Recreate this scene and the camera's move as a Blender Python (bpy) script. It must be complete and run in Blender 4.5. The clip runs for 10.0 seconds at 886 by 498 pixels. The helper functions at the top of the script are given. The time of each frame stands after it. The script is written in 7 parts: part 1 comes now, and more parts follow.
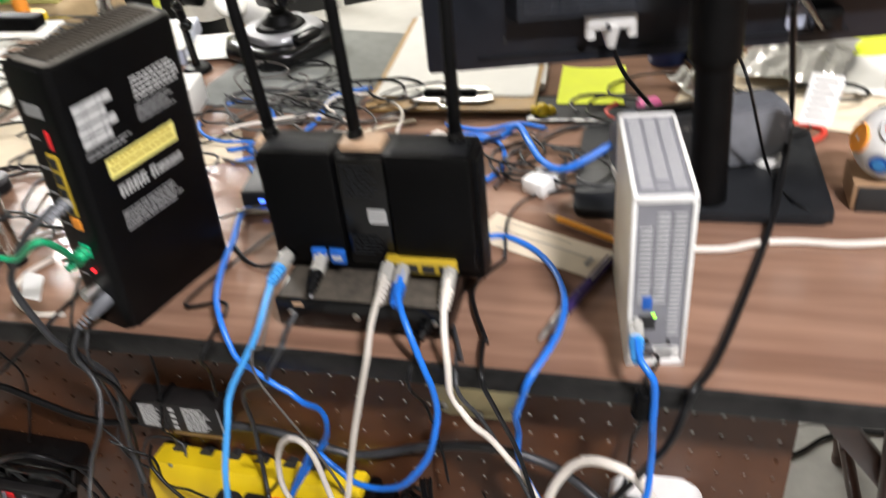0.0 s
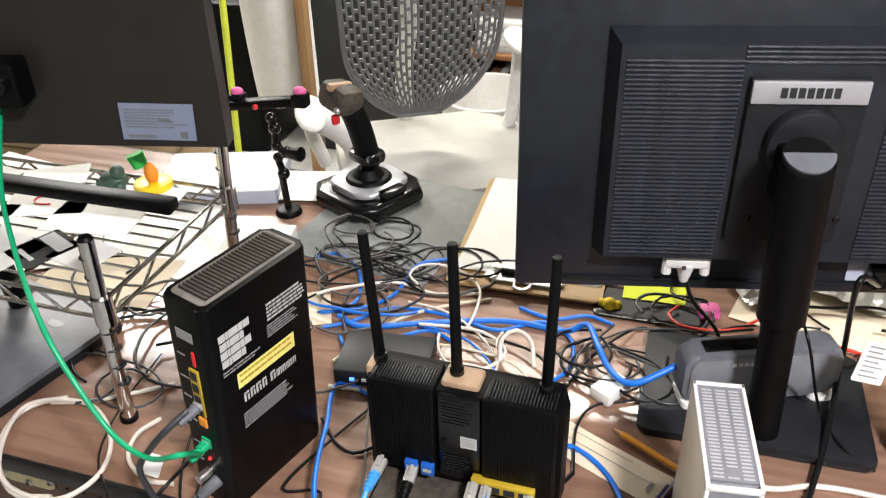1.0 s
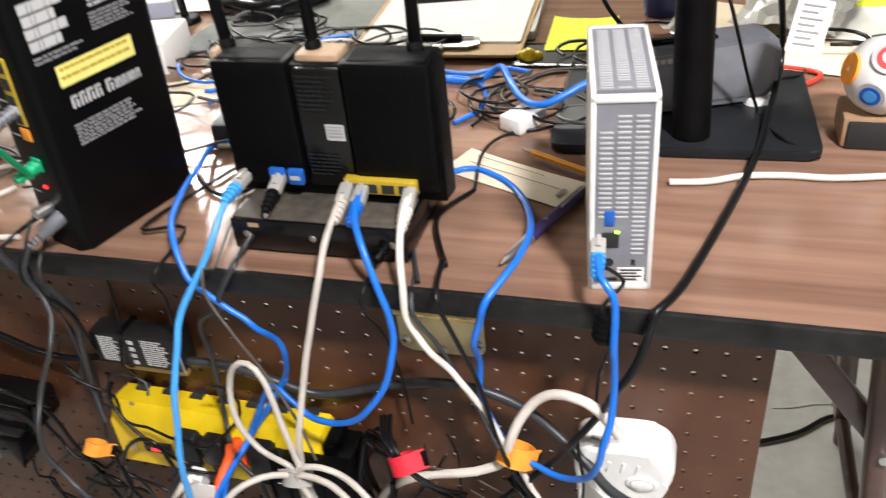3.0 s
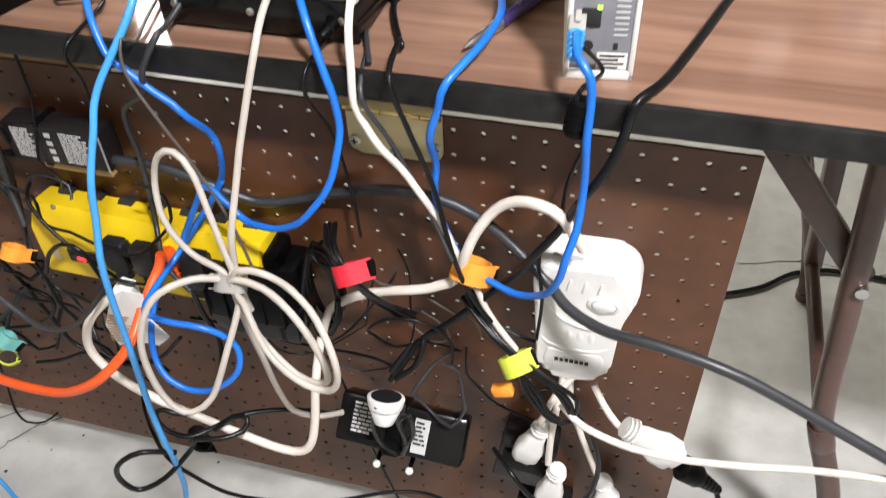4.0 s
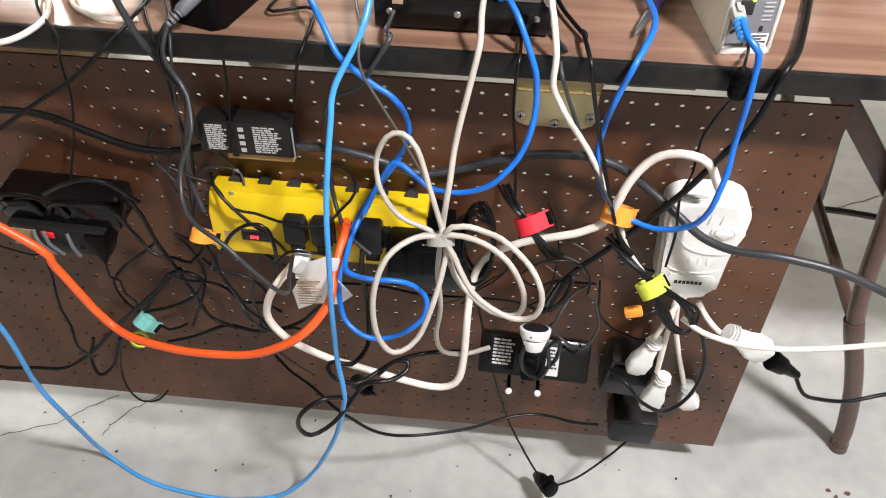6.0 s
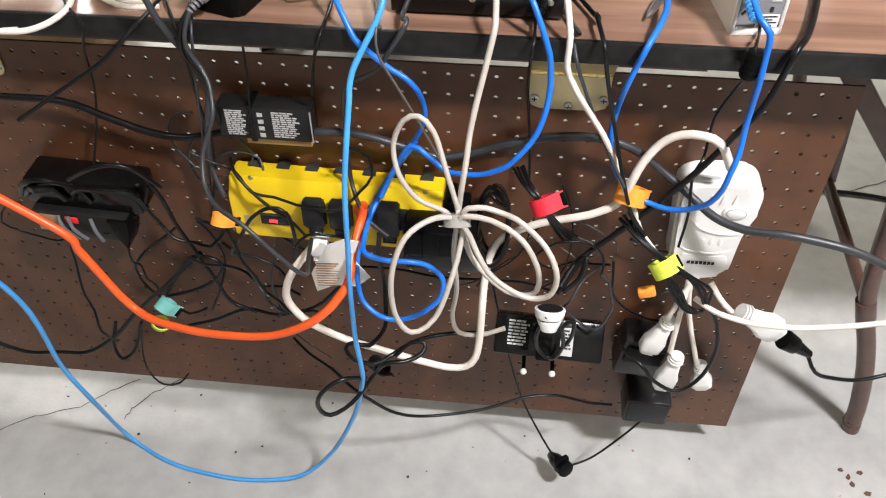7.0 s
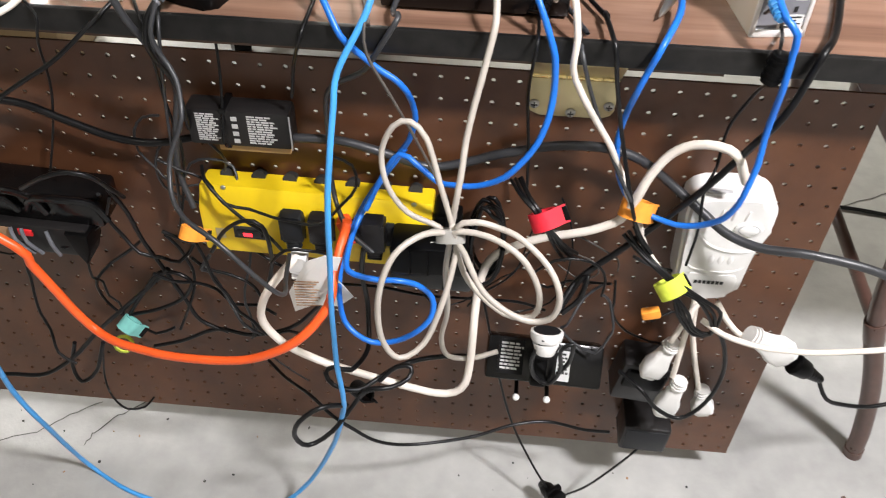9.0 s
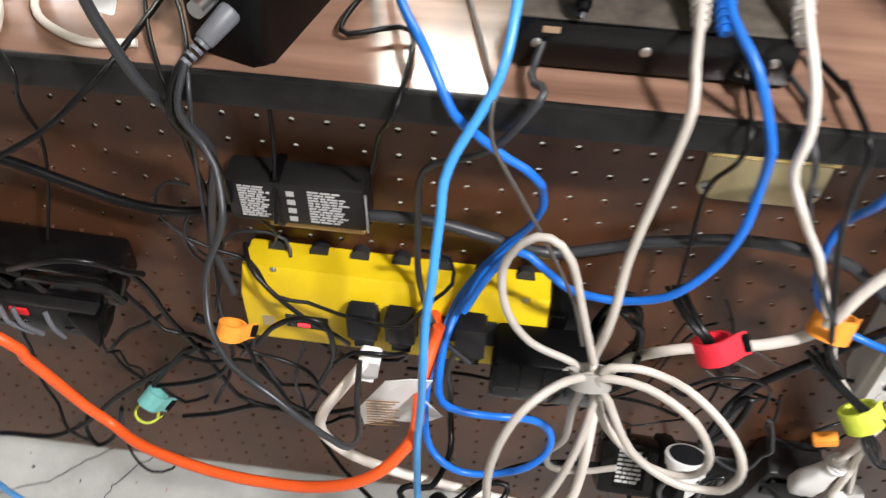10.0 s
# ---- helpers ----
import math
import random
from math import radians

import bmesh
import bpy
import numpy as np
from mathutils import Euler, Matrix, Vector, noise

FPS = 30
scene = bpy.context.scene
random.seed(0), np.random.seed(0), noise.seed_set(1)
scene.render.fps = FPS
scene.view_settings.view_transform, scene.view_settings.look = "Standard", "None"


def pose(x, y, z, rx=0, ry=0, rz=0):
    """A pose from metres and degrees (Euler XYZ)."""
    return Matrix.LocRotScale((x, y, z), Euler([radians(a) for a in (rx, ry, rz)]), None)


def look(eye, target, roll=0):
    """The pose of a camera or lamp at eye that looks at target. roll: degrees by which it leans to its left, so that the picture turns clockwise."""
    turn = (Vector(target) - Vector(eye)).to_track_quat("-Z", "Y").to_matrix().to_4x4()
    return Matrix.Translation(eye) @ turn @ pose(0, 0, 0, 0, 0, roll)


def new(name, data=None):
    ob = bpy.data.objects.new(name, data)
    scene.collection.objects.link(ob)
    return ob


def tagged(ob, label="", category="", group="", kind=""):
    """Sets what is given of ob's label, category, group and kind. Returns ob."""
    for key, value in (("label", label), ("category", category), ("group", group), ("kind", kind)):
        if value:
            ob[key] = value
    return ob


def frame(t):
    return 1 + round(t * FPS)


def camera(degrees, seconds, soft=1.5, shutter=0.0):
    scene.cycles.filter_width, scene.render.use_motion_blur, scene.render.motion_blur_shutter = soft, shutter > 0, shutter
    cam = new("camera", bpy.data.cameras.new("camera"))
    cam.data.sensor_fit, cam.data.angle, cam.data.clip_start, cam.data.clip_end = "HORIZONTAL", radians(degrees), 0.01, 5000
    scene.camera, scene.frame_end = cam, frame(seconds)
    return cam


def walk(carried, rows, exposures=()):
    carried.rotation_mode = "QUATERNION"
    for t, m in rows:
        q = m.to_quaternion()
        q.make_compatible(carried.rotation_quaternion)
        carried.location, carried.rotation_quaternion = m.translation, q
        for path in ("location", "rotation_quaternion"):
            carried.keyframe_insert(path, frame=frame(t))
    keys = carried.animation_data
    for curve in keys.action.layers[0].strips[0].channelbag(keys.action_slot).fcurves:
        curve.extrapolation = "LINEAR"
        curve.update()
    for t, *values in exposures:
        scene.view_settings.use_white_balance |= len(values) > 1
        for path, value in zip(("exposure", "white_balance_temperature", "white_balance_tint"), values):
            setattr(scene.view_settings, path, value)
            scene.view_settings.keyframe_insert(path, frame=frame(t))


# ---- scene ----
cam = camera(55.3, 10.0, soft=1.1, shutter=0.5)
PATH = [
    (0, (0.257, -0.569, 1.246), (-0.22, 0.997, 0.096), -6.3),
    (0.5, (0.2, -0.558, 1.386), (-0.317, 1.012, 0.26), -2.7),
    (1, (0.192, -0.56, 1.46), (-0.342, 1.042, 0.387), -1.5),
    (1.5, (0.209, -0.583, 1.359), (-0.351, 1.055, 0.357), -3.2),
    (2, (0.214, -0.626, 1.302), (-0.372, 1.029, 0.345), -4.0),
    (2.5, (0.259, -0.585, 1.227), (-0.33, 0.94, 0.075), -6.8),
    (3, (0.307, -0.573, 1.16), (-0.223, 0.99, 0.03), -6.1),
    (3.2, (0.314, -0.535, 1.143), (-0.184, 0.954, -0.097), -5.5),
    (4.3, (0.29, -0.566, 1.05), (-0.116, 0.819, -0.335), -1.4),
    (4.5, (0.261, -0.584, 1.066), (-0.137, 0.784, -0.337), -1.0),
    (5, (0.186, -0.659, 1.088), (-0.148, 0.712, -0.329), -2.6),
    (5.5, (0.121, -0.701, 1.108), (-0.106, 0.691, -0.309), -0.9),
    (5.7, (0.059, -0.728, 1.13), (-0.077, 0.698, -0.265), 0.7),
    (6.8, (0.067, -0.737, 1.178), (-0.111, 0.641, -0.26), -0.9),
    (7, (0.057, -0.751, 1.161), (-0.111, 0.648, -0.258), -0.7),
    (7.5, (0.066, -0.739, 1.151), (-0.076, 0.669, -0.263), 0.1),
    (8, (0.089, -0.722, 1.143), (-0.032, 0.697, -0.262), 0.7),
    (8.5, (0.054, -0.704, 1.123), (-0.048, 0.713, -0.284), 1.3),
    (9, (0.033, -0.696, 1.113), (-0.074, 0.728, -0.288), 1.4),
    (9.5, (-0.013, -0.585, 1.075), (-0.148, 0.884, -0.275), 0.9),
    (10, (-0.072, -0.434, 1.066), (-0.207, 0.828, -0.48), 1.4),
]
walk(cam, [(t, look(eye, target, roll)) for t, eye, target, roll in PATH], exposures=[(0.0, -0.15), (0.5, -0.04), (1.0, -0.08), (1.5, -0.2), (2.0, -0.2), (2.5, -0.04), (3.0, 0.1), (4.3, 0.22), (9.0, 0.25), (9.5, 0.3), (10.0, 0.22)])

# ---- world and lights ----
world = bpy.data.worlds.new("world")
scene.world = world
world.use_nodes = True
world.node_tree.nodes["Background"].inputs[0].default_value = (0.9, 0.95, 1.0, 1)
world.node_tree.nodes["Background"].inputs[1].default_value = 0.02


def ceiling_lamp(x, y, z, sx, sy, watts, colour):
    """An area lamp just below a luminaire on the ceiling."""
    data = bpy.data.lights.new("tube_light", "AREA")
    data.shape, data.size, data.size_y, data.energy, data.color = "RECTANGLE", sx, sy, watts, colour
    ob = new("tube_light", data)
    ob.matrix_world = pose(x, y, z)
    return ob


LAMPS = [
    (0.98, -0.95, 2.40, 0.30, 0.16, 97, (1.0, 0.972, 1.0)),
    (1.85, -0.10, 2.40, 0.20, 0.30, 15, (1.0, 0.98, 0.96)),
    (-1.15, -0.75, 2.40, 0.2, 0.9, 7, (1.0, 0.93, 0.82)),
    (-0.30, 1.95, 2.42, 1.2, 0.25, 64, (1.0, 0.955, 0.85)),
    (-2.35, 2.60, 2.42, 0.6, 1.3, 165, (1.0, 0.97, 0.92)),
]
for row in LAMPS:
    ceiling_lamp(*row)

# ---- materials ----
def mat(name, base, rough=0.5, metal=0.0, vary=0.15, scale=40.0, bump=0.0, bump_scale=300.0, stretch=(1, 1, 1), spec=0.5, coat=0.0, per_object=0.0, stain=None):
    """A material with colour variation at two scales, uneven gloss and fine relief."""
    m = bpy.data.materials.new(name)
    m.use_nodes = True
    nt = m.node_tree
    n, l = nt.nodes, nt.links
    b = n["Principled BSDF"]
    b.inputs["Metallic"].default_value = metal
    b.inputs["Specular IOR Level"].default_value = spec
    b.inputs["Coat Weight"].default_value = coat
    tc = n.new("ShaderNodeTexCoord")
    mp = n.new("ShaderNodeMapping")
    mp.inputs["Scale"].default_value = stretch
    l.new(tc.outputs["Object"], mp.inputs[0])
    big, fine = n.new("ShaderNodeTexNoise"), n.new("ShaderNodeTexNoise")
    big.inputs["Scale"].default_value, fine.inputs["Scale"].default_value = scale * 0.2, scale
    big.inputs["Detail"].default_value = fine.inputs["Detail"].default_value = 5
    l.new(mp.outputs[0], big.inputs["Vector"]), l.new(mp.outputs[0], fine.inputs["Vector"])
    mixn = n.new("ShaderNodeMath")
    mixn.operation = "ADD"
    l.new(big.outputs["Fac"], mixn.inputs[0]), l.new(fine.outputs["Fac"], mixn.inputs[1])
    rng = n.new("ShaderNodeMapRange")
    rng.inputs["From Min"].default_value, rng.inputs["From Max"].default_value = 0.65, 1.35
    l.new(mixn.outputs[0], rng.inputs["Value"])
    mx = n.new("ShaderNodeMix")
    mx.data_type = "RGBA"
    lo = tuple(max(c * (1 - vary), 0) for c in base)
    hi = tuple(min(c * (1 + vary), 1) for c in base) if stain is None else stain
    mx.inputs[6].default_value, mx.inputs[7].default_value = (*lo, 1), (*hi, 1)
    l.new(rng.outputs[0], mx.inputs[0])
    out = mx.outputs[2]
    if per_object:
        info, hs = n.new("ShaderNodeObjectInfo"), n.new("ShaderNodeHueSaturation")
        r2 = n.new("ShaderNodeMapRange")
        r2.inputs["To Min"].default_value, r2.inputs["To Max"].default_value = 1 - per_object, 1 + per_object
        l.new(info.outputs["Random"], r2.inputs["Value"]), l.new(r2.outputs[0], hs.inputs["Value"]), l.new(out, hs.inputs["Color"])
        out = hs.outputs[0]
    l.new(out, b.inputs["Base Color"])
    rr = n.new("ShaderNodeMapRange")
    rr.inputs["To Min"].default_value, rr.inputs["To Max"].default_value = max(rough - 0.08, 0.03), min(rough + 0.1, 1)
    l.new(fine.outputs["Fac"], rr.inputs["Value"]), l.new(rr.outputs[0], b.inputs["Roughness"])
    if bump:
        bn, bp = n.new("ShaderNodeTexNoise"), n.new("ShaderNodeBump")
        bn.inputs["Scale"].default_value = bump_scale
        bp.inputs["Strength"].default_value, bp.inputs["Distance"].default_value = bump, 0.001
        l.new(mp.outputs[0], bn.inputs["Vector"]), l.new(bn.outputs["Fac"], bp.inputs["Height"]), l.new(bp.outputs[0], b.inputs["Normal"])
    return m


def glow(name, colour, power):
    m = mat(name, colour)
    b = m.node_tree.nodes["Principled BSDF"]
    b.inputs["Emission Color"].default_value, b.inputs["Emission Strength"].default_value = (*colour, 1), power
    return m


def wood_laminate():
    """Walnut-print laminate, grain along x."""
    m = mat("walnut_laminate", (0.215, 0.113, 0.074), 0.17, vary=0.42, scale=60, stretch=(0.07, 1.0, 1.0), bump=0.06, bump_scale=500, stain=(0.31, 0.182, 0.125))
    return m


M = {
    "laminate": wood_laminate(),
    "edge": mat("black_vinyl_edge", (0.006, 0.006, 0.0065), 0.38, vary=0.5, scale=70, bump=0.2, bump_scale=160, stain=(0.020, 0.019, 0.018), spec=0.25),
    "peg": mat("brown_hardboard", (0.086, 0.0315, 0.0132), 0.38, vary=0.30, scale=30, bump=0.15, bump_scale=700, stain=(0.118, 0.048, 0.0215), spec=0.45),
    "apron": mat("brown_apron", (0.085, 0.046, 0.030), 0.5, vary=0.3),
    "floor": mat("painted_concrete", (0.345, 0.345, 0.332), 0.40, vary=0.15, scale=26, bump=0.30, bump_scale=160, stain=(0.415, 0.415, 0.398)),
    "wall": mat("cream_wall", (0.30, 0.29, 0.25), 0.8, vary=0.1, scale=8),
    "ceil": mat("white_ceiling", (0.42, 0.41, 0.40), 0.9, vary=0.08),
    "leg": mat("brown_enamel", (0.085, 0.046, 0.036), 0.3, vary=0.25, scale=60),
    "black": mat("black_plastic", (0.0016, 0.0016, 0.0018), 0.40, spec=0.14, vary=0.3, scale=80, bump=0.12, bump_scale=900),
    "gloss": mat("glossy_black_plastic", (0.0030, 0.0030, 0.0033), 0.20, spec=0.42, vary=0.3, scale=60),
    "soft": mat("matte_black_plastic", (0.0020, 0.0020, 0.0022), 0.48, spec=0.14, vary=0.4, scale=50, bump=0.2, bump_scale=1200),
    "dust": mat("dusty_black_plastic", (0.036, 0.031, 0.025), 0.6, vary=0.4, scale=120, stain=(0.095, 0.080, 0.062), spec=0.35),
    "dustpale": mat("dust_coated_plastic", (0.13, 0.12, 0.10), 0.7, vary=0.35, scale=90, stain=(0.22, 0.205, 0.18)),
    # pale blue label again, darkened in its base colour for shade
    "shadedlabel": mat("shaded_blue_label", (0.20, 0.235, 0.32), 0.5, vary=0.06),
    "benchtan": mat("tan_vinyl", (0.40, 0.29, 0.16), 0.6, vary=0.25, scale=18),
    "benchyellow": mat("pale_yellow_vinyl", (0.62, 0.58, 0.20), 0.55, vary=0.15, scale=18),
    "tan": mat("tan_plastic", (0.40, 0.265, 0.165), 0.55, vary=0.25, scale=60),
    "dgrey": mat("dark_grey_plastic", (0.011, 0.012, 0.014), 0.45, spec=0.25, vary=0.25, scale=60, bump=0.1, bump_scale=900),
    # rib colour lifted towards blue, standing in for reflected light
    "rib": mat("satin_rib_plastic", (0.020, 0.023, 0.031), 0.20, spec=0.8, vary=0.25, scale=60),
    "shell": mat("satin_dark_shell", (0.0115, 0.0105, 0.0105), 0.34, spec=0.3, vary=0.25, scale=50, bump=0.08, bump_scale=900),
    "mid": mat("slate_grey_plastic", (0.12, 0.125, 0.14), 0.45, vary=0.2, scale=60),
    "grey": mat("grey_plastic", (0.16, 0.165, 0.18), 0.45, vary=0.15, scale=60),
    "bulge": mat("brown_black_casing", (0.0170, 0.0150, 0.0138), 0.30, spec=0.4, vary=0.2, scale=20, bump=0.05, bump_scale=900),
    # black casing, with the bluish ceiling reflection put into its base colour
    "casing": mat("black_casing_blue_sheen", (0.0140, 0.0162, 0.0215), 0.34, spec=0.45, vary=0.3, scale=50, bump=0.08, bump_scale=900),
    "ventbed": mat("vent_grey_plastic", (0.20, 0.20, 0.22), 0.5, vary=0.15, scale=60),
    "film": mat("crinkled_clear_film", (0.52, 0.51, 0.48), 0.12, vary=0.2, scale=30, bump=0.5, bump_scale=70, coat=0.6),
    "navy": mat("navy_plastic", (0.012, 0.03, 0.12), 0.4, vary=0.15),
    "lgrey": mat("light_grey_plastic", (0.42, 0.42, 0.42), 0.4, vary=0.12, scale=60),
    "silver": mat("silver_paint", (0.45, 0.45, 0.47), 0.35, metal=0.4, vary=0.1),
    "white": mat("white_plastic", (0.72, 0.71, 0.68), 0.38, vary=0.08, scale=60, stain=(0.78, 0.77, 0.75)),
    "cream": mat("cream_plastic", (0.60, 0.52, 0.39), 0.4, vary=0.12, scale=14, stain=(0.72, 0.67, 0.57)),
    "yellow": mat("yellow_plastic", (0.78, 0.55, 0.012), 0.34, vary=0.12, scale=30),
    "ylport": mat("dull_yellow_plastic", (0.42, 0.29, 0.02), 0.45, vary=0.15, scale=60),
    "ylabel": mat("yellow_label", (0.80, 0.72, 0.22), 0.55, vary=0.06),
    "neon": mat("neon_yellow_paper", (0.74, 0.82, 0.04), 0.75, vary=0.05),
    "paper": mat("white_paper", (0.80, 0.79, 0.76), 0.8, vary=0.05, scale=30),
    "buff": mat("buff_paper", (0.66, 0.56, 0.42), 0.8, vary=0.1, scale=30),
    "crackm": mat("crack_dirt", (0.06, 0.058, 0.05), 0.9),
    # print ink, also the flat black put where holes are in shade
    "ink": mat("ink_and_hole_black", (0.015, 0.015, 0.015), 0.7),
    "print": mat("white_print", (0.48, 0.48, 0.47), 0.55, vary=0.06),
    "pale": mat("grey_print", (0.28, 0.28, 0.28), 0.6, vary=0.1),
    "brass": mat("brass", (0.78, 0.60, 0.26), 0.24, metal=1.0, vary=0.12, scale=40),
    "brasspaint": mat("yellow_passivated_steel", (0.60, 0.52, 0.30), 0.34, metal=0.75, vary=0.15, scale=30),
    "steel": mat("zinc_steel", (0.58, 0.58, 0.56), 0.32, metal=1.0, vary=0.15),
    "chrome": mat("chrome_wire", (0.62, 0.61, 0.59), 0.16, metal=1.0, vary=0.15, scale=80),
    "red": mat("red_plastic", (0.70, 0.02, 0.025), 0.45, vary=0.12),
    "orange": mat("orange_velcro", (0.85, 0.30, 0.03), 0.7, vary=0.15, scale=120, bump=0.4, bump_scale=900),
    "lime": mat("lime_velcro", (0.58, 0.66, 0.06), 0.7, vary=0.15, scale=120, bump=0.4, bump_scale=900),
    "redv": mat("red_velcro", (0.66, 0.012, 0.03), 0.65, vary=0.15, scale=120, bump=0.4, bump_scale=900),
    "teal": mat("teal_velcro", (0.18, 0.50, 0.46), 0.7, vary=0.15, scale=120),
    "c_blue": mat("blue_pvc", (0.010, 0.145, 0.60), 0.34, vary=0.12, scale=40),
    "c_sky": mat("sky_blue_pvc", (0.055, 0.30, 0.68), 0.3, vary=0.12, scale=40),
    "c_grey": mat("pale_grey_pvc", (0.46, 0.42, 0.37), 0.42, vary=0.12, scale=40),
    "c_white": mat("white_pvc", (0.70, 0.64, 0.57), 0.4, vary=0.1, scale=40),
    "c_black": mat("black_pvc", (0.0045, 0.0045, 0.005), 0.32, spec=0.28, vary=0.3, scale=40),
    "c_dgrey": mat("dark_grey_pvc", (0.028, 0.029, 0.032), 0.4, vary=0.2, scale=40),
    "c_brown": mat("dusty_wire_pvc", (0.075, 0.065, 0.058), 0.45, vary=0.2, scale=40),
    "c_orange": mat("orange_pvc", (0.83, 0.105, 0.018), 0.36, vary=0.1, scale=40),
    "c_green": mat("green_pvc", (0.005, 0.36, 0.155), 0.33, vary=0.1, scale=40),
    "c_red": mat("red_pvc", (0.65, 0.05, 0.03), 0.4, vary=0.1, scale=40),
    "c_cream": mat("cream_pvc", (0.62, 0.55, 0.40), 0.45, vary=0.1, scale=40),
    "pink": mat("pink_rubber", (0.75, 0.13, 0.36), 0.6, vary=0.1),
    "purple": mat("purple_barrel", (0.045, 0.025, 0.12), 0.25, vary=0.15),
    "pencil": mat("orange_lacquer", (0.80, 0.33, 0.03), 0.35, vary=0.1),
    "woodp": mat("bare_wood", (0.45, 0.27, 0.13), 0.6, vary=0.2, scale=30, stretch=(1, 1, 0.15)),
    "cardb": mat("brown_cardboard", (0.33, 0.20, 0.11), 0.8, vary=0.15),
    "clipb": mat("clipboard_hardboard", (0.42, 0.26, 0.10), 0.55, vary=0.15, scale=50),
    "clear": mat("clear_plastic", (0.32, 0.31, 0.285), 0.15, vary=0.1),
    "bluejack": mat("blue_port_plastic", (0.012, 0.10, 0.42), 0.4),
    "mat_pad": mat("grey_foam_mat", (0.22, 0.23, 0.22), 0.85, vary=0.15, scale=60, bump=0.3, bump_scale=900),
    "mesh": mat("grey_elastomer", (0.15, 0.152, 0.152), 0.5, vary=0.12),
    "fabric": mat("pale_grey_vinyl", (0.42, 0.41, 0.38), 0.6, vary=0.1, scale=20),
    "bookcase": mat("red_oak", (0.36, 0.17, 0.075), 0.5, vary=0.25, scale=20, stretch=(0.2, 1, 1)),
    "dark": mat("charcoal_panel", (0.022, 0.024, 0.026), 0.6, vary=0.2),
    "moss": mat("green_figure_paint", (0.045, 0.085, 0.06), 0.5, vary=0.25),
    "green": mat("bright_green_plastic", (0.02, 0.42, 0.06), 0.4),
    "tealpaper": mat("teal_folder", (0.10, 0.45, 0.40), 0.6, vary=0.06),
    "tube": glow("fluorescent_tube", (1.0, 0.97, 0.92), 6.0),
    "led_red": glow("red_led", (1.0, 0.02, 0.03), 3.0),
    "led_blue": glow("blue_led", (0.05, 0.15, 1.0), 5.0),
    "led_green": glow("green_led", (0.35, 1.0, 0.05), 3.0),
    "bluelabel": mat("pale_blue_label", (0.42, 0.45, 0.55), 0.5, vary=0.05),
}

# ---- helpers for shapes ----
def link(bm, name, material, parent=None, smooth=0.6):
    me = bpy.data.meshes.new(name)
    bmesh.ops.recalc_face_normals(bm, faces=bm.faces)
    bm.to_mesh(me)
    bm.free()
    me.materials.append(M[material])
    if smooth:
        me.shade_smooth()
        me.set_sharp_from_angle(angle=smooth)
    ob = new(name, me)
    if parent is not None:
        ob.parent = parent
    return ob


def part(name, bm, material, parent, label="", smooth=0.6):
    ob = link(bm, name, material, parent, smooth)
    return tagged(ob, label) if label else ob


def thing(name, label, category, m=None, group="", kind=""):
    ob = tagged(new(name), label, category, group, kind)
    ob.matrix_world = m if m is not None else Matrix()
    return ob


def solid(name, bm, material, label, category, m=None, group="", kind="", smooth=0.6):
    ob = link(bm, name, material, None, smooth)
    ob.matrix_world = m if m is not None else Matrix()
    return tagged(ob, label, category, group, kind)


def box(cx, cy, cz, sx, sy, sz, bevel=0.0, bm=None, rot=None, seg=2):
    """A box about its middle, with rounded edges."""
    own = bmesh.new()
    bmesh.ops.create_cube(own, size=1.0)
    bmesh.ops.scale(own, vec=(sx, sy, sz), verts=own.verts)
    if bevel:
        bmesh.ops.bevel(own, geom=own.edges[:], offset=min(bevel, 0.49 * min(sx, sy, sz)), segments=seg, profile=0.5, affect="EDGES")
    mm = Matrix.Translation((cx, cy, cz)) @ (rot if rot is not None else Matrix())
    own.transform(mm)
    return merge(bm, own)


def merge(bm, own):
    if bm is None:
        return own
    me = bpy.data.meshes.new("tmp")
    own.to_mesh(me)
    own.free()
    bm.from_mesh(me)
    bpy.data.meshes.remove(me)
    return bm


def cyl(p, q, r, r2=None, n=16, bm=None, bevel=0.0):
    """A cylinder or cone from p to q."""
    p, q = Vector(p), Vector(q)
    own = bmesh.new()
    bmesh.ops.create_cone(own, cap_ends=True, segments=n, radius1=r, radius2=r if r2 is None else r2, depth=(q - p).length)
    if bevel:
        rims = [e for e in own.edges if abs(e.verts[0].co.z - e.verts[1].co.z) < 1e-6]
        bmesh.ops.bevel(own, geom=rims, offset=bevel, segments=2, profile=0.5, affect="EDGES")
    own.transform(Matrix.Translation((p + q) / 2) @ (q - p).to_track_quat("Z", "Y").to_matrix().to_4x4())
    return merge(bm, own)


def ball(c, r, bm=None, scale=(1, 1, 1), n=16):
    own = bmesh.new()
    bmesh.ops.create_uvsphere(own, u_segments=n, v_segments=max(8, n // 2), radius=r)
    own.transform(Matrix.Translation(c) @ Matrix.Diagonal((*scale, 1)))
    return merge(bm, own)


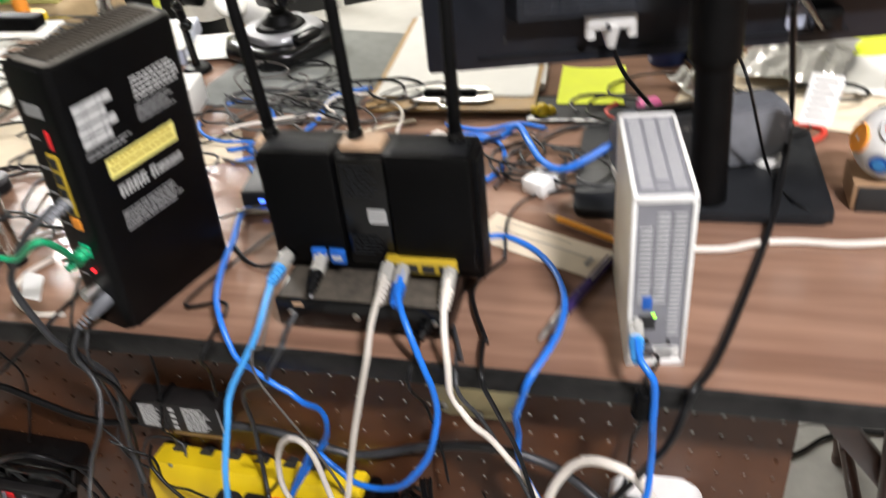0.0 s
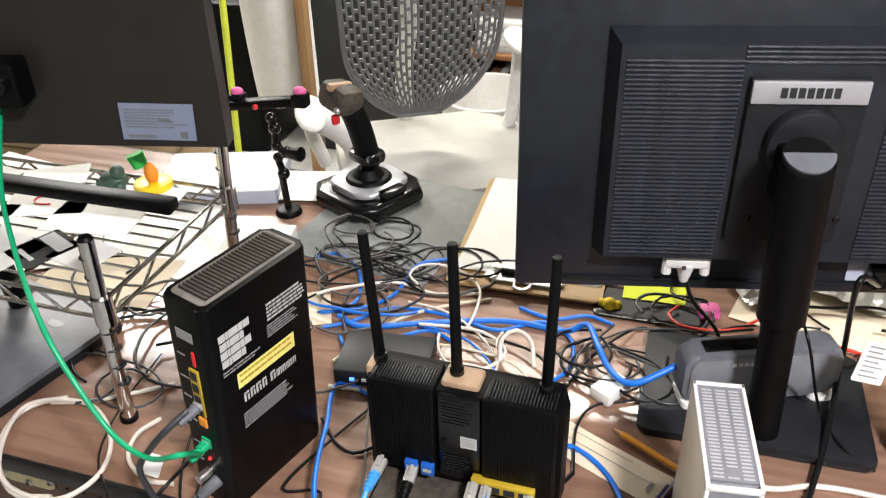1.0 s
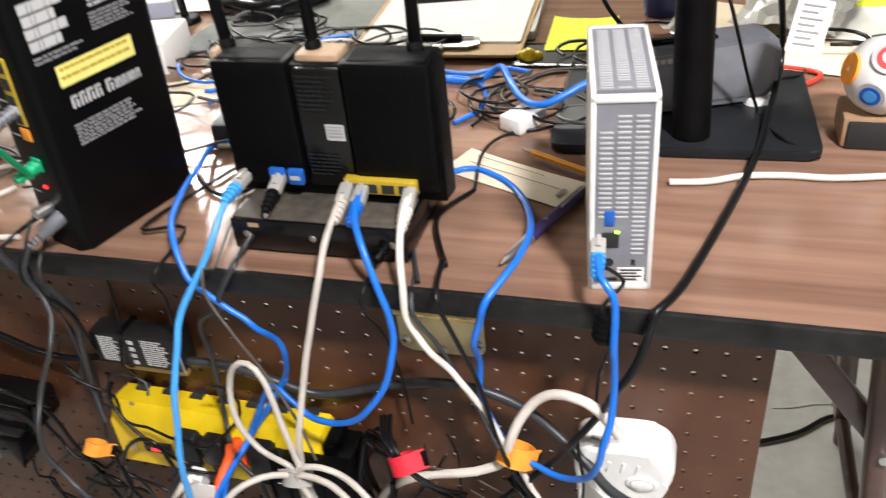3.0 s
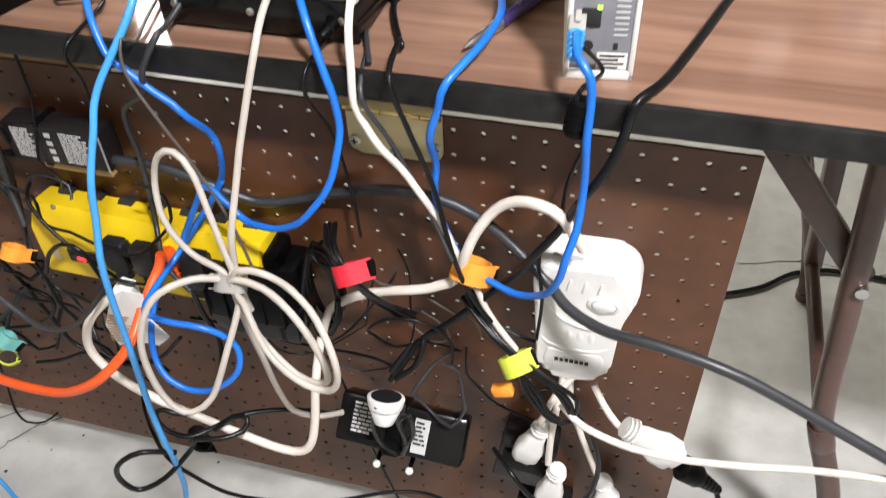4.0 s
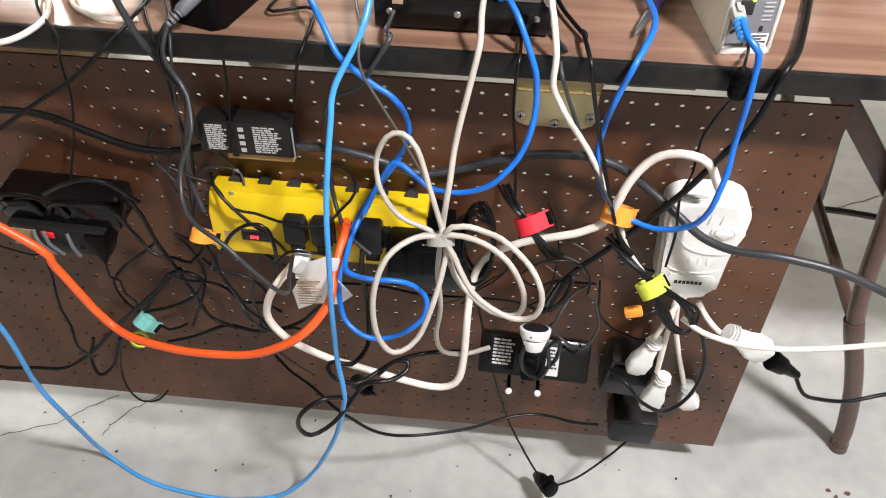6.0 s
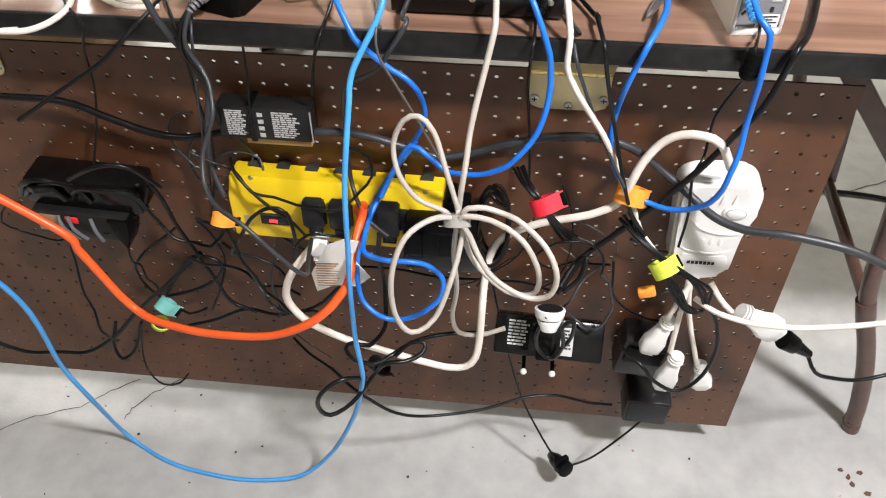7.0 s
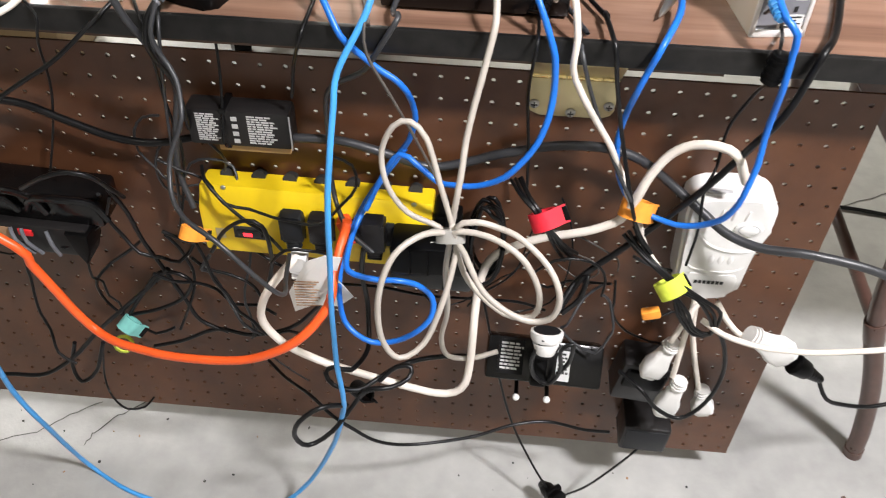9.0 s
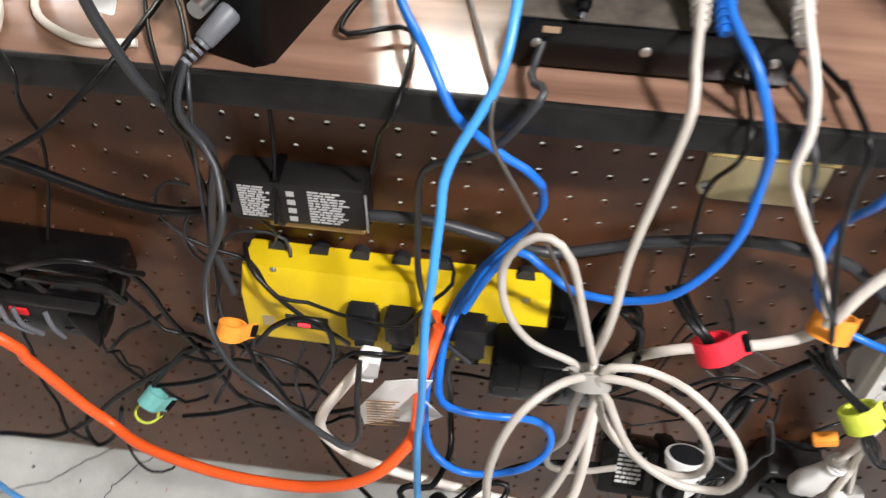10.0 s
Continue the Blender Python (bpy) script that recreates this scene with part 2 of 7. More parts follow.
def prism(outline, z0, z1, bevel=0.0, bm=None, m=None, seg=2):
    """A flat outline in x, y raised from z0 to z1."""
    own = bmesh.new()
    low = [own.verts.new((x, y, z0)) for x, y in outline]
    top = [own.verts.new((x, y, z1)) for x, y in outline]
    own.faces.new(low[::-1]), own.faces.new(top)
    for i in range(len(low)):
        j = (i + 1) % len(low)
        own.faces.new((low[i], low[j], top[j], top[i]))
    if bevel:
        rims = [e for e in own.edges if abs(e.verts[0].co.z - e.verts[1].co.z) < 1e-6]
        bmesh.ops.bevel(own, geom=rims, offset=bevel, segments=seg, profile=0.5, affect="EDGES")
    if m is not None:
        own.transform(m)
    return merge(bm, own)


def rounded(w, h, r, n=5):
    """The outline of a rounded rectangle about the origin."""
    pts = []
    for sx, sy, a in ((1, 1, 0), (-1, 1, 90), (-1, -1, 180), (1, -1, 270)):
        for k in range(n + 1):
            t = radians(a + 90 * k / n)
            pts.append((sx * (w / 2 - r) + r * math.cos(t), sy * (h / 2 - r) + r * math.sin(t)))
    return pts


def smooth_path(pts, step=0.008):
    """A Catmull-Rom line through the points, in even steps."""
    P = [Vector(p) for p in pts]
    P = [2 * P[0] - P[1]] + P + [2 * P[-1] - P[-2]]
    out = []
    for a, b, c, d in zip(P, P[1:], P[2:], P[3:]):
        n = max(2, int((c - b).length / step))
        for k in range(n):
            t = k / n
            out.append(0.5 * ((2 * b) + (c - a) * t + (2 * a - 5 * b + 4 * c - d) * t * t + (3 * b - a - 3 * c + d) * t ** 3))
    out.append(P[-2])
    return out


def sweep(pts, r, n=8, bm=None, step=0.008, flat=1.0, straight=False):
    """A round (or flattened) tube along a line."""
    line = [Vector(p) for p in pts] if straight else smooth_path(pts, step)
    own = bmesh.new()
    rings, up = [], None
    for i, p in enumerate(line):
        t = (line[min(i + 1, len(line) - 1)] - line[max(i - 1, 0)]).normalized()
        if up is None:
            up = t.orthogonal().normalized()
        up = (up - t * up.dot(t))
        up = up.normalized() if up.length > 1e-6 else t.orthogonal().normalized()
        side = t.cross(up)
        rings.append([own.verts.new(p + r * (math.cos(a) * up * flat + math.sin(a) * side)) for a in (2 * math.pi * k / n for k in range(n))])
    for a, b in zip(rings, rings[1:]):
        for k in range(n):
            own.faces.new((a[k], a[(k + 1) % n], b[(k + 1) % n], b[k]))
    own.faces.new(rings[0][::-1]), own.faces.new(rings[-1])
    return merge(bm, own)


def cable(name, pts, r, material, label, group="", n=8, step=0.008, category="cable", flat=1.0):
    return solid(name, sweep(pts, r, n, step=step, flat=flat), material, label, category, group=group, smooth=1.2)


def plug_rj45(parent, p, q, boot, material="clear"):
    """A modular plug with its boot, its nose at q."""
    p, q = Vector(p), Vector(q)
    d = (q - p).normalized()
    mm = Matrix.Translation(q) @ d.to_track_quat("Z", "Y").to_matrix().to_4x4()
    bm = box(0, 0, -0.009, 0.0115, 0.008, 0.02, 0.001)
    bm = box(0, 0.0052, -0.006, 0.004, 0.002, 0.014, 0.0005, bm)
    bm.transform(mm)
    part("plug", bm, material, parent)
    b2 = cyl((0, 0, -0.042), (0, 0, -0.019), 0.0034, 0.0058, 10)
    for k in range(4):
        b2 = cyl((0, 0, -0.038 + k * 0.005), (0, 0, -0.0362 + k * 0.005), 0.0052 + 0.0004 * k, None, 10, b2)
    b2.transform(mm)
    part("boot", b2, boot, parent)


ZT = 0.738  # table top

# ---- the room ----
def slab(name, x0, x1, y0, y1, z0, z1, material, label, category):
    return solid(name, box((x0 + x1) / 2, (y0 + y1) / 2, (z0 + z1) / 2, x1 - x0, y1 - y0, z1 - z0), material, label, category, kind="structure", smooth=0)


slab("floor", -3.6, 3.6, -2.6, 4.6, -0.1, 0.0, "floor", "grey painted concrete floor with stains and hairline cracks", "floor")
slab("ceiling", -3.6, 3.6, -2.6, 4.6, 2.5, 2.6, "ceil", "plain white ceiling over the workroom", "ceiling")
slab("wall_north", -3.6, 3.6, 4.5, 4.6, 0, 2.5, "wall", "plain cream painted wall", "wall")
slab("wall_south", -3.6, 3.6, -2.6, -2.5, 0, 2.5, "wall", "plain cream painted wall", "wall")
slab("wall_west", -3.6, -3.5, -2.5, 4.5, 0, 2.5, "wall", "plain cream painted wall", "wall")
slab("wall_east", 3.5, 3.6, -2.5, 4.5, 0, 2.5, "wall", "plain cream painted wall", "wall")

for x, y, z, sx, sy, w, c in LAMPS:
    lamp = thing("ceiling_light", "white fluorescent luminaire with two lit tubes", "ceiling light", pose(x, y, 0), "ceiling lights")
    part("housing", box(0, 0, (z + 0.05 + 2.5) / 2, sx + 0.06, sy + 0.06, 2.5 - z - 0.05, 0.005), "white", lamp)
    for s in (-0.06, 0.06):
        a, b = ((s, -sy / 2, z + 0.03), (s, sy / 2, z + 0.03)) if sy > sx else ((-sx / 2, s, z + 0.03), (sx / 2, s, z + 0.03))
        part("tube", cyl(a, b, 0.013), "tube", lamp, "lit fluorescent tube")



def crack(pts, w=0.0016):
    """A hairline crack: a thin dark sliver on the floor."""
    bm = bmesh.new()
    g = random.Random(int(pts[0][0] * 1000) + 7000)
    line = []
    for (x0, y0), (x1, y1) in zip(pts, pts[1:]):
        for k in range(5):
            t = k / 5
            line.append((x0 + (x1 - x0) * t + g.uniform(-0.003, 0.003), y0 + (y1 - y0) * t + g.uniform(-0.003, 0.003)))
    line.append(pts[-1])
    n = len(line)
    va = [bm.verts.new((x - w * 0.5 * g.uniform(0.3, 1.2), y + w * 0.4, 0.0012)) for x, y in line]
    vb = [bm.verts.new((x + w * 0.5 * g.uniform(0.3, 1.2), y - w * 0.4, 0.0012)) for x, y in line]
    for k in range(n - 1):
        bm.faces.new((va[k], va[k + 1], vb[k + 1], vb[k]))
    return solid("floor_crack", bm, "crackm", "dark hairline crack in the painted floor", "crack", kind="structure", smooth=0)


crack([(-0.555, 0.035), (-0.60, 0.0), (-0.640, -0.035), (-0.70, -0.055), (-0.76, -0.10)])
crack([(-0.48, 0.045), (-0.52, 0.01), (-0.545, -0.02), (-0.55, -0.045)])
crack([(0.50, 0.62), (0.62, 0.66), (0.72, 0.64), (0.85, 0.70)])
g_crumb = random.Random(77)
for k in range(46):
    s0 = g_crumb.uniform(0.0012, 0.0042)
    c0 = solid("floor_speck", box(0, 0, 0.0008, s0, s0 * g_crumb.uniform(0.4, 1), 0.0014, 0.0004), g_crumb.choice(("ink", "cardb", "crackm")), "tiny dark speck of dirt on the floor", "dirt", pose(g_crumb.uniform(-0.75, 0.85), g_crumb.uniform(-0.24, 0.03), 0.0, 0, 0, g_crumb.uniform(0, 180)), "floor dirt")
for k in range(5):
    solid("paint_chip", prism([(0.006 * math.cos(a) * g_crumb.uniform(0.5, 1.3), 0.004 * math.sin(a) * g_crumb.uniform(0.5, 1.3)) for a in (0.2, 1.0, 2.0, 3.1, 4.0, 5.2)], 0, 0.0012), "apron", "brown chip of flaked paint on the floor", "paint chip", pose(0.60 + g_crumb.uniform(-0.025, 0.025), -0.035 + g_crumb.uniform(-0.02, 0.02), 0, 0, 0, 60 * k), "floor dirt")

# ---- the table ----
table = thing("folding_table", "folding table with walnut laminate top and black vinyl edge", "table", pose(0.0, 0.33, 0))
part("tabletop", box(0.15, 0.0, 0.7265, 2.44, 0.752, 0.023, 0.0), "laminate", table, "walnut print laminate top with scuffs", 0)
rim = box(0.15, -0.378, 0.7262, 2.45, 0.008, 0.0245, 0.003)
rim = box(0.15, 0.378, 0.7262, 2.45, 0.008, 0.0245, 0.003, rim)
part("edge_band", rim, "edge", table, "chipped black vinyl edge band")
part("apron", box(-0.40, -0.351, 0.7075, 1.26, 0.018, 0.016), "apron", table, "brown painted rail under the edge")
part("apron", box(0.78, -0.351, 0.7100, 1.09, 0.018, 0.010), "apron", table)
part("apron", box(0.15, 0.34, 0.700, 2.36, 0.018, 0.030), "apron", table)
for yy in (-0.268, 0.232):
    part("leg", sweep([(0.607, yy, 0.012), (0.601, yy, 0.06), (0.584, yy, 0.14), (0.565, yy, 0.205), (0.546, yy, 0.258), (0.533, yy, 0.297)], 0.0128, 16), "leg", table, "bent brown steel tube leg")
    part("leg_arm", sweep([(0.540, yy, 0.275), (0.527, yy, 0.34), (0.513, yy, 0.46), (0.497, yy, 0.60), (0.486, yy, 0.71)], 0.0118, 14), "leg", table)
    part("leg_sleeve", cyl((0.545, yy, 0.262), (0.5335, yy, 0.298), 0.0138, None, 16, bevel=0.001), "leg", table)
    part("brace", box(0.437, yy + 0.016, 0.603, 0.026, 0.010, 0.262, 0.003, rot=pose(0, 0, 0, 0, -38, 0)), "leg", table)
    part("brace_bolt", cyl((0.513, yy + 0.024, 0.508), (0.513, yy - 0.016, 0.508), 0.006, None, 12), "steel", table)
    part("foot_cap", cyl((0.6085, yy, 0.0), (0.6065, yy, 0.016), 0.0140), "leg", table)
part("crossbar", cyl((0.538, -0.268, 0.288), (0.538, 0.232, 0.288), 0.0088, None, 14), "leg", table)
part("middle_brace", box(0.519, 0.0, 0.50, 0.022, 0.026, 0.43, 0.003, rot=pose(0, 0, 0, 0, -5.5, 0)), "leg", table)

# ---- the pegboard panel ----
STEP, COLS, ROWS_N = 0.0254, 48, 24
BX, BZ, BT = 0.381, 0.660, 0.003  # right-hand column, top row, thickness


def pegboard_mesh():
    """A sheet with a grid of real holes, each cell a square ring."""
    bm = bmesh.new()
    n, r, h = 16, 0.0026, STEP / 2
    ring = [(r * math.cos(2 * math.pi * k / n), r * math.sin(2 * math.pi * k / n)) for k in range(n)]
    square = []
    for k in range(n):
        a = 2 * math.pi * k / n
        c, s = math.cos(a), math.sin(a)
        f = h / max(abs(c), abs(s))
        square.append((c * f, s * f))
    faces, verts, grid = [], [], {}

    def corner(x, y, z):
        key = (round(x, 5), round(y, 5), round(z, 5))
        if key not in grid:
            grid[key] = len(verts)
            verts.append(key)
        return grid[key]

    for i in range(COLS):
        for j in range(ROWS_N):
            cx, cz = BX - i * STEP, BZ - j * STEP
            rf = [corner(cx + x, 0, cz + z) for x, z in ring]
            rb = [corner(cx + x, BT, cz + z) for x, z in ring]
            of = [corner(cx + x, 0, cz + z) for x, z in square]
            ob = [corner(cx + x, BT, cz + z) for x, z in square]
            for k in range(n):
                m = (k + 1) % n
                faces += [(of[k], of[m], rf[m], rf[k]), (ob[m], ob[k], rb[k], rb[m]), (rf[k], rf[m], rb[m], rb[k])]
                a, b = square[k], square[m]
                for edge, on in (("r", i == 0 and a[0] > h - 1e-6 and b[0] > h - 1e-6), ("l", i == COLS - 1 and a[0] < -h + 1e-6 and b[0] < -h + 1e-6), ("t", j == 0 and a[1] > h - 1e-6 and b[1] > h - 1e-6), ("b", j == ROWS_N - 1 and a[1] < -h + 1e-6 and b[1] < -h + 1e-6)):
                    if on:
                        faces.append((of[k], ob[k], ob[m], of[m]))
    me = bpy.data.meshes.new("pegboard")
    me.from_pydata(verts, [], faces)
    me.materials.append(M["peg"])
    return me


panel = tagged(new("pegboard_panel", pegboard_mesh()), "dark brown perforated hardboard panel hung below the table edge", "pegboard")


def hinge(x):
    h = thing("butt_hinge", "brass butt hinge with three screws on the pegboard", "hinge", pose(x, 0, 0), "hinges")
    w = 0.084
    plate = [(-w / 2, 0.0), (-w / 2, -0.038), (-w / 2 + 0.003, -0.044), (-w / 2 + 0.012, -0.048), (w / 2 - 0.012, -0.048), (w / 2 - 0.003, -0.044), (w / 2, -0.038), (w / 2, 0.0)]
    part("leaf", prism(plate, 0, 0.0022, 0.0006, m=pose(0, -0.0005, 0.674, 90, 0, 0)), "brasspaint", h)
    part("upper_leaf", box(0, -0.0205, 0.6905, w, 0.0025, 0.040, 0.0008, rot=pose(0, 0, 0, 43, 0, 0)), "brasspaint", h)
    for k in range(5):
        a = -w / 2 + w * k / 5
        part("knuckle", cyl((a + 0.0006, -0.0055, 0.6755), (a + w / 5 - 0.0006, -0.0055, 0.6755), 0.0048, None, 14), "brass", h)
    for sx, sz in ((-0.036, 0.639), (0, 0.631), (0.036, 0.641)):
        bm = ball((sx, -0.003, sz), 0.0052, None, (1, 0.45, 1), 14)
        scr = part("screw", bm, "steel", h)
        part("slot", box(sx, -0.0053, sz, 0.0060, 0.0008, 0.0011, bm=box(sx, -0.0053, sz, 0.0011, 0.0008, 0.0060)), "ink", scr)
    return h


hinge(0.1025)
hinge(-0.566)


# ---- things on the table ----
def bars(parent, name, m, rows, material="print", t=0.0004):
    """Lines of unreadable print on a plane (local x right, y up): rows of (x, y, w, h)."""
    bm = None
    for x, y, w, h in rows:
        bm = box(x + w / 2, y - h / 2, t / 2, w, h, t, bm=bm)
    bm.transform(m)
    return part(name, bm, material, parent, smooth=0)


def print_rows(x, y, w, n, h, gap, rng, ragged=0.25):
    """Words of small print as short bars."""
    out = []
    for k in range(n):
        a = x
        end = x + w * (1 - ragged * rng.random())
        while a < end - 0.002:
            ln = min(rng.uniform(0.003, 0.009), end - a)
            out.append((a, y - k * (h + gap), ln, h))
            a += ln + 0.0012
    return out


def gateway():
    W, D, H = 0.057, 0.143, 0.270
    g = thing("gateway_router", "tall black internet gateway with a yellow sticker and white print", "router", pose(-0.2307, 0.0326, ZT + 0.0013, 0, 3.0, -16))
    body = prism(rounded(W, D, 0.009), 0.0, H, 0.004)
    for v in body.verts:  # slight waist
        f = 1 - 0.05 * math.sin(math.pi * min(max(v.co.z / H, 0), 1))
        v.co.x *= f
    part("body", body, "black", g)
    # vent in the top: raised slats over a black sheet for the recess's shade
    part("vent_frame", prism(rounded(W - 0.012, D - 0.014, 0.006), H, H + 0.0012, 0.0005), "dustpale", g)
    part("vent_shade", box(0, 0.002, H + 0.0014, W - 0.020, D - 0.026, 0.0006), "ink", g)
    slat = box(0, 0, 0, W - 0.020, 0.0024, 0.0024, 0.0006)
    first = part("vent_slat", slat, "dust", g)
    n = 24
    for k in range(n):
        ob = first if k == 0 else new("vent_slat", first.data)
        ob.parent = g
        ob.location = (0, -D / 2 + 0.017 + k * (D - 0.032) / (n - 1), H + 0.0026)
    # broad face with print: local x right = +y of the body
    face = pose(W / 2 * 0.972 + 0.0006, 0, 0, 90, 0, 90)
    rng = random.Random(4)
    bars(g, "sticker", face, [(-0.042, 0.175, 0.082, 0.0195)], "ylabel")
    bars(g, "sticker_print", pose(W / 2 * 0.972 + 0.0011, 0, 0, 90, 0, 90), print_rows(-0.039, 0.1725, 0.076, 2, 0.0026, 0.0050, rng, 0.1), "ylport")
    # logo as plain blocks
    x, rows = -0.037, []
    for w in (0.009, 0.008, 0.009, 0.008, 0.0, 0.009, 0.003, 0.006, 0.006, 0.004, 0.006, 0.006):
        rows += [(x, 0.146 - (0.003 if w < 0.007 else 0), w * 0.30, 0.012 if w > 0.007 else 0.009), (x, 0.146 - (0.003 if w < 0.007 else 0), w * 0.78, 0.0026), (x + w * 0.52, 0.1415, w * 0.28, 0.0075)] if w else []
        x += w if w else 0.004
    bars(g, "logo_print", face, rows)
    bars(g, "print", face, print_rows(-0.041, 0.120, 0.073, 6, 0.0018, 0.0018, rng, 0.15), "pale")
    bars(g, "barcode", face, [(-0.058 + 0.0005 * (j % 2) + sum((0.0092, 0.0038, 0.0128, 0.0060, 0.0090)[:k]), 0.233 - 0.0105 * j, (0.0092, 0.0038, 0.0128, 0.0060, 0.0090)[k] - 0.0006, 0.0088) for j in range(4) for k in range(5 - j % 2)])
    bars(g, "print", face, print_rows(0.006, 0.232, 0.056, 5, 0.0024, 0.0022, rng, 0.2))
    bars(g, "print", face, print_rows(-0.058, 0.188, 0.052, 2, 0.0018, 0.002, rng, 0.2), "pale")
    bars(g, "print", face, print_rows(0.004, 0.206, 0.054, 5, 0.0015, 0.0018, rng, 0.3), "pale")
    # narrow face with ports
    f2 = pose(0, -D / 2 - 0.0006, 0, 90, 0, 0)
    bars(g, "print", f2, [(-0.012, 0.238, 0.022, 0.012), (-0.016, 0.206, 0.010, 0.002), (-0.018, 0.176, 0.012, 0.002), (-0.018, 0.150, 0.010, 0.002), (-0.018, 0.118, 0.012, 0.002), (-0.018, 0.085, 0.012, 0.002), (-0.018, 0.06, 0.01, 0.002)], "pale")
    part("red_port", box(0.006, -D / 2, 0.205, 0.004, 0.003, 0.018, 0.001), "red", g)
    ports = part("port_strip", box(0.003, -D / 2, 0.160, 0.013, 0.004, 0.062, 0.001), "ylport", g, "yellow network port block")
    for k in range(4):
        part("socket", box(0.003, -D / 2 - 0.0015, 0.183 - k * 0.0155, 0.009, 0.002, 0.011, 0.0004), "ink", ports)
    part("orange_port", box(0.003, -D / 2, 0.120, 0.011, 0.004, 0.012, 0.001), "orange", g)
    part("green_port", box(0.002, -D / 2, 0.090, 0.012, 0.004, 0.013, 0.001), "c_green", g)
    part("status_light", box(0.003, -D / 2 - 0.001, 0.067, 0.003, 0.003, 0.003, 0.0008), "led_red", g)
    part("coax_socket", cyl((-0.003, -D / 2, 0.044), (-0.003, -D / 2 - 0.016, 0.044), 0.0055, None, 12), "steel", g)
    part("power_jack", cyl((-0.004, -D / 2, 0.022), (-0.004, -D / 2 - 0.004, 0.022), 0.006, None, 12), "soft", g)
    return g


gateway()


def wifi_router():
    r = thing("wireless_router", "black wireless router on edge with three stub antennas", "router", pose(0.010, 0.030, ZT + 0.036))
    # body: wide wedge standing on its side, back to the room
    bm = prism([(-0.100, 0.0), (0.102, 0.0), (0.104, 0.020), (0.094, 0.046), (-0.094, 0.046), (-0.102, 0.020)], 0.0, 0.126, 0.004)
    part("body", bm, "soft", r)
    # raised ribbed panels each side of a flat middle
    for x0, x1 in ((-0.096, -0.026), (0.022, 0.098)):
        pan = part("ribbed_panel", box((x0 + x1) / 2, 0.014, 0.072, x1 - x0, 0.044, 0.118, 0.004), "black", r)
        n = 22
        rib = box(0, 0, 0, 0.0011, 0.0014, 0.094, 0.0004)
        first = part("rib", rib, "soft", pan)
        for k in range(n):
            o = first if k == 0 else new("rib", first.data)
            o.parent = pan
            o.location = (x0 + 0.004 + k * (x1 - x0 - 0.008) / (n - 1), -0.0085, 0.078)
        n2 = 20
        sl = box(0, 0, 0, 0.0014, 0.026, 0.0014, 0.0004)
        f2 = part("top_slat", sl, "dgrey", pan)
        for k in range(n2):
            o = f2 if k == 0 else new("top_slat", f2.data)
            o.parent = pan
            o.location = (x0 + 0.006 + k * (x1 - x0 - 0.012) / (n2 - 1), 0.010, 0.1318)
    part("middle_panel", box(-0.002, 0.006, 0.068, 0.044, 0.020, 0.112, 0.002), "gloss", r)
    part("antenna_block", box(-0.004, 0.022, 0.126, 0.040, 0.030, 0.012, 0.004), "tan", r, "tan block at the middle antenna")
    part("antenna_block", box(-0.099, 0.022, 0.122, 0.008, 0.030, 0.022, 0.003), "tan", r, "tan end block")
    rng = random.Random(8)
    f = pose(0, -0.0046, 0, 90, 0, 0)
    bars(r, "print", f, print_rows(-0.020, 0.118, 0.036, 8, 0.0018, 0.0024, rng, 0.35), "dgrey")
    bars(r, "label", f, [(0.000, 0.074, 0.017, 0.015)], "print")
    bars(r, "label_print", pose(0, -0.0052, 0, 90, 0, 0), [(0.0015, 0.0725 - 0.003 * k, 0.014, 0.0012) for k in range(4)], "pale")
    bars(r, "print", f, print_rows(-0.020, 0.045, 0.030, 6, 0.0016, 0.0022, rng, 0.4), "dgrey")
    for k, x in enumerate((-0.092, -0.011, 0.079)):
        a = part("antenna", cyl((x, 0.024, 0.124), (x + 0.004 * (k - 1), 0.012 + 0.003 * k, 0.288), 0.0058, 0.0050, 14, bevel=0.0012), "soft", r)
        part("antenna_joint", cyl((x, 0.023, 0.116), (x, 0.023, 0.140), 0.0085, 0.0070, 14, bevel=0.001), "gloss", a)
    lan = part("port_strip", box(0.046, -0.010, 0.020, 0.066, 0.010, 0.014, 0.001), "ylport", r, "yellow network port strip")
    for k in range(4):
        part("socket", box(0.022 + 0.0157 * k, -0.0148, 0.019, 0.0115, 0.0012, 0.0085), "ink", lan)
    for k, x in enumerate((-0.052, -0.034)):
        u = part("usb_port", box(x, -0.0105, 0.024, 0.014, 0.006, 0.015, 0.001), "bluejack", r, "blue usb port")
        part("tongue", box(x, -0.0138, 0.024, 0.009, 0.001, 0.004), "lgrey", u)
    part("power_jack", cyl((-0.082, -0.004, 0.022), (-0.082, -0.012, 0.022), 0.006), "gloss", r)
    return r


wifi_router()

# black metal box beneath the router
bx = thing("switch_box", "low black metal switch box under the router", "network switch", pose(0.004, 0.043, ZT))
part("case", box(0, 0, 0.019, 0.166, 0.122, 0.032, 0.002), "gloss", bx)
part("lid", box(0.0, -0.002, 0.0352, 0.160, 0.112, 0.0016, 0.0006), "dust", bx)
for x in (-0.004, -0.068, 0.070):
    part("screw", ball((x, -0.0615, 0.020), 0.0034, None, (1, 0.4, 1), 10), "steel", bx)
part("badge", box(-0.060, -0.0614, 0.030, 0.010, 0.0008, 0.004), "tan", bx)
for x in (-0.07, 0.07):
    for y in (-0.05, 0.05):
        part("foot", cyl((x, y, 0), (x, y, 0.004), 0.006), "soft", bx)


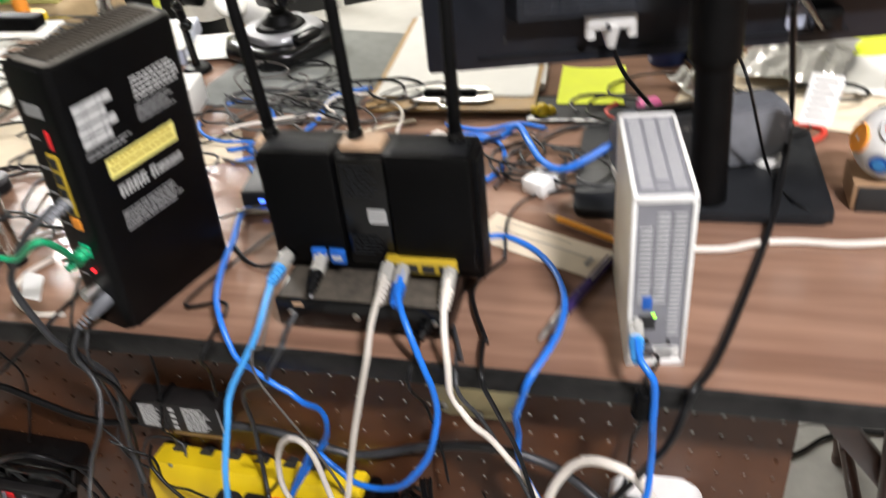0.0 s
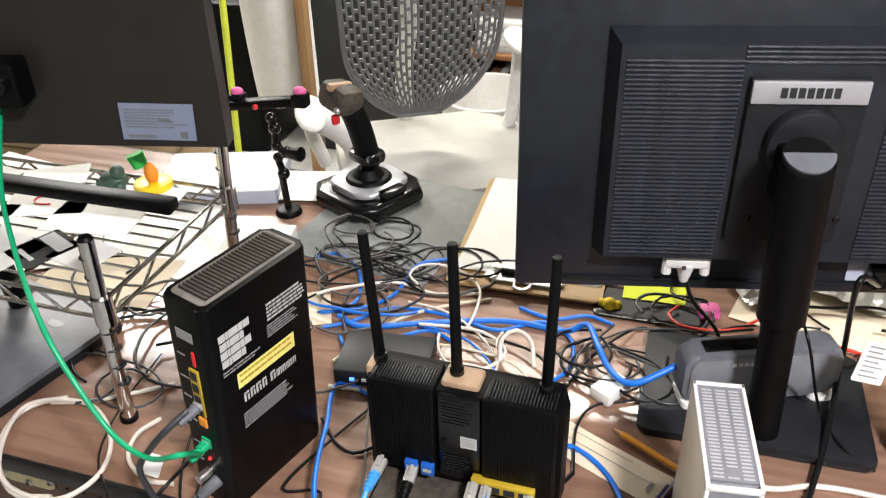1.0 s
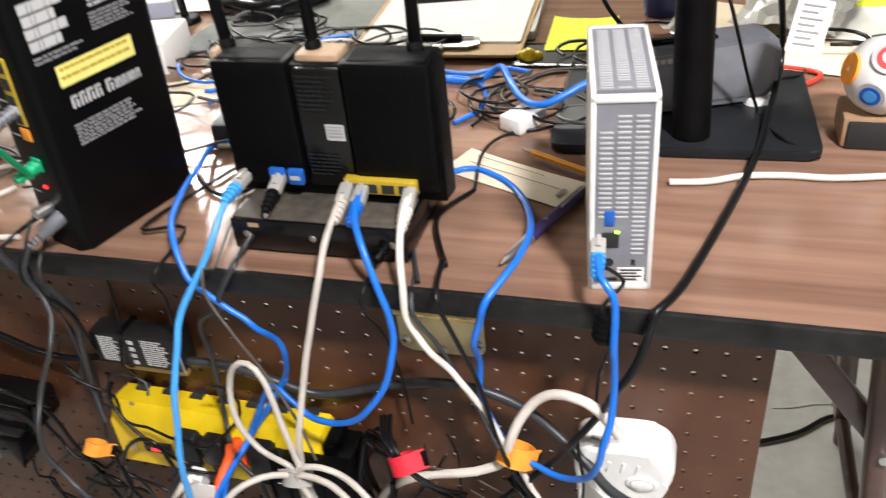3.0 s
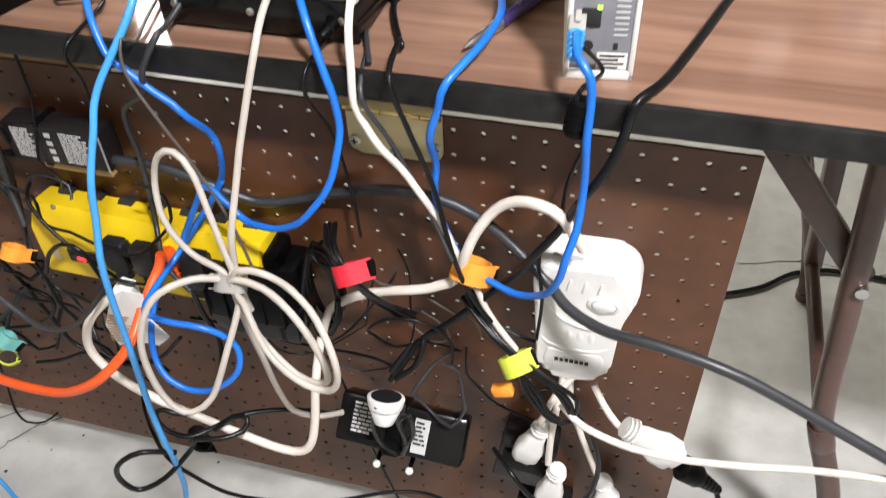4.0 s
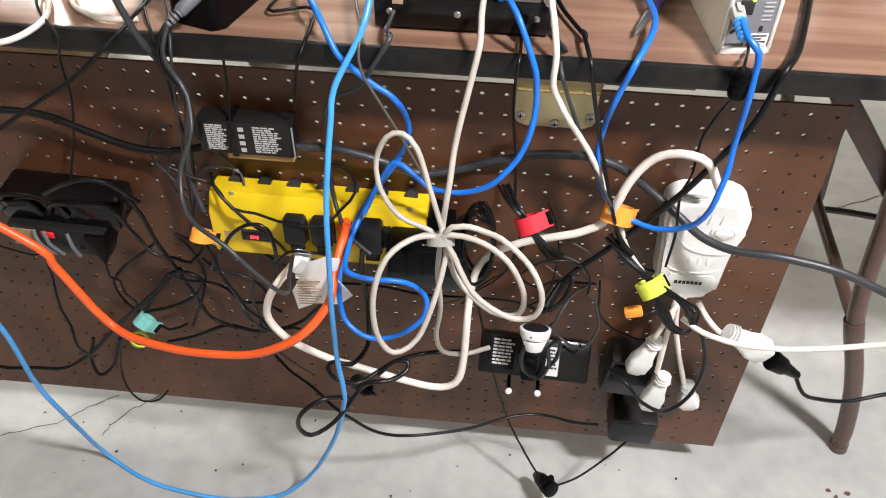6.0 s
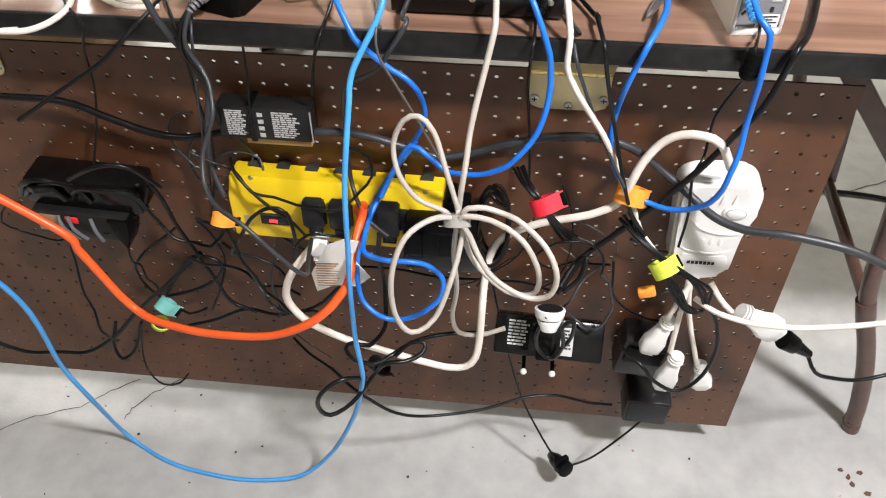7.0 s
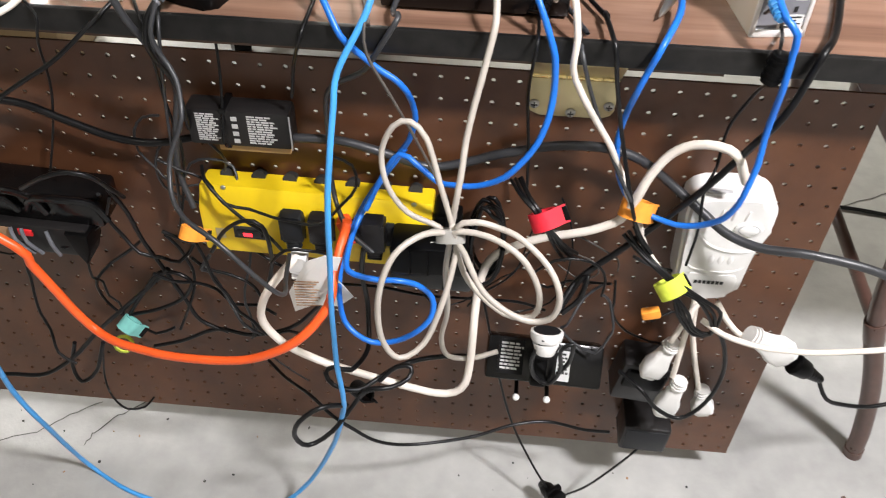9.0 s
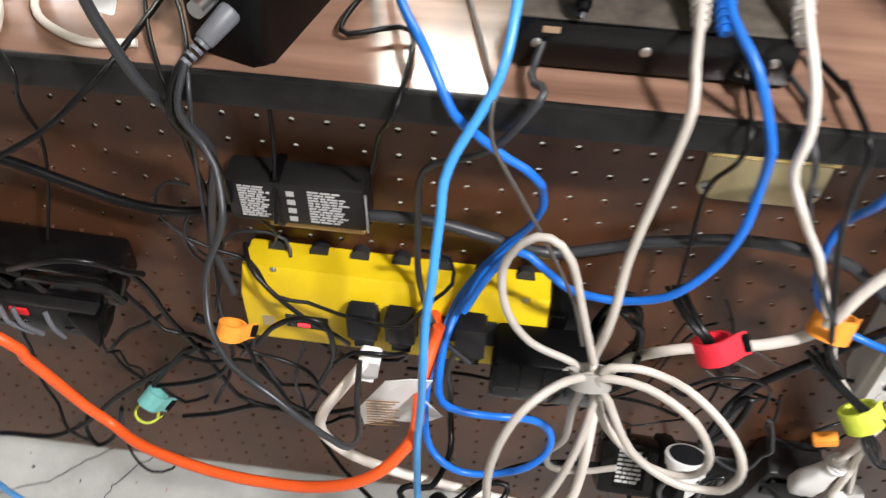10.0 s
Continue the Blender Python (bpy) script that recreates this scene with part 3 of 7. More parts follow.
def disk_drive():
    W, D, H = 0.0485, 0.131, 0.168
    d = thing("network_drive", "white network disk drive with grey vents and a cream side", "disk drive", pose(0.2556, 0.0432, ZT, 0, 0, 8.4))
    # side profile with a sloped, rounded top edge
    prof = [(-D / 2, 0.0), (D / 2, 0.0), (D / 2, H - 0.006), (D / 2 - 0.006, H), (-D / 2 + 0.004, H - 0.001), (-D / 2, H - 0.006)]
    bm = prism(prof, -W / 2 + 0.0035, W / 2 - 0.0035, 0.0, m=pose(0, 0, 0, 90, 0, 90))
    part("case", bm, "grey", d, "grey vented shell")
    for s in (-1, 1):
        side = prism(prof, -0.002, 0.002, 0.0008, m=pose(s * (W / 2 - 0.002), 0, 0, 90, 0, 90))
        # cream on the left panel, white on the right
        part("side_panel", side, "cream" if s < 0 else "white", d, "cream side panel" if s < 0 else "")
    # white rim round the front and along the top
    rimb = None
    for cx, cz, sx, sz in ((0, 0.0035, W, 0.007), (0, H - 0.0025, W, 0.006), (-W / 2 + 0.002, H / 2, 0.004, H), (W / 2 - 0.002, H / 2, 0.004, H)):
        rimb = box(cx, -D / 2 - 0.001, cz, sx, 0.004, sz, 0.0012, rimb)
    part("front_rim", rimb, "white", d)
    rimt = None
    for cx, cy, sx, sy in ((0, D / 2 - 0.003, W, 0.006), (-W / 2 + 0.002, 0, 0.004, D), (W / 2 - 0.002, 0, 0.004, D)):
        rimt = box(cx, cy, H, sx, sy, 0.004, 0.0012, rimt)
    part("top_rim", rimt, "white", d)
    front = part("front_grille", box(0, -D / 2 - 0.0006, H / 2 + 0.003, W - 0.008, 0.002, H - 0.016), "ventbed", d)
    bar = box(0, 0, 0, 0.0094, 0.0016, 0.0017, 0.0004)
    fv = part("vent_bar", bar, "lgrey", front)
    k = 0
    for i in range(3):
        for j in range(21):
            z = H - 0.016 - j * 0.0042
            if i == 0 and j < 3:
                continue
            o = fv if k == 0 else new("vent_bar", fv.data)
            k += 1
            o.parent = front
            o.location = (-0.0125 + i * 0.0125, -D / 2 - 0.0014, z)
    for j in range(8):
        o = new("vent_bar", fv.data)
        o.parent = front
        o.location = (0.0125, -D / 2 - 0.0014, H - 0.016 - (21 + j) * 0.0042)
    topg = part("top_grille", box(0, 0, H + 0.0002, W - 0.008, D - 0.010, 0.002), "ventbed", d)
    tb = box(0, 0, 0, 0.0094, 0.0018, 0.0016, 0.0004)
    ft = part("vent_bar", tb, "lgrey", topg)
    k = 0
    for i in range(3):
        for j in range(26):
            if i == 1 and j in (1, 2):
                continue
            o = ft if k == 0 else new("vent_bar", ft.data)
            k += 1
            o.parent = topg
            o.location = (-0.0125 + i * 0.0125, -D / 2 + 0.009 + j * 0.0044, H + 0.0009)
    part("usb_port", box(-0.009, -D / 2 - 0.0016, 0.067, 0.008, 0.002, 0.013, 0.0005), "bluejack", d)
    part("lan_port", box(-0.008, -D / 2 - 0.0016, 0.047, 0.013, 0.002, 0.014, 0.0005), "ink", d)
    part("link_light", box(-0.003, -D / 2 - 0.002, 0.0545, 0.003, 0.002, 0.002), "led_green", d)
    part("power_jack", cyl((-0.009, -D / 2, 0.026), (-0.009, -D / 2 - 0.002, 0.026), 0.004), "ink", d)
    part("lock_slot", box(0.010, -D / 2 - 0.0014, 0.026, 0.003, 0.002, 0.005), "ink", d)
    lab = pose(0, -D / 2 - 0.0018, 0, 90, 0, 0)
    bars(d, "label", lab, [(-0.002, 0.021, 0.021, 0.013)], "paper")
    bars(d, "label_print", pose(0, -D / 2 - 0.0023, 0, 90, 0, 0), [(0.0, 0.0195 - 0.003 * q, 0.017 - 0.004 * (q % 2), 0.0012) for q in range(4)], "ink")
    return d


disk_drive()


def monitor_back():
    """The back of a desktop screen on a round column."""
    a = 13.0
    s = thing("computer_monitor", "black computer monitor on a column stand, ribbed back", "monitor", pose(0.004, 0.28, 0.0, 0, 0, a))
    W, z0, z1 = 0.592, 0.862, 1.216
    part("bezel_shell", box(W / 2, 0.016, (z0 + z1) / 2, W, 0.032, z1 - z0, 0.004), "casing", s)
    part("top_edge", box(W / 2, 0.018, z1 + 0.001, W, 0.03, 0.003, 0.001), "silver", s)
    # raised middle with bevelled sides
    x0, x1, b0, b1 = 0.100, 0.495, 0.925, 1.176
    bm = bmesh.new()
    lo = [(x0 - 0.012, 0.004, b0 - 0.006), (x1 + 0.012, 0.004, b0 - 0.006), (x1 + 0.012, 0.004, b1 + 0.012), (x0 - 0.012, 0.004, b1 + 0.012)]
    hi = [(x0, -0.030, b0), (x1, -0.030, b0), (x1, -0.030, b1), (x0, -0.030, b1)]
    vl, vh = [bm.verts.new(p) for p in lo], [bm.verts.new(p) for p in hi]
    bm.faces.new(vh)
    for i in range(4):
        j = (i + 1) % 4
        bm.faces.new((vl[i], vl[j], vh[j], vh[i]))
    hump = part("back_cover", bm, "casing", s, smooth=0)
    n = 46
    for xs, xe, nm in ((x0 + 0.006, 0.222, "rib"), (0.374, x1 - 0.006, "rib")):
        rb = cyl((0, 0, 0), (xe - xs, 0, 0), 0.0018, None, 8)
        fr = part(nm, rb, "rib", hump)
        for k in range(n):
            o = fr if k == 0 else new(nm, fr.data)
            o.parent = hump
            o.location = (xs, -0.0305, b0 + 0.008 + k * 0.00505)
    rb = cyl((0, 0, 0), (0.152, 0, 0), 0.0018, None, 8)
    fr = part("rib", rb, "rib", hump)
    for k in range(4):
        o = fr if k == 0 else new("rib", fr.data)
        o.parent = hump
        o.location = (0.222, -0.0305, b1 - 0.016 + k * 0.00505)
    part("bottom_lip", box(W / 2 - 0.04, -0.001, z0 + 0.014, 0.40, 0.004, 0.003, 0.001), "dgrey", s)
    # mount plate, badge, hub
    part("mount_plate", box(0.2885, -0.033, 1.050, 0.118, 0.010, 0.190, 0.003), "dgrey", s)
    part("badge", box(0.2885, -0.0385, 1.131, 0.115, 0.006, 0.024, 0.0015), "silver", s, "silver badge plate")
    bars(s, "badge_print", pose(0, -0.0416, 0, 90, 0, 0), [(0.259 + 0.0086 * k, 1.137, 0.0066, 0.011) for k in range(7)], "ink")
    part("hub", cyl((0.292, -0.034, 1.075), (0.292, -0.052, 1.075), 0.042, 0.039, 40, bevel=0.003), "dgrey", s)
    part("screw", ball((0.345, -0.0385, 0.985), 0.004, None, (1, 0.4, 1)), "gloss", s)
    part("screw", ball((0.252, -0.0385, 0.985), 0.004, None, (1, 0.4, 1)), "gloss", s)
    # column, leaning slightly back towards the hub
    low, mid, top = Vector((0.288, -0.1210, ZT + 0.012)), Vector((0.2840, -0.1105, 0.905)), Vector((0.2795, -0.0990, 1.088))
    col = part("column", cyl(low, mid, 0.0190, None, 28), "soft", s)
    part("collar", cyl(mid.lerp(low, 0.05), mid.lerp(top, 0.02), 0.0215, None, 28, bevel=0.001), "black", col)
    bm = cyl(mid, top, 0.0255, None, 28)
    for v in bm.verts:
        if v.co.z > 1.07:
            v.co.z += (v.co.y - top.y) * 0.5
    part("upper_column", bm, "soft", s)
    part("column_cap", prism([(0.0252 * math.cos(math.pi + math.pi * k / 20), 0.0252 * math.sin(math.pi + math.pi * k / 20) + 0.004) for k in range(21)], 0, 0.003, 0.001, m=Matrix.Translation((top.x, top.y, 1.089)) @ pose(0, 0, 0, 27, 0, 0)), "mid", s, "slate grey slanted column cap")
    part("tilt_neck", box(0.285, -0.071, 1.052, 0.046, 0.052, 0.060, 0.004), "soft", s)
    base = prism(rounded(0.262, 0.195, 0.012), 0.002, 0.012, 0.003, m=Matrix.Translation((0.2925, -0.053, ZT)) @ pose(0, 0, 0, 0, 0, -a + 2))
    part("base_plate", base, "dgrey", s, "flat dark grey base plate")
    # sockets below
    part("power_socket", box(0.425, -0.012, 0.895, 0.03, 0.02, 0.024, 0.002), "gloss", s)
    part("socket_label", box(0.40, -0.001, 0.895, 0.024, 0.002, 0.026), "bluelabel", s)
    part("lock_slot", box(0.087, -0.0005, 0.895, 0.003, 0.002, 0.008), "ink", s)
    return s


monitor_back()


def left_screen():
    """A larger screen's curved back, on an arm."""
    s = thing("curved_monitor", "black curved monitor seen from behind with a white label", "monitor", pose(-0.365, 0.272, 0.0, 0, 0, 15))
    W, z0, z1, n = 0.62, 1.006, 1.372, 16
    bm = bmesh.new()
    rows = []
    for k in range(n + 1):
        x = -W * k / n
        back = -0.012 * (1 - (2 * k / n - 1) ** 2)
        sag = 0.026 * k / n
        rows.append([bm.verts.new((x, y, z)) for y, z in ((back + 0.03, z0 + sag), (back, z0 + sag), (back, z1), (back + 0.03, z1))])
    for a, b in zip(rows, rows[1:]):
        for i in range(4):
            j = (i + 1) % 4
            bm.faces.new((a[i], a[j], b[j], b[i]))
    bm.faces.new(rows[0]), bm.faces.new(rows[-1][::-1])
    bmesh.ops.bevel(bm, geom=[e for e in bm.edges if e.calc_face_angle(0) > 0.9], offset=0.003, segments=2, affect="EDGES")
    part("shell", bm, "bulge", s)
    lab = part("label", box(-0.080, -0.0066, 1.043, 0.090, 0.0012, 0.048, rot=pose(0, 0, 0, 0, 3, 3)), "shadedlabel", s, "pale printed rating label, toned down as in shade")
    rng = random.Random(5)
    rows2 = print_rows(-0.040, 0.017, 0.076, 7, 0.0012, 0.0026, rng, 0.3) + [(0.001, 0.004, 0.016, 0.003), (0.026, -0.012, 0.009, 0.009), (-0.038, -0.017, 0.034, 0.004)]
    bm = None
    for x, y, w, h in rows2:
        bm = box(x + w / 2, 0, y - h / 2, w, 0.0006, h, bm=bm)
    bm.transform(Matrix.Translation((-0.080, -0.0076, 1.043)) @ pose(0, 0, 0, 0, 3, 3))
    part("label_print", bm, "grey", lab, smooth=0)
    part("mount", box(-0.245, -0.030, 1.105, 0.055, 0.04, 0.055, 0.006), "black", s)
    part("mount_knob", cyl((-0.235, -0.05, 1.112), (-0.235, -0.065, 1.112), 0.012), "gloss", s)
    part("arm", sweep([(-0.25, -0.045, 1.10), (-0.30, -0.045, 1.06), (-0.34, -0.02, 0.95), (-0.34, 0.0, ZT + 0.012)], 0.014, 12), "black", s)
    part("clamp_base", box(-0.34, 0.0, ZT + 0.006, 0.09, 0.09, 0.012, 0.003), "black", s)
    return s


left_screen()


def wire_rack():
    r = thing("wire_rack", "chrome wire shelf rack standing on the table", "shelf rack", pose(0, 0, 0))
    px, y0, y1, x1, zs = -0.408, 0.046, 0.315, -0.98, 0.905
    for x, y, h in ((px, y0, 0.998), (px + 0.003, y1, 0.985), (x1, y0, 0.998), (x1, y1, 0.985)):
        p = part("post", cyl((x - 0.012, y, ZT + 0.004), (x, y, h), 0.0088, None, 14), "chrome", r)
        part("post_cap", cyl((x, y, h), (x, y, h + 0.004), 0.009, 0.006, 14), "black", p)
        part("collar", cyl((x - 0.003, y, zs - 0.018), (x - 0.002, y, zs + 0.018), 0.0125, 0.0115, 14), "chrome", p)
        part("foot", cyl((x - 0.012, y, ZT), (x - 0.012, y, ZT + 0.006), 0.011), "soft", p)
        for k in range(8):
            part("groove", cyl((x - 0.004, y, 0.80 + k * 0.025), (x - 0.004, y, 0.801 + k * 0.025), 0.0092, None, 14), "dgrey", p)

    def rail(a, b):
        """Two parallel wires with a zigzag between."""
        a, b = Vector(a), Vector(b)
        dz = Vector((0, 0, 0.024))
        bm = cyl(a, b, 0.0028, None, 8)
        bm = cyl(a + dz, b + dz, 0.0028, None, 8, bm)
        n = max(6, int((b - a).length / 0.030))
        pts = [a.lerp(b, k / n) + (dz if k % 2 else Vector()) for k in range(n + 1)]
        part("truss_rail", sweep(pts, 0.0022, 6, bm, straight=True), "chrome", r)

    z = zs - 0.012
    rail((px, y0, z), (px, y1, z)), rail((px, y0, z), (x1, y0, z)), rail((px, y1, z), (x1, y1, z)), rail((x1, y0, z), (x1, y1, z))
    wire = cyl((px, 0, 0), (x1, 0, 0), 0.0019, None, 6)
    first = part("shelf_wire", wire, "chrome", r)
    n = 11
    for k in range(n):
        o = first if k == 0 else new("shelf_wire", first.data)
        o.parent = r
        o.location = (0, y0 + 0.022 + k * (y1 - y0 - 0.044) / (n - 1), zs + 0.012)
    for x in (px - 0.13, px - 0.27, px - 0.41):
        part("cross_wire", cyl((x, y0, zs + 0.008), (x, y1, zs + 0.008), 0.0030, None, 8), "chrome", r)
    return r


wire_rack()

# laptop under the rack
lp = thing("laptop", "closed dark grey laptop lying under the wire rack", "laptop", pose(-0.70, 0.125, ZT, 0, 0, -12))
part("base", prism(rounded(0.30, 0.21, 0.010), 0.002, 0.014, 0.002), "dgrey", lp)
part("lid", prism(rounded(0.30, 0.21, 0.010), 0.015, 0.023, 0.003), "mid", lp)
part("logo", prism([(0.014 * math.cos(k * 0.4) , 0.007 * math.sin(k * 0.4)) for k in range(15)], 0.0232, 0.0236, m=pose(0.08, 0.05, 0)), "print", lp)
for x in (-0.12, 0.12):
    for y in (-0.08, 0.08):
        part("foot", cyl((x, y, 0), (x, y, 0.003), 0.006), "soft", lp)


def modem():
    m = thing("dark_modem", "dark grey modem on white feet, beside the stand column", "modem", pose(0.300, 0.292, ZT, 0, 0, 22))
    prof = rounded(0.190, 0.070, 0.016)
    part("body", prism(prof, -0.018, 0.018, 0.005, m=pose(0, 0, 0.052, 90, 0, 0)), "mid", m)
    part("face_band", prism(rounded(0.176, 0.056, 0.012), 0.0178, 0.0196, 0.0006, m=pose(0, 0, 0.052, 90, 0, 0)), "grey", m)
    for x in (-0.078, 0.078):
        part("foot", prism(rounded(0.030, 0.05, 0.010), 0.0, 0.020, 0.004, m=pose(x, 0, 0)), "white", m)
    bars(m, "print", pose(0, -0.0200, 0, 90, 0, 0), [(-0.040 + 0.007 * k, 0.076, 0.005, 0.005) for k in range(4)], "print")
    part("socket_panel", box(-0.02, 0.0, 0.0885, 0.10, 0.02, 0.003, 0.001), "gloss", m)
    return m


modem()


def clipboard():
    c = thing("clipboard", "brown hardboard clipboard with a metal clip and white paper", "clipboard", pose(-0.024, 0.582, ZT + 0.012, 2, 0, 2))
    part("board", prism(rounded(0.232, 0.318, 0.012), 0, 0.004, 0.001), "clipb", c)
    for k in range(4):
        part("sheet", prism(rounded(0.214, 0.279, 0.002), 0.0042 + 0.0006 * k, 0.0047 + 0.0006 * k, m=pose(0.002 * (k % 2), 0.016, 0, 0, 0, 0.6 * (k - 1.5))), "paper", c)
    cl = part("clip", prism([(-0.06, -0.010), (-0.045, -0.020), (0.045, -0.020), (0.06, -0.010), (0.055, 0.012), (-0.055, 0.012)], 0.006, 0.010, 0.002, m=pose(0, -0.126, 0)), "steel", c, "nickel spring clip")
    part("spring", cyl((-0.035, -0.128, 0.013), (0.035, -0.128, 0.013), 0.006, None, 12), "soft", cl)
    ring = sweep([(0.012 * math.cos(t * 0.5236), -0.150 + 0.012 * math.sin(t * 0.5236), 0.009) for t in range(13)], 0.003, 8)
    part("hang_ring", ring, "steel", cl)
    part("lever", prism(rounded(0.10, 0.010, 0.003), 0.014, 0.016, 0.0006, m=pose(0.0, -0.118, 0, 6)), "steel", cl)
    return c


clipboard()
tagged(solid("paper_stack", prism(rounded(0.21, 0.20, 0.003), 0, 0.0115, 0.001), "paper", "stack of white sheets under the clipboard", "paper", pose(-0.01, 0.60, ZT, 0, 0, 4)))


def sheet(name, x, y, w, h, rz, material, label, category, z=0.0, curl=0.004):
    """A sheet of paper with a slight curl."""
    bm = bmesh.new()
    bmesh.ops.create_grid(bm, x_segments=8, y_segments=8, size=0.5)
    for v in bm.verts:
        v.co.x *= w
        v.co.y *= h
        v.co.z = curl * (abs(v.co.x) / w * 2) ** 3 * (0.4 + v.co.y / h) + curl * 0.3
    ext = bmesh.ops.extrude_face_region(bm, geom=bm.faces[:])
    bmesh.ops.translate(bm, vec=(0, 0, 0.0006), verts=[v for v in ext["geom"] if isinstance(v, bmesh.types.BMVert)])
    return solid(name, bm, material, label, category, pose(x, y, ZT + z, 0, 0, rz))


sheet("sticky_note", 0.165, 0.515, 0.088, 0.115, 2, "neon", "neon yellow sticky note lying on the papers", "note", 0.0045)
sheet("sticky_note", 0.560, 0.640, 0.16, 0.16, 4, "neon", "large neon yellow sheet by the far edge", "note", 0.003)
sheet("envelope", 0.420, 0.520, 0.26, 0.20, -14, "buff", "cream envelope with a printed corner", "envelope", 0.001)
strip = sheet("receipt", 0.150, 0.138, 0.150, 0.050, -24, "buff", "narrow cream printed slip on the table", "paper", 0.0005, 0.002)
bars(strip, "print", pose(0, 0, 0.0026), [(-0.06 + 0.006 * k, 0.016, 0.004, 0.0008) for k in range(14)] + [(-0.06, 0.002, 0.11, 0.0006)] + [(0.052, 0.004, 0.004, 0.014)], "pale")


def crumpled(name, x, y, w, h, rz, material, label, category, seed, lift=0.022):
    """A crinkled bag or film: a thin sheet with sharp random folds."""
    g = random.Random(seed)
    bm = bmesh.new()
    n = 13
    folds = [(g.uniform(0, math.pi), g.uniform(7, 17), g.uniform(0, 6)) for q in range(5)]
    grid = []
    for i in range(n):
        row = []
        for j in range(n):
            u, v = i / (n - 1) - 0.5, j / (n - 1) - 0.5
            z = sum(abs(math.sin((u * math.cos(a) + v * math.sin(a)) * f + p)) for a, f, p in folds) / len(folds)
            edge = max(0.0, 1 - 3.2 * (u * u + v * v))
            row.append(bm.verts.new((u * w * (1 + g.uniform(-0.05, 0.05)), v * h * (1 + g.uniform(-0.05, 0.05)), 0.002 + lift * z * (0.25 + 0.75 * edge))))
        grid.append(row)
    for i in range(n - 1):
        for j in range(n - 1):
            bm.faces.new((grid[i][j], grid[i + 1][j], grid[i + 1][j + 1], grid[i][j + 1]))
    bmesh.ops.triangulate(bm, faces=bm.faces[:])
    bmesh.ops.solidify(bm, geom=bm.faces[:], thickness=0.0006)
    return solid(name, bm, material, label, category, pose(x, y, ZT + 0.004, 0, 0, rz), smooth=0.2)


bag = crumpled("plastic_bag", 0.435, 0.600, 0.13, 0.17, -18, "film", "crinkled clear plastic bag with black print", "bag", 5, 0.045)
bars(bag, "print", pose(0.0, 0.02, 0.044, 25, 0, 70), [(-0.045 + 0.009 * q, 0.006, 0.0055, 0.009) for q in range(9)], "ink")
sheet("loose_sheet", 0.505, 0.560, 0.07, 0.12, -10, "paper", "white slip of paper beside the plastic bag", "paper", 0.006, 0.004)
tb = thing("tablet", "thin black tablet lying under the yellow note", "tablet", pose(0.165, 0.448, ZT, 0, 0, 1))
part("body", prism(rounded(0.155, 0.075, 0.008), 0.0, 0.0040, 0.0012), "gloss", tb)
part("screen", prism(rounded(0.135, 0.060, 0.003), 0.0040, 0.0043), "dgrey", tb)
rl = thing("tape_roll", "navy blue tape roll with a white core beyond the note", "tape", pose(0.262, 0.615, ZT, 0, 0, 25))
part("roll", cyl((0, 0, 0), (0, 0, 0.030), 0.026, None, 28, bevel=0.002), "navy", rl)
part("core", cyl((0, 0, 0.028), (0, 0, 0.0312), 0.013, None, 24), "white", rl)
part("tail", box(0.024, -0.020, 0.015, 0.002, 0.030, 0.026, 0.0006), "navy", rl)
foil = crumpled("wrapper", 0.300, 0.520, 0.05, 0.07, 30, "film", "small crinkled wrapper with red print", "wrapper", 9, 0.03)


def pencil():
    p = thing("pencil", "orange hexagonal pencil lying on the paper slip", "pencil", pose(0, 0, 0))
    a, b = Vector((0.147, 0.187, ZT + 0.0075)), Vector((0.232, 0.140, ZT + 0.0075))
    d = (b - a).normalized()
    part("barrel", cyl(a + d * 0.014, b, 0.0036, None, 6), "pencil", p)
    tip = part("tip", cyl(a + d * 0.002, a + d * 0.014, 0.0008, 0.0036, 12), "woodp", p)
    part("lead", cyl(a, a + d * 0.003, 0.0002, 0.0009, 8), "ink", tip)


pencil()


def pen():
    p = thing("ballpoint_pen", "purple ballpoint pen with chrome clip on the table", "pen", pose(0, 0, 0))
    a, b = Vector((0.166, -0.012, ZT + 0.006)), Vector((0.222, 0.122, ZT + 0.006))
    d = (b - a).normalized()
    part("barrel", cyl(a + d * 0.045, b - d * 0.008, 0.0055, 0.0050, 16), "purple", p)
    part("grip", cyl(a + d * 0.010, a + d * 0.045, 0.0030, 0.0052, 16), "steel", p)
    part("tip", cyl(a, a + d * 0.010, 0.0006, 0.0030, 12), "steel", p)
    part("button", cyl(b - d * 0.008, b + d * 0.004, 0.003, None, 12), "steel", p)
    part("clip", sweep([b - d * 0.010 + Vector((0.002, 0, 0.006)), b - d * 0.03 + Vector((0.003, 0, 0.008)), b - d * 0.052 + Vector((0.002, 0, 0.006))], 0.0012, 6), "steel", p)


pen()


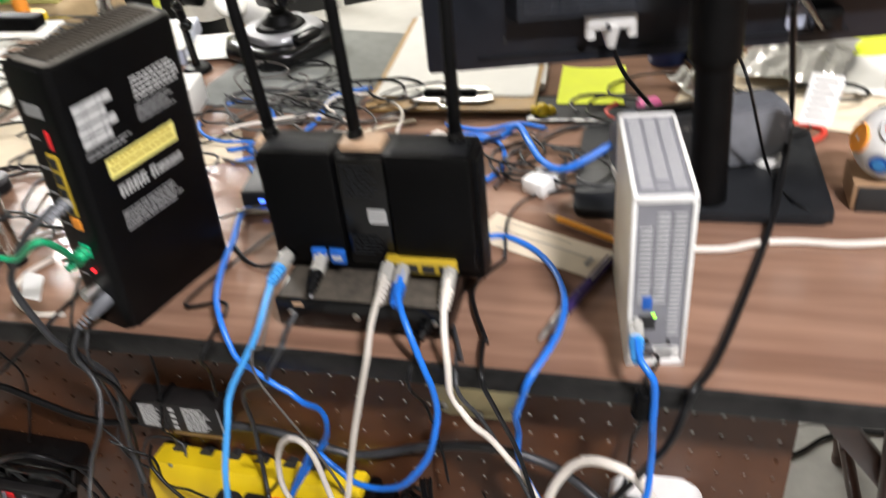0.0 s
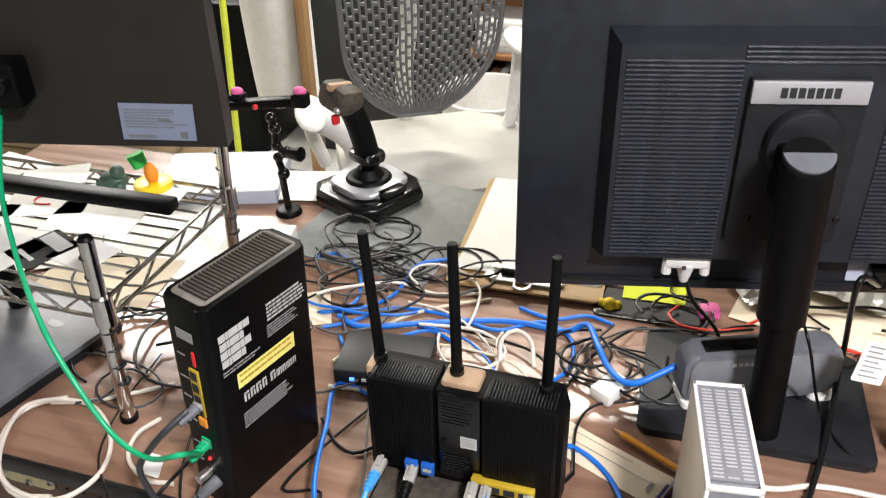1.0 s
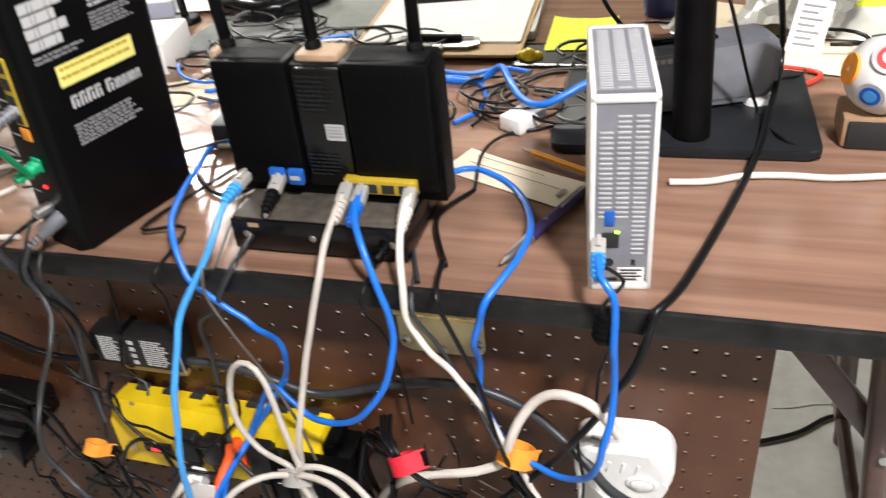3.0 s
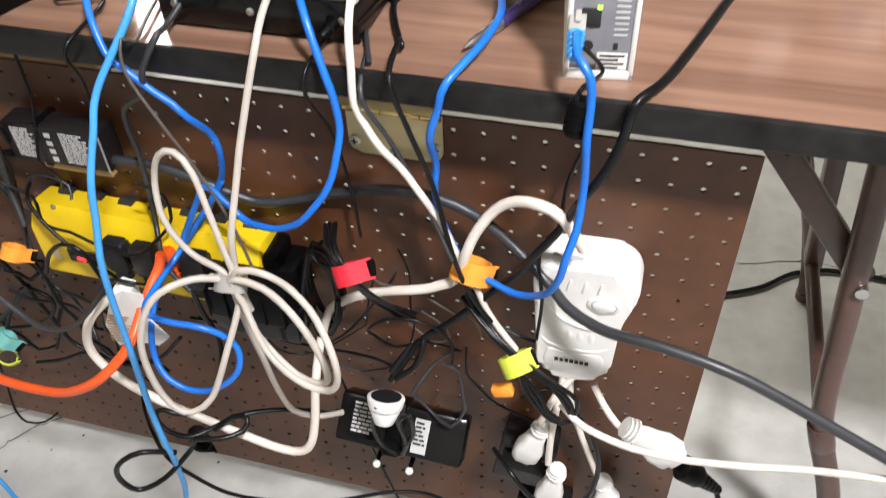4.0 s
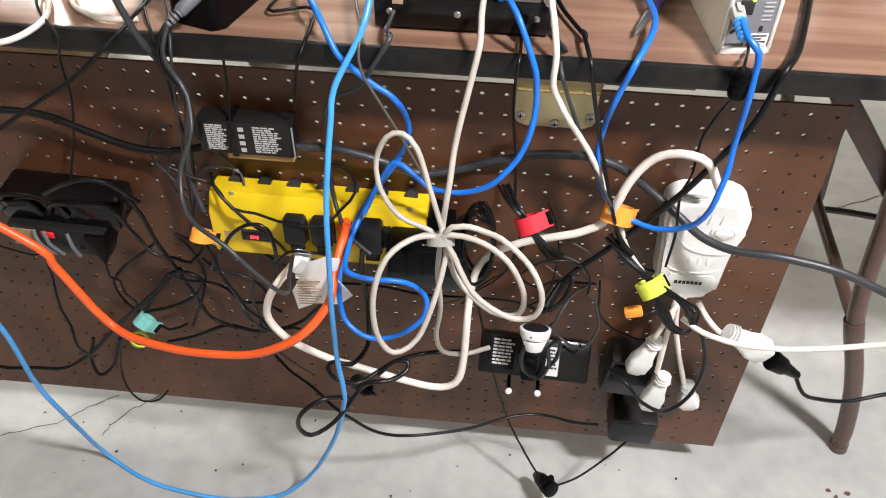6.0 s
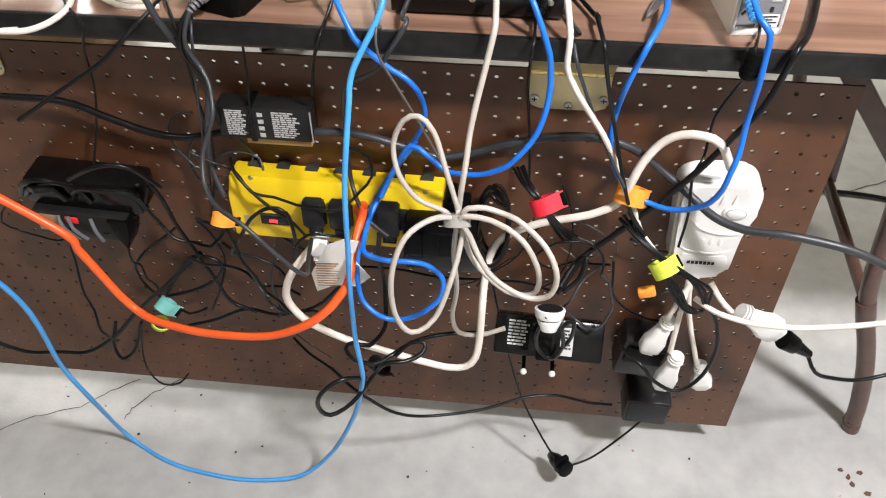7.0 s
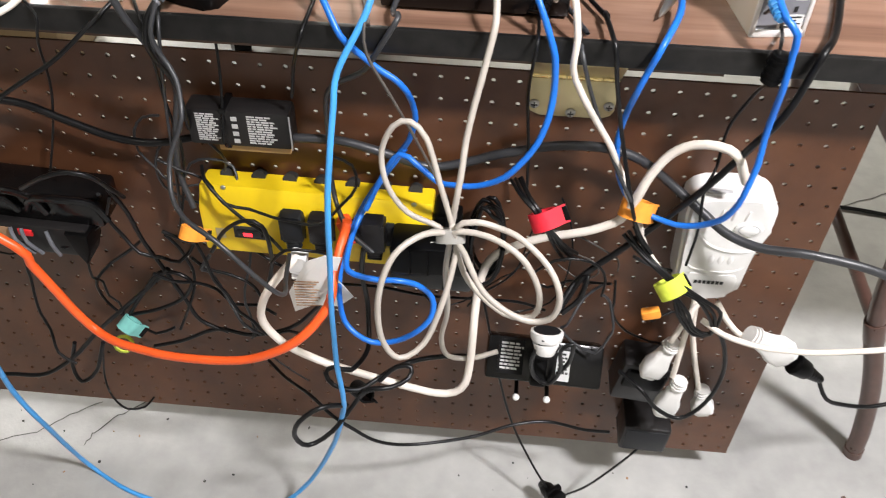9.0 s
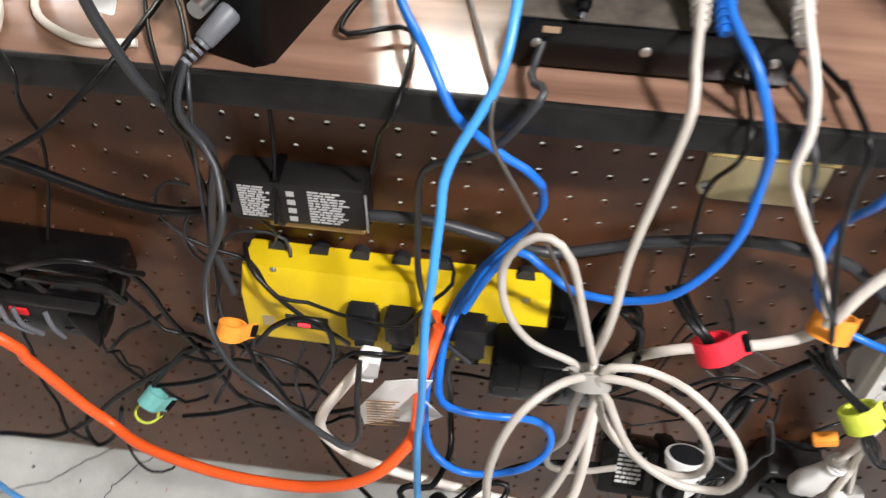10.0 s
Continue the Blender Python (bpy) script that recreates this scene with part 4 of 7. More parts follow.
def joystick():
    j = thing("joystick", "black flight joystick on a wide base", "joystick", pose(-0.338, 0.635, ZT, 0, 0, -28))
    part("base", prism([(-0.080, -0.056), (-0.048, -0.080), (0.048, -0.080), (0.080, -0.048), (0.076, 0.056), (0.04, 0.080), (-0.04, 0.080), (-0.076, 0.056)], 0.003, 0.034, 0.012, seg=3), "gloss", j)
    part("deck", prism(rounded(0.112, 0.112, 0.030), 0.034, 0.046, 0.008), "silver", j, "silver grey deck plate")
    part("deck_ring", cyl((0, 0, 0.044), (0, 0, 0.052), 0.042, 0.036, 24, bevel=0.002), "soft", j)
    part("boot", cyl((0, 0, 0.044), (0, 0, 0.066), 0.034, 0.018, 20), "soft", j)
    part("gimbal", cyl((0, 0, 0.06), (0, 0.003, 0.085), 0.013), "soft", j)
    part("shoulder", prism(rounded(0.06, 0.045, 0.012), 0.082, 0.096, 0.004), "gloss", j)
    part("grip", sweep([(0, 0, 0.095), (-0.004, -0.004, 0.125), (-0.012, -0.01, 0.160), (-0.022, -0.018, 0.190)], 0.021, 16), "soft", j)
    part("head", box(-0.026, -0.024, 0.193, 0.068, 0.055, 0.048, 0.016, rot=pose(0, 0, 0, -12, 8, 0), seg=2), "dust", j)
    part("head_ridge", box(-0.022, -0.028, 0.214, 0.012, 0.05, 0.014, 0.005, rot=pose(0, 0, 0, -12, 8, 0)), "tan", j)
    part("trigger", box(-0.014, -0.048, 0.165, 0.010, 0.014, 0.018, 0.004), "red", j)
    part("button", ball((-0.002, -0.052, 0.185), 0.006), "steel", j)
    part("throttle", box(0.060, 0.0, 0.040, 0.02, 0.05, 0.014, 0.004), "gloss", j)
    part("twist_knob", cyl((0.028, -0.012, 0.095), (0.046, -0.02, 0.100), 0.012, 0.010, 14, bevel=0.002), "gloss", j)
    for x in (-0.055, 0.055):
        for y in (-0.055, 0.055):
            part("foot", cyl((x, y, 0), (x, y, 0.004), 0.008), "soft", j)


joystick()
solid("mouse_mat", prism(rounded(0.26, 0.30, 0.01), 0, 0.003, 0.001), "mat_pad", "grey foam mat under the joystick", "mat", pose(-0.27, 0.575, ZT, 0, 0, -8))


def phone_arm():
    a = thing("phone_holder", "black jointed arm with a spring phone clamp", "phone holder", pose(-0.458, 0.558, ZT))
    part("base", cyl((0, 0, 0), (0, 0, 0.010), 0.024, 0.020, 24, bevel=0.002), "black", a)
    part("rod", cyl((0, 0, 0.010), (-0.004, 0, 0.075), 0.006), "gloss", a)
    z = [(0, 0, 0.075), (-0.006, 0, 0.105), (0.012, -0.004, 0.118), (-0.004, -0.004, 0.128), (-0.002, -0.006, 0.160), (-0.006, -0.006, 0.178)]
    for k, p in enumerate(z):
        part("joint", ball(p, 0.0105 if k % 2 == 0 else 0.009), "gloss", a)
    part("link", sweep(z, 0.0062, 10), "black", a)
    part("wing_knob", cyl((0.014, -0.006, 0.118), (0.044, -0.012, 0.122), 0.008, 0.013, 10, bevel=0.002), "black", a)
    cl = part("clamp", box(-0.006, -0.006, 0.204, 0.130, 0.020, 0.016, 0.004, rot=pose(0, 0, 0, 0, -6, 8)), "black", a)
    for x, z2 in ((-0.062, 0.206), (0.050, 0.218)):
        part("jaw", box(x, -0.004, z2 - 0.004, 0.026, 0.024, 0.024, 0.005), "soft", cl)
        part("pad", ball((x, -0.004, z2 + 0.010), 0.011, None, (1, 0.8, 0.7)), "pink", cl, "red rubber pad")
    part("lock_button", ball((-0.024, -0.018, 0.200), 0.005), "red", cl)


phone_arm()

# papers, box and book behind
solid("white_box", box(0, 0, 0.022, 0.10, 0.10, 0.044, 0.002), "paper", "plain white carton behind the gateway", "box", pose(-0.43, 0.40, ZT, 0, 0, 10))
solid("blue_book", prism(rounded(0.22, 0.16, 0.004), 0, 0.024, 0.002), "bluelabel", "large pale blue book lying flat", "book", pose(-0.62, 0.625, ZT, 0, 0, 18))
solid("drawing_sheet", prism(rounded(0.21, 0.15, 0.004), 0, 0.002), "paper", "white sheet lying on the blue book", "paper", pose(-0.615, 0.62, ZT + 0.0242, 0, 0, 20))


def toy_droid():
    t = thing("toy_ball_robot", "white ball toy with red and blue discs on a stand", "toy", pose(0.487, 0.262, ZT))
    part("stand", box(0, 0, 0.016, 0.070, 0.055, 0.032, 0.004), "cardb", t)
    part("stand_front", box(-0.010, -0.0285, 0.015, 0.040, 0.004, 0.028, 0.001), "ink", t)
    part("ball", ball((0, 0, 0.066), 0.0385, None, (1, 1, 1), 32), "white", t)

    def disc(ax, az, mats, r=0.017):
        d = Vector((math.sin(radians(ax)) * math.cos(radians(az)), -math.cos(radians(ax)) * math.cos(radians(az)), math.sin(radians(az))))
        for k, mt in enumerate(mats):
            part("disc", cyl(Vector((0, 0, 0.066)) + d * 0.033, Vector((0, 0, 0.066)) + d * (0.0382 + 0.0008 * k), r * (1 - 0.28 * k), None, 24), mt, t)

    disc(-12, 46, ("lgrey", "red", "white"), 0.016), disc(-28, -12, ("lgrey", "bluejack", "c_sky"), 0.0135), disc(-76, 14, ("orange",), 0.015), disc(36, 14, ("orange",), 0.013)
    disc(-160, 64, ("moss",), 0.012)


toy_droid()
solid("usb_adapter", box(0, 0, 0.010, 0.030, 0.046, 0.018, 0.003), "white", "small white power adapter lying among cables", "adapter", pose(0.135, 0.252, ZT, 0, 0, -30))
solid("eraser", box(0, 0, 0.009, 0.03, 0.022, 0.018, 0.005), "pink", "pink rubber eraser lying on the table", "eraser", pose(0.243, 0.45, ZT, 0, 0, 20))
solid("yellow_figure", ball((0, 0, 0.009), 0.010, ball((0.011, 0.003, 0.007), 0.007, ball((-0.010, 0.004, 0.007), 0.0065))), "yellow", "small yellow toy figure at the clipboard", "toy", pose(0.108, 0.43, ZT))

sw = thing("network_hub", "small grey network hub with blue lights", "network switch", pose(-0.150, 0.222, ZT, 0, 0, 8))
part("case", box(0, 0, 0.014, 0.12, 0.085, 0.024, 0.004), "dgrey", sw)
for k in range(3):
    part("light", box(-0.035 + 0.016 * k, -0.0432, 0.014, 0.006, 0.002, 0.004), "led_blue" if k == 0 else "print", sw)
for x in (-0.05, 0.05):
    part("foot", cyl((x, -0.03, 0), (x, -0.03, 0.003), 0.005), "soft", sw)
    part("foot", cyl((x, 0.03, 0), (x, 0.03, 0.003), 0.005), "soft", sw)

# both buff sheets are added, standing in for the pale tone of the tabletop
for x, y, w, h, rz, zz, mt, lb in ((-0.47, 0.645, 0.16, 0.11, 12, 0.0055, "paper", "white sheet beside the joystick"), (-0.72, 0.52, 0.30, 0.21, 12, 0.0, "paper", "white printed sheet lying behind the rack"), (-0.98, 0.50, 0.28, 0.21, -8, 0.0012, "paper", "white sheet lying behind the rack"), (-0.84, 0.40, 0.21, 0.28, 30, 0.0024, "paper", "white sheet overlapping others"), (-1.26, 0.955, 0.30, 0.20, 8, 0.0070, "tealpaper", "teal card folder lying on the padded bench"), (-0.55, 0.41, 0.21, 0.15, -20, 0.0, "paper", "white slip lying on the table"), (-0.33, 0.30, 0.12, 0.08, 25, 0.0, "buff", "cream patch added for the pale table under the cords"), (-0.64, 0.30, 0.20, 0.13, 5, 0.0, "buff", "buff patch added for the pale table under the rack")):
    sheet("loose_sheet", x, y, w, h, rz, mt, lb, "paper", zz, 0.002)

# toys and papers on the rack
ZR = 0.9195
for x, y, rz, w, h, lab in ((-0.62, 0.22, 20, 0.11, 0.08, "white card with a red ring print"), (-0.49, 0.12, -12, 0.07, 0.055, "clear bag with small parts"), (-0.545, 0.115, -24, 0.06, 0.07, "dark printed card"), (-0.50, 0.26, 8, 0.10, 0.06, "white slip of paper"), (-0.70, 0.14, 14, 0.13, 0.09, "white printed sheet"), (-0.80, 0.24, -10, 0.16, 0.11, "white folded leaflet"), (-0.66, 0.28, 30, 0.09, 0.06, "white note with small print"), (-0.53, 0.195, 8, 0.12, 0.075, "white folded sheet"), (-0.60, 0.105, -15, 0.10, 0.065, "clear packet with white card")):
    c = solid("card", prism(rounded(w, h, 0.003), 0, 0.0015), "ink" if "dark" in lab else "paper", lab + " on the wire rack", "card", pose(x, y, ZR, 0, 0, rz))
    if "dark" in lab:
        bars(c, "print", pose(0, 0, 0.0016), [(-0.02, -0.018, 0.036, 0.006), (-0.026, 0.028, 0.05, 0.02)], "print")
    if "ring" in lab:
        part("ring_print", sweep([(0.02 * math.cos(q * 0.5), 0.013 * math.sin(q * 0.5), 0.0014) for q in range(11)], 0.0018, 6), "red", c)
fl = thing("desk_lamp_arm", "flat black lamp bar lying over the rack", "lamp", pose(-0.575, 0.185, 0.962, 0, 2, 4))
part("bar", box(0.02, 0, 0, 0.30, 0.024, 0.016, 0.003), "black", fl)
part("hinge_knob", cyl((-0.135, -0.02, 0), (-0.135, 0.02, 0), 0.016), "gloss", fl)
part("stand", cyl((-0.135, 0, 0), (-0.135, 0, -0.042), 0.008), "chrome", fl)
f1 = thing("toy_figure", "dark green toy creature on the rack", "toy", pose(-0.556, 0.275, ZR))
bm = ball((0, 0, 0.012), 0.016, None, (1.3, 1, 0.8))
bm = ball((0.012, -0.004, 0.028), 0.010, bm)
bm = ball((-0.016, -0.006, 0.008), 0.008, bm)
bm = ball((0.016, -0.010, 0.008), 0.008, bm)
part("figure", bm, "moss", f1)
f2 = thing("toy_game_piece", "yellow round toy with green and orange parts", "toy", pose(-0.505, 0.29, ZR))
part("disc", cyl((0, 0, 0), (0, 0, 0.010), 0.026, None, 24, bevel=0.002), "yellow", f2)
part("figure", ball((0, 0, 0.022), 0.010, None, (1, 0.8, 1.6)), "orange", f2)
part("cup", cyl((-0.014, 0, 0.030), (-0.020, 0, 0.048), 0.010, 0.012, 14), "green", f2)


# ---- things on the pegboard ----
def power_brick(x, z, w, h, d, label, rz=0.0, names="laptop_charger"):
    """A charger brick tied flat to the board."""
    b = thing(names, label, "power adapter", pose(x, 0, z, 0, rz, 0), "chargers on the board")
    part("case", box(0, -d / 2 - 0.002, 0, w, d, h, 0.004), "shell", b)
    rng = random.Random(int(1000 * (x + 2)))
    f = pose(0, -d - 0.0022, 0, 90, 0, 0)
    return b, f, rng


b, f, rng = power_brick(-0.225, 0.602, 0.106, 0.044, 0.028, "black charger brick with printed label tied to the pegboard")
rows = print_rows(-0.042, 0.018, 0.024, 13, 0.0015, 0.0011, rng, 0.2) + print_rows(0.010, 0.018, 0.034, 12, 0.0016, 0.0013, rng, 0.35) + [(-0.006, 0.016 - 0.009 * k, 0.006, 0.005) for k in range(4)]
bars(b, "label_print", f, rows)
part("end_cap", box(0.0530, -0.0305, 0, 0.0016, 0.0015, 0.041, 0.0004), "silver", b)
part("tie", box(-0.014, -0.015, 0, 0.007, 0.030, 0.048, 0.001), "gloss", b, "black cable tie")
part("underside_strip", box(0.012, -0.0200, -0.0262, 0.074, 0.010, 0.009, 0.001), "clipb", b, "dull yellow strip under the brick")

b = thing("laptop_charger", "black charger brick with white label lying on two pegs", "power adapter", pose(0.108, -0.062, 0.318, -42, 3, 0), "chargers on the board")
part("case", box(0, 0, 0, 0.136, 0.032, 0.052, 0.004), "gloss", b)
f = pose(0, -0.0164, 0, 90, 0, 0)
rng = random.Random(6)
part("label", box(-0.040, -0.0162, 0.002, 0.030, 0.0006, 0.040), "soft", b)
part("label", box(0.022, -0.0162, -0.002, 0.016, 0.0006, 0.036), "print", b)
bars(b, "label_print", f, print_rows(-0.052, 0.019, 0.026, 8, 0.0024, 0.0018, rng, 0.15))
bars(b, "label_print", pose(0, -0.0168, 0, 90, 0, 0), print_rows(0.0155, 0.013, 0.0125, 6, 0.0024, 0.0020, rng, 0.2), "ink")
part("strap", box(-0.006, -0.002, 0.0, 0.018, 0.040, 0.058, 0.003), "soft", b, "black hook and loop strap")
for x in (0.080, 0.117):
    pg = thing("peg_hook", "black peg hook with white tip under the charger", "peg hook", None, "peg hooks")
    part("rod", cyl((x, 0.001, 0.272), (x, -0.080, 0.268), 0.0026, None, 10), "black", pg)
    part("tip", ball((x, -0.082, 0.267), 0.0044), "white", pg)

ch, f, rng = power_brick(0.258, 0.154, 0.062, 0.050, 0.050, "small black wall adapter at the foot of the board", 2, "wall_adapter")
part("face_plate", box(0.0, -0.0525, 0.0, 0.054, 0.0025, 0.042, 0.001), "dgrey", ch)
ch, f, rng = power_brick(0.234, 0.262, 0.060, 0.070, 0.042, "black wall adapter plugged in above another", 8, "wall_adapter")
part("prong_face", box(0.0, -0.046, 0.012, 0.05, 0.006, 0.03, 0.002), "soft", ch)


def power_strip():
    s = thing("power_strip", "bright yellow power strip with plugs and a lit red switch", "power strip", pose(-0.154, 0, 0.4865, 0, 1.2, 0))
    W, H, D = 0.250, 0.084, 0.048
    # sloped shell, its top edge uncut
    prof = [(0.0, -H / 2), (-D, -H / 2 + 0.002), (-D, H / 2 - 0.024), (-0.034, H / 2), (-0.004, H / 2 - 0.004), (0.0, H / 2 - 0.012)]
    bm = prism(prof, -W / 2, W / 2, 0.003, m=pose(0, 0, 0, 90, 0, 90))
    part("shell", bm, "yellow", s)
    # half-buried black cylinders stand in for the shaded notches
    for k in range(7):
        x = -0.100 + 0.034 * k
        part("notch_shade", cyl((x, -0.0005, H / 2 - 0.0085), (x, -0.0140, H / 2 - 0.0020), 0.0076, None, 16), "ink", s)
    for x in (-0.098, 0.105):
        part("screw", ball((x, -0.036, H / 2 - 0.001), 0.003, None, (1, 0.5, 1), 10), "steel", s)
    sw = part("switch_well", box(-0.072, -D, -0.010, 0.036, 0.003, 0.017, 0.001), "ink", s)
    part("rocker", box(-0.072, -D - 0.001, -0.010, 0.028, 0.004, 0.011, 0.002), "gloss", sw, "dark rocker switch")
    part("switch_light", box(-0.074, -D - 0.0032, -0.011, 0.010, 0.001, 0.0045, 0.0004), "led_red", sw, "glowing red switch lamp")
    for k in range(5):
        x = -0.022 + 0.032 * k
        o = part("outlet", box(x, -D, 0.006, 0.024, 0.002, 0.034, 0.001), "ink", s)
        part("pin_slot", box(x, -D - 0.0008, 0.012, 0.010, 0.001, 0.004), "soft", o)
    part("end_cap", box(W / 2 + 0.008, -0.022, -0.01, 0.016, 0.042, 0.085, 0.006), "black", s)
    part("rating_mark", box(-0.105, -D - 0.0004, -0.014, 0.010, 0.0006, 0.014), "brasspaint", s)
    return s


power_strip()


def wall_plug(name, x, y, z, w, h, d, material, label, rz=0.0):
    p = thing(name, label, "plug", pose(x, y, z, 0, rz, 0), "plugs in the power strip")
    part("head", prism(rounded(w, h, min(w, h) * 0.10), 0, d, 0.003, m=pose(0, 0, 0, 90, 0, 0)), material, p)
    part("neck", box(0, -d * 0.55, -h * 0.55, w * 0.6, d * 0.6, h * 0.5, 0.003), material, p)
    for k in range(3):
        part("ridge", box(0, -d * 0.55, -h * 0.60 - 0.004 * k, w * 0.66, d * 0.64, 0.0016, 0.0005), material, p)
    return p


wall_plug("mains_plug", -0.176, -0.049, 0.500, 0.024, 0.036, 0.014, "dgrey", "grey flat mains plug in the power strip")
wall_plug("mains_plug", -0.145, -0.049, 0.500, 0.024, 0.036, 0.014, "shell", "black mains plug in the power strip")
wall_plug("mains_plug", -0.118, -0.049, 0.506, 0.012, 0.022, 0.014, "c_orange", "orange extension plug in the power strip", -18)
wall_plug("mains_plug", -0.088, -0.049, 0.500, 0.024, 0.040, 0.018, "shell", "black moulded mains plug in the power strip")
wall_plug("mains_plug", -0.170, -0.062, 0.462, 0.018, 0.024, 0.016, "white", "white plug hanging below the power strip", 8)
ad = thing("wall_adapter", "large black adapter block on the power strip's end", "power adapter", pose(-0.028, 0, 0.484))
part("case", box(0, -0.066, 0.006, 0.080, 0.040, 0.038, 0.004), "black", ad)
part("lower_case", box(0.002, -0.056, -0.026, 0.088, 0.046, 0.032, 0.004), "gloss", ad)
part("back", box(0.0, -0.024, -0.01, 0.06, 0.048, 0.05, 0.003), "soft", ad)
for k in range(5):
    part("rib", box(-0.038 + 0.019 * k, -0.0868, 0.006, 0.002, 0.002, 0.034, 0.0006), "soft", ad)


def coil(name, cx, y, cz, rx, rz, turns, r, material, label, seed, spread=0.008):
    """A loose coil of cable hanging on the board."""
    g = random.Random(seed)
    pts = []
    for k in range(turns * 10 + 1):
        a = 2 * math.pi * k / 10
        j = 1 + g.uniform(-0.12, 0.12)
        pts.append((cx + rx * j * math.cos(a), y - spread * k / 10 + g.uniform(-0.003, 0.003), cz + rz * j * math.sin(a)))
    return cable(name, pts, r, material, label, "coiled cords")


coil("coiled_cord", 0.030, -0.020, 0.483, 0.017, 0.050, 4, 0.0026, "c_black", "black cord coiled beside the power strip", 3)


def surge_box():
    s = thing("surge_protector", "white surge protector block with raised grip panel", "surge protector", pose(0.275, 0, 0.503))
    def outline(pts):
        return [(p.x, p.y) for p in smooth_path([(x, z, 0) for x, z in pts + pts[:1]], 0.006)[:-1]]

    shell = [(-0.034, 0.063), (0.0, 0.066), (0.026, 0.066), (0.038, 0.061), (0.0455, 0.049), (0.047, 0.034), (0.041, 0.014), (0.036, -0.008), (0.034, -0.040), (0.0325, -0.062), (0.026, -0.073), (0.0, -0.080), (-0.026, -0.078), (-0.036, -0.068), (-0.039, -0.030), (-0.042, 0.010), (-0.044, 0.036), (-0.042, 0.056)]
    part("body", prism(outline(shell), 0.0, 0.034, 0.004, m=pose(0, 0, 0, 90, 0, 0), seg=3), "white", s)
    part("front_cover", prism(outline([(x * 0.93, z * 0.965 + 0.001) for x, z in shell]), 0.030, 0.044, 0.007, m=pose(0, 0, 0, 90, 0, 0), seg=4), "white", s)
    # scooped grip: a raised lip that sweeps down and round under the button
    part("grip_lip", sweep([(-0.035, -0.0430, 0.040), (-0.030, -0.0436, 0.022), (-0.020, -0.0440, 0.008), (-0.006, -0.0440, 0.000), (0.010, -0.0440, -0.003), (0.026, -0.0436, -0.002), (0.033, -0.0425, 0.003)], 0.0018, 8), "white", s)
    part("lower_lip", sweep([(-0.034, -0.0425, -0.022), (-0.026, -0.0438, -0.030), (-0.010, -0.0440, -0.034), (0.008, -0.0440, -0.034), (0.022, -0.0436, -0.030), (0.029, -0.0425, -0.024)], 0.0015, 8), "white", s)
    part("logo_panel", prism(outline([(-0.026, -0.037), (0.0, -0.040), (0.022, -0.037), (0.026, -0.055), (0.018, -0.066), (-0.004, -0.069), (-0.024, -0.066), (-0.029, -0.053)]), 0.0420, 0.0447, 0.0012, m=pose(0, 0, 0, 90, 0, 0)), "white", s)
    for k in range(3):
        part("grip_rib", box(-0.012 + 0.013 * k, -0.0440, 0.047, 0.0026, 0.0028, 0.013, 0.0010, rot=pose(0, 0, 0, 0, 12, 0)), "white", s)
        part("finger_dimple", ball((-0.008 + 0.010 * k, -0.0432, -0.016), 0.0042, None, (0.9, 0.35, 1.9), 14), "white", s)
    rb = part("reset_ring", prism([(0.0145 * math.cos(q * 0.2618) + 0.019, 0.0095 * math.sin(q * 0.2618) + 0.030) for q in range(24)], 0.040, 0.0462, 0.0016, m=pose(0, 0, 0, 90, 0, 0)), "white", s)
    part("button_gap", prism([(0.0112 * math.cos(q * 0.2618) + 0.019, 0.0070 * math.sin(q * 0.2618) + 0.030) for q in range(24)], 0.044, 0.0465, m=pose(0, 0, 0, 90, 0, 0)), "lgrey", rb)
    part("reset_button", prism([(0.0098 * math.cos(q * 0.2618) + 0.019, 0.0058 * math.sin(q * 0.2618) + 0.030) for q in range(24)], 0.044, 0.0480, 0.0012, m=pose(0, 0, 0, 90, 0, 0)), "white", rb)
    part("cord_recess", box(-0.014, -0.030, 0.0645, 0.030, 0.006, 0.004, 0.001, rot=pose(0, 0, 0, 0, 4, 0)), "lgrey", s)
    bars(s, "logo_print", pose(0, -0.0449, 0, 90, 0, 0), [(-0.0185 + 0.0046 * k, -0.0475, 0.0034, 0.0046) for k in range(7)], "ink")
    return s


surge_box()


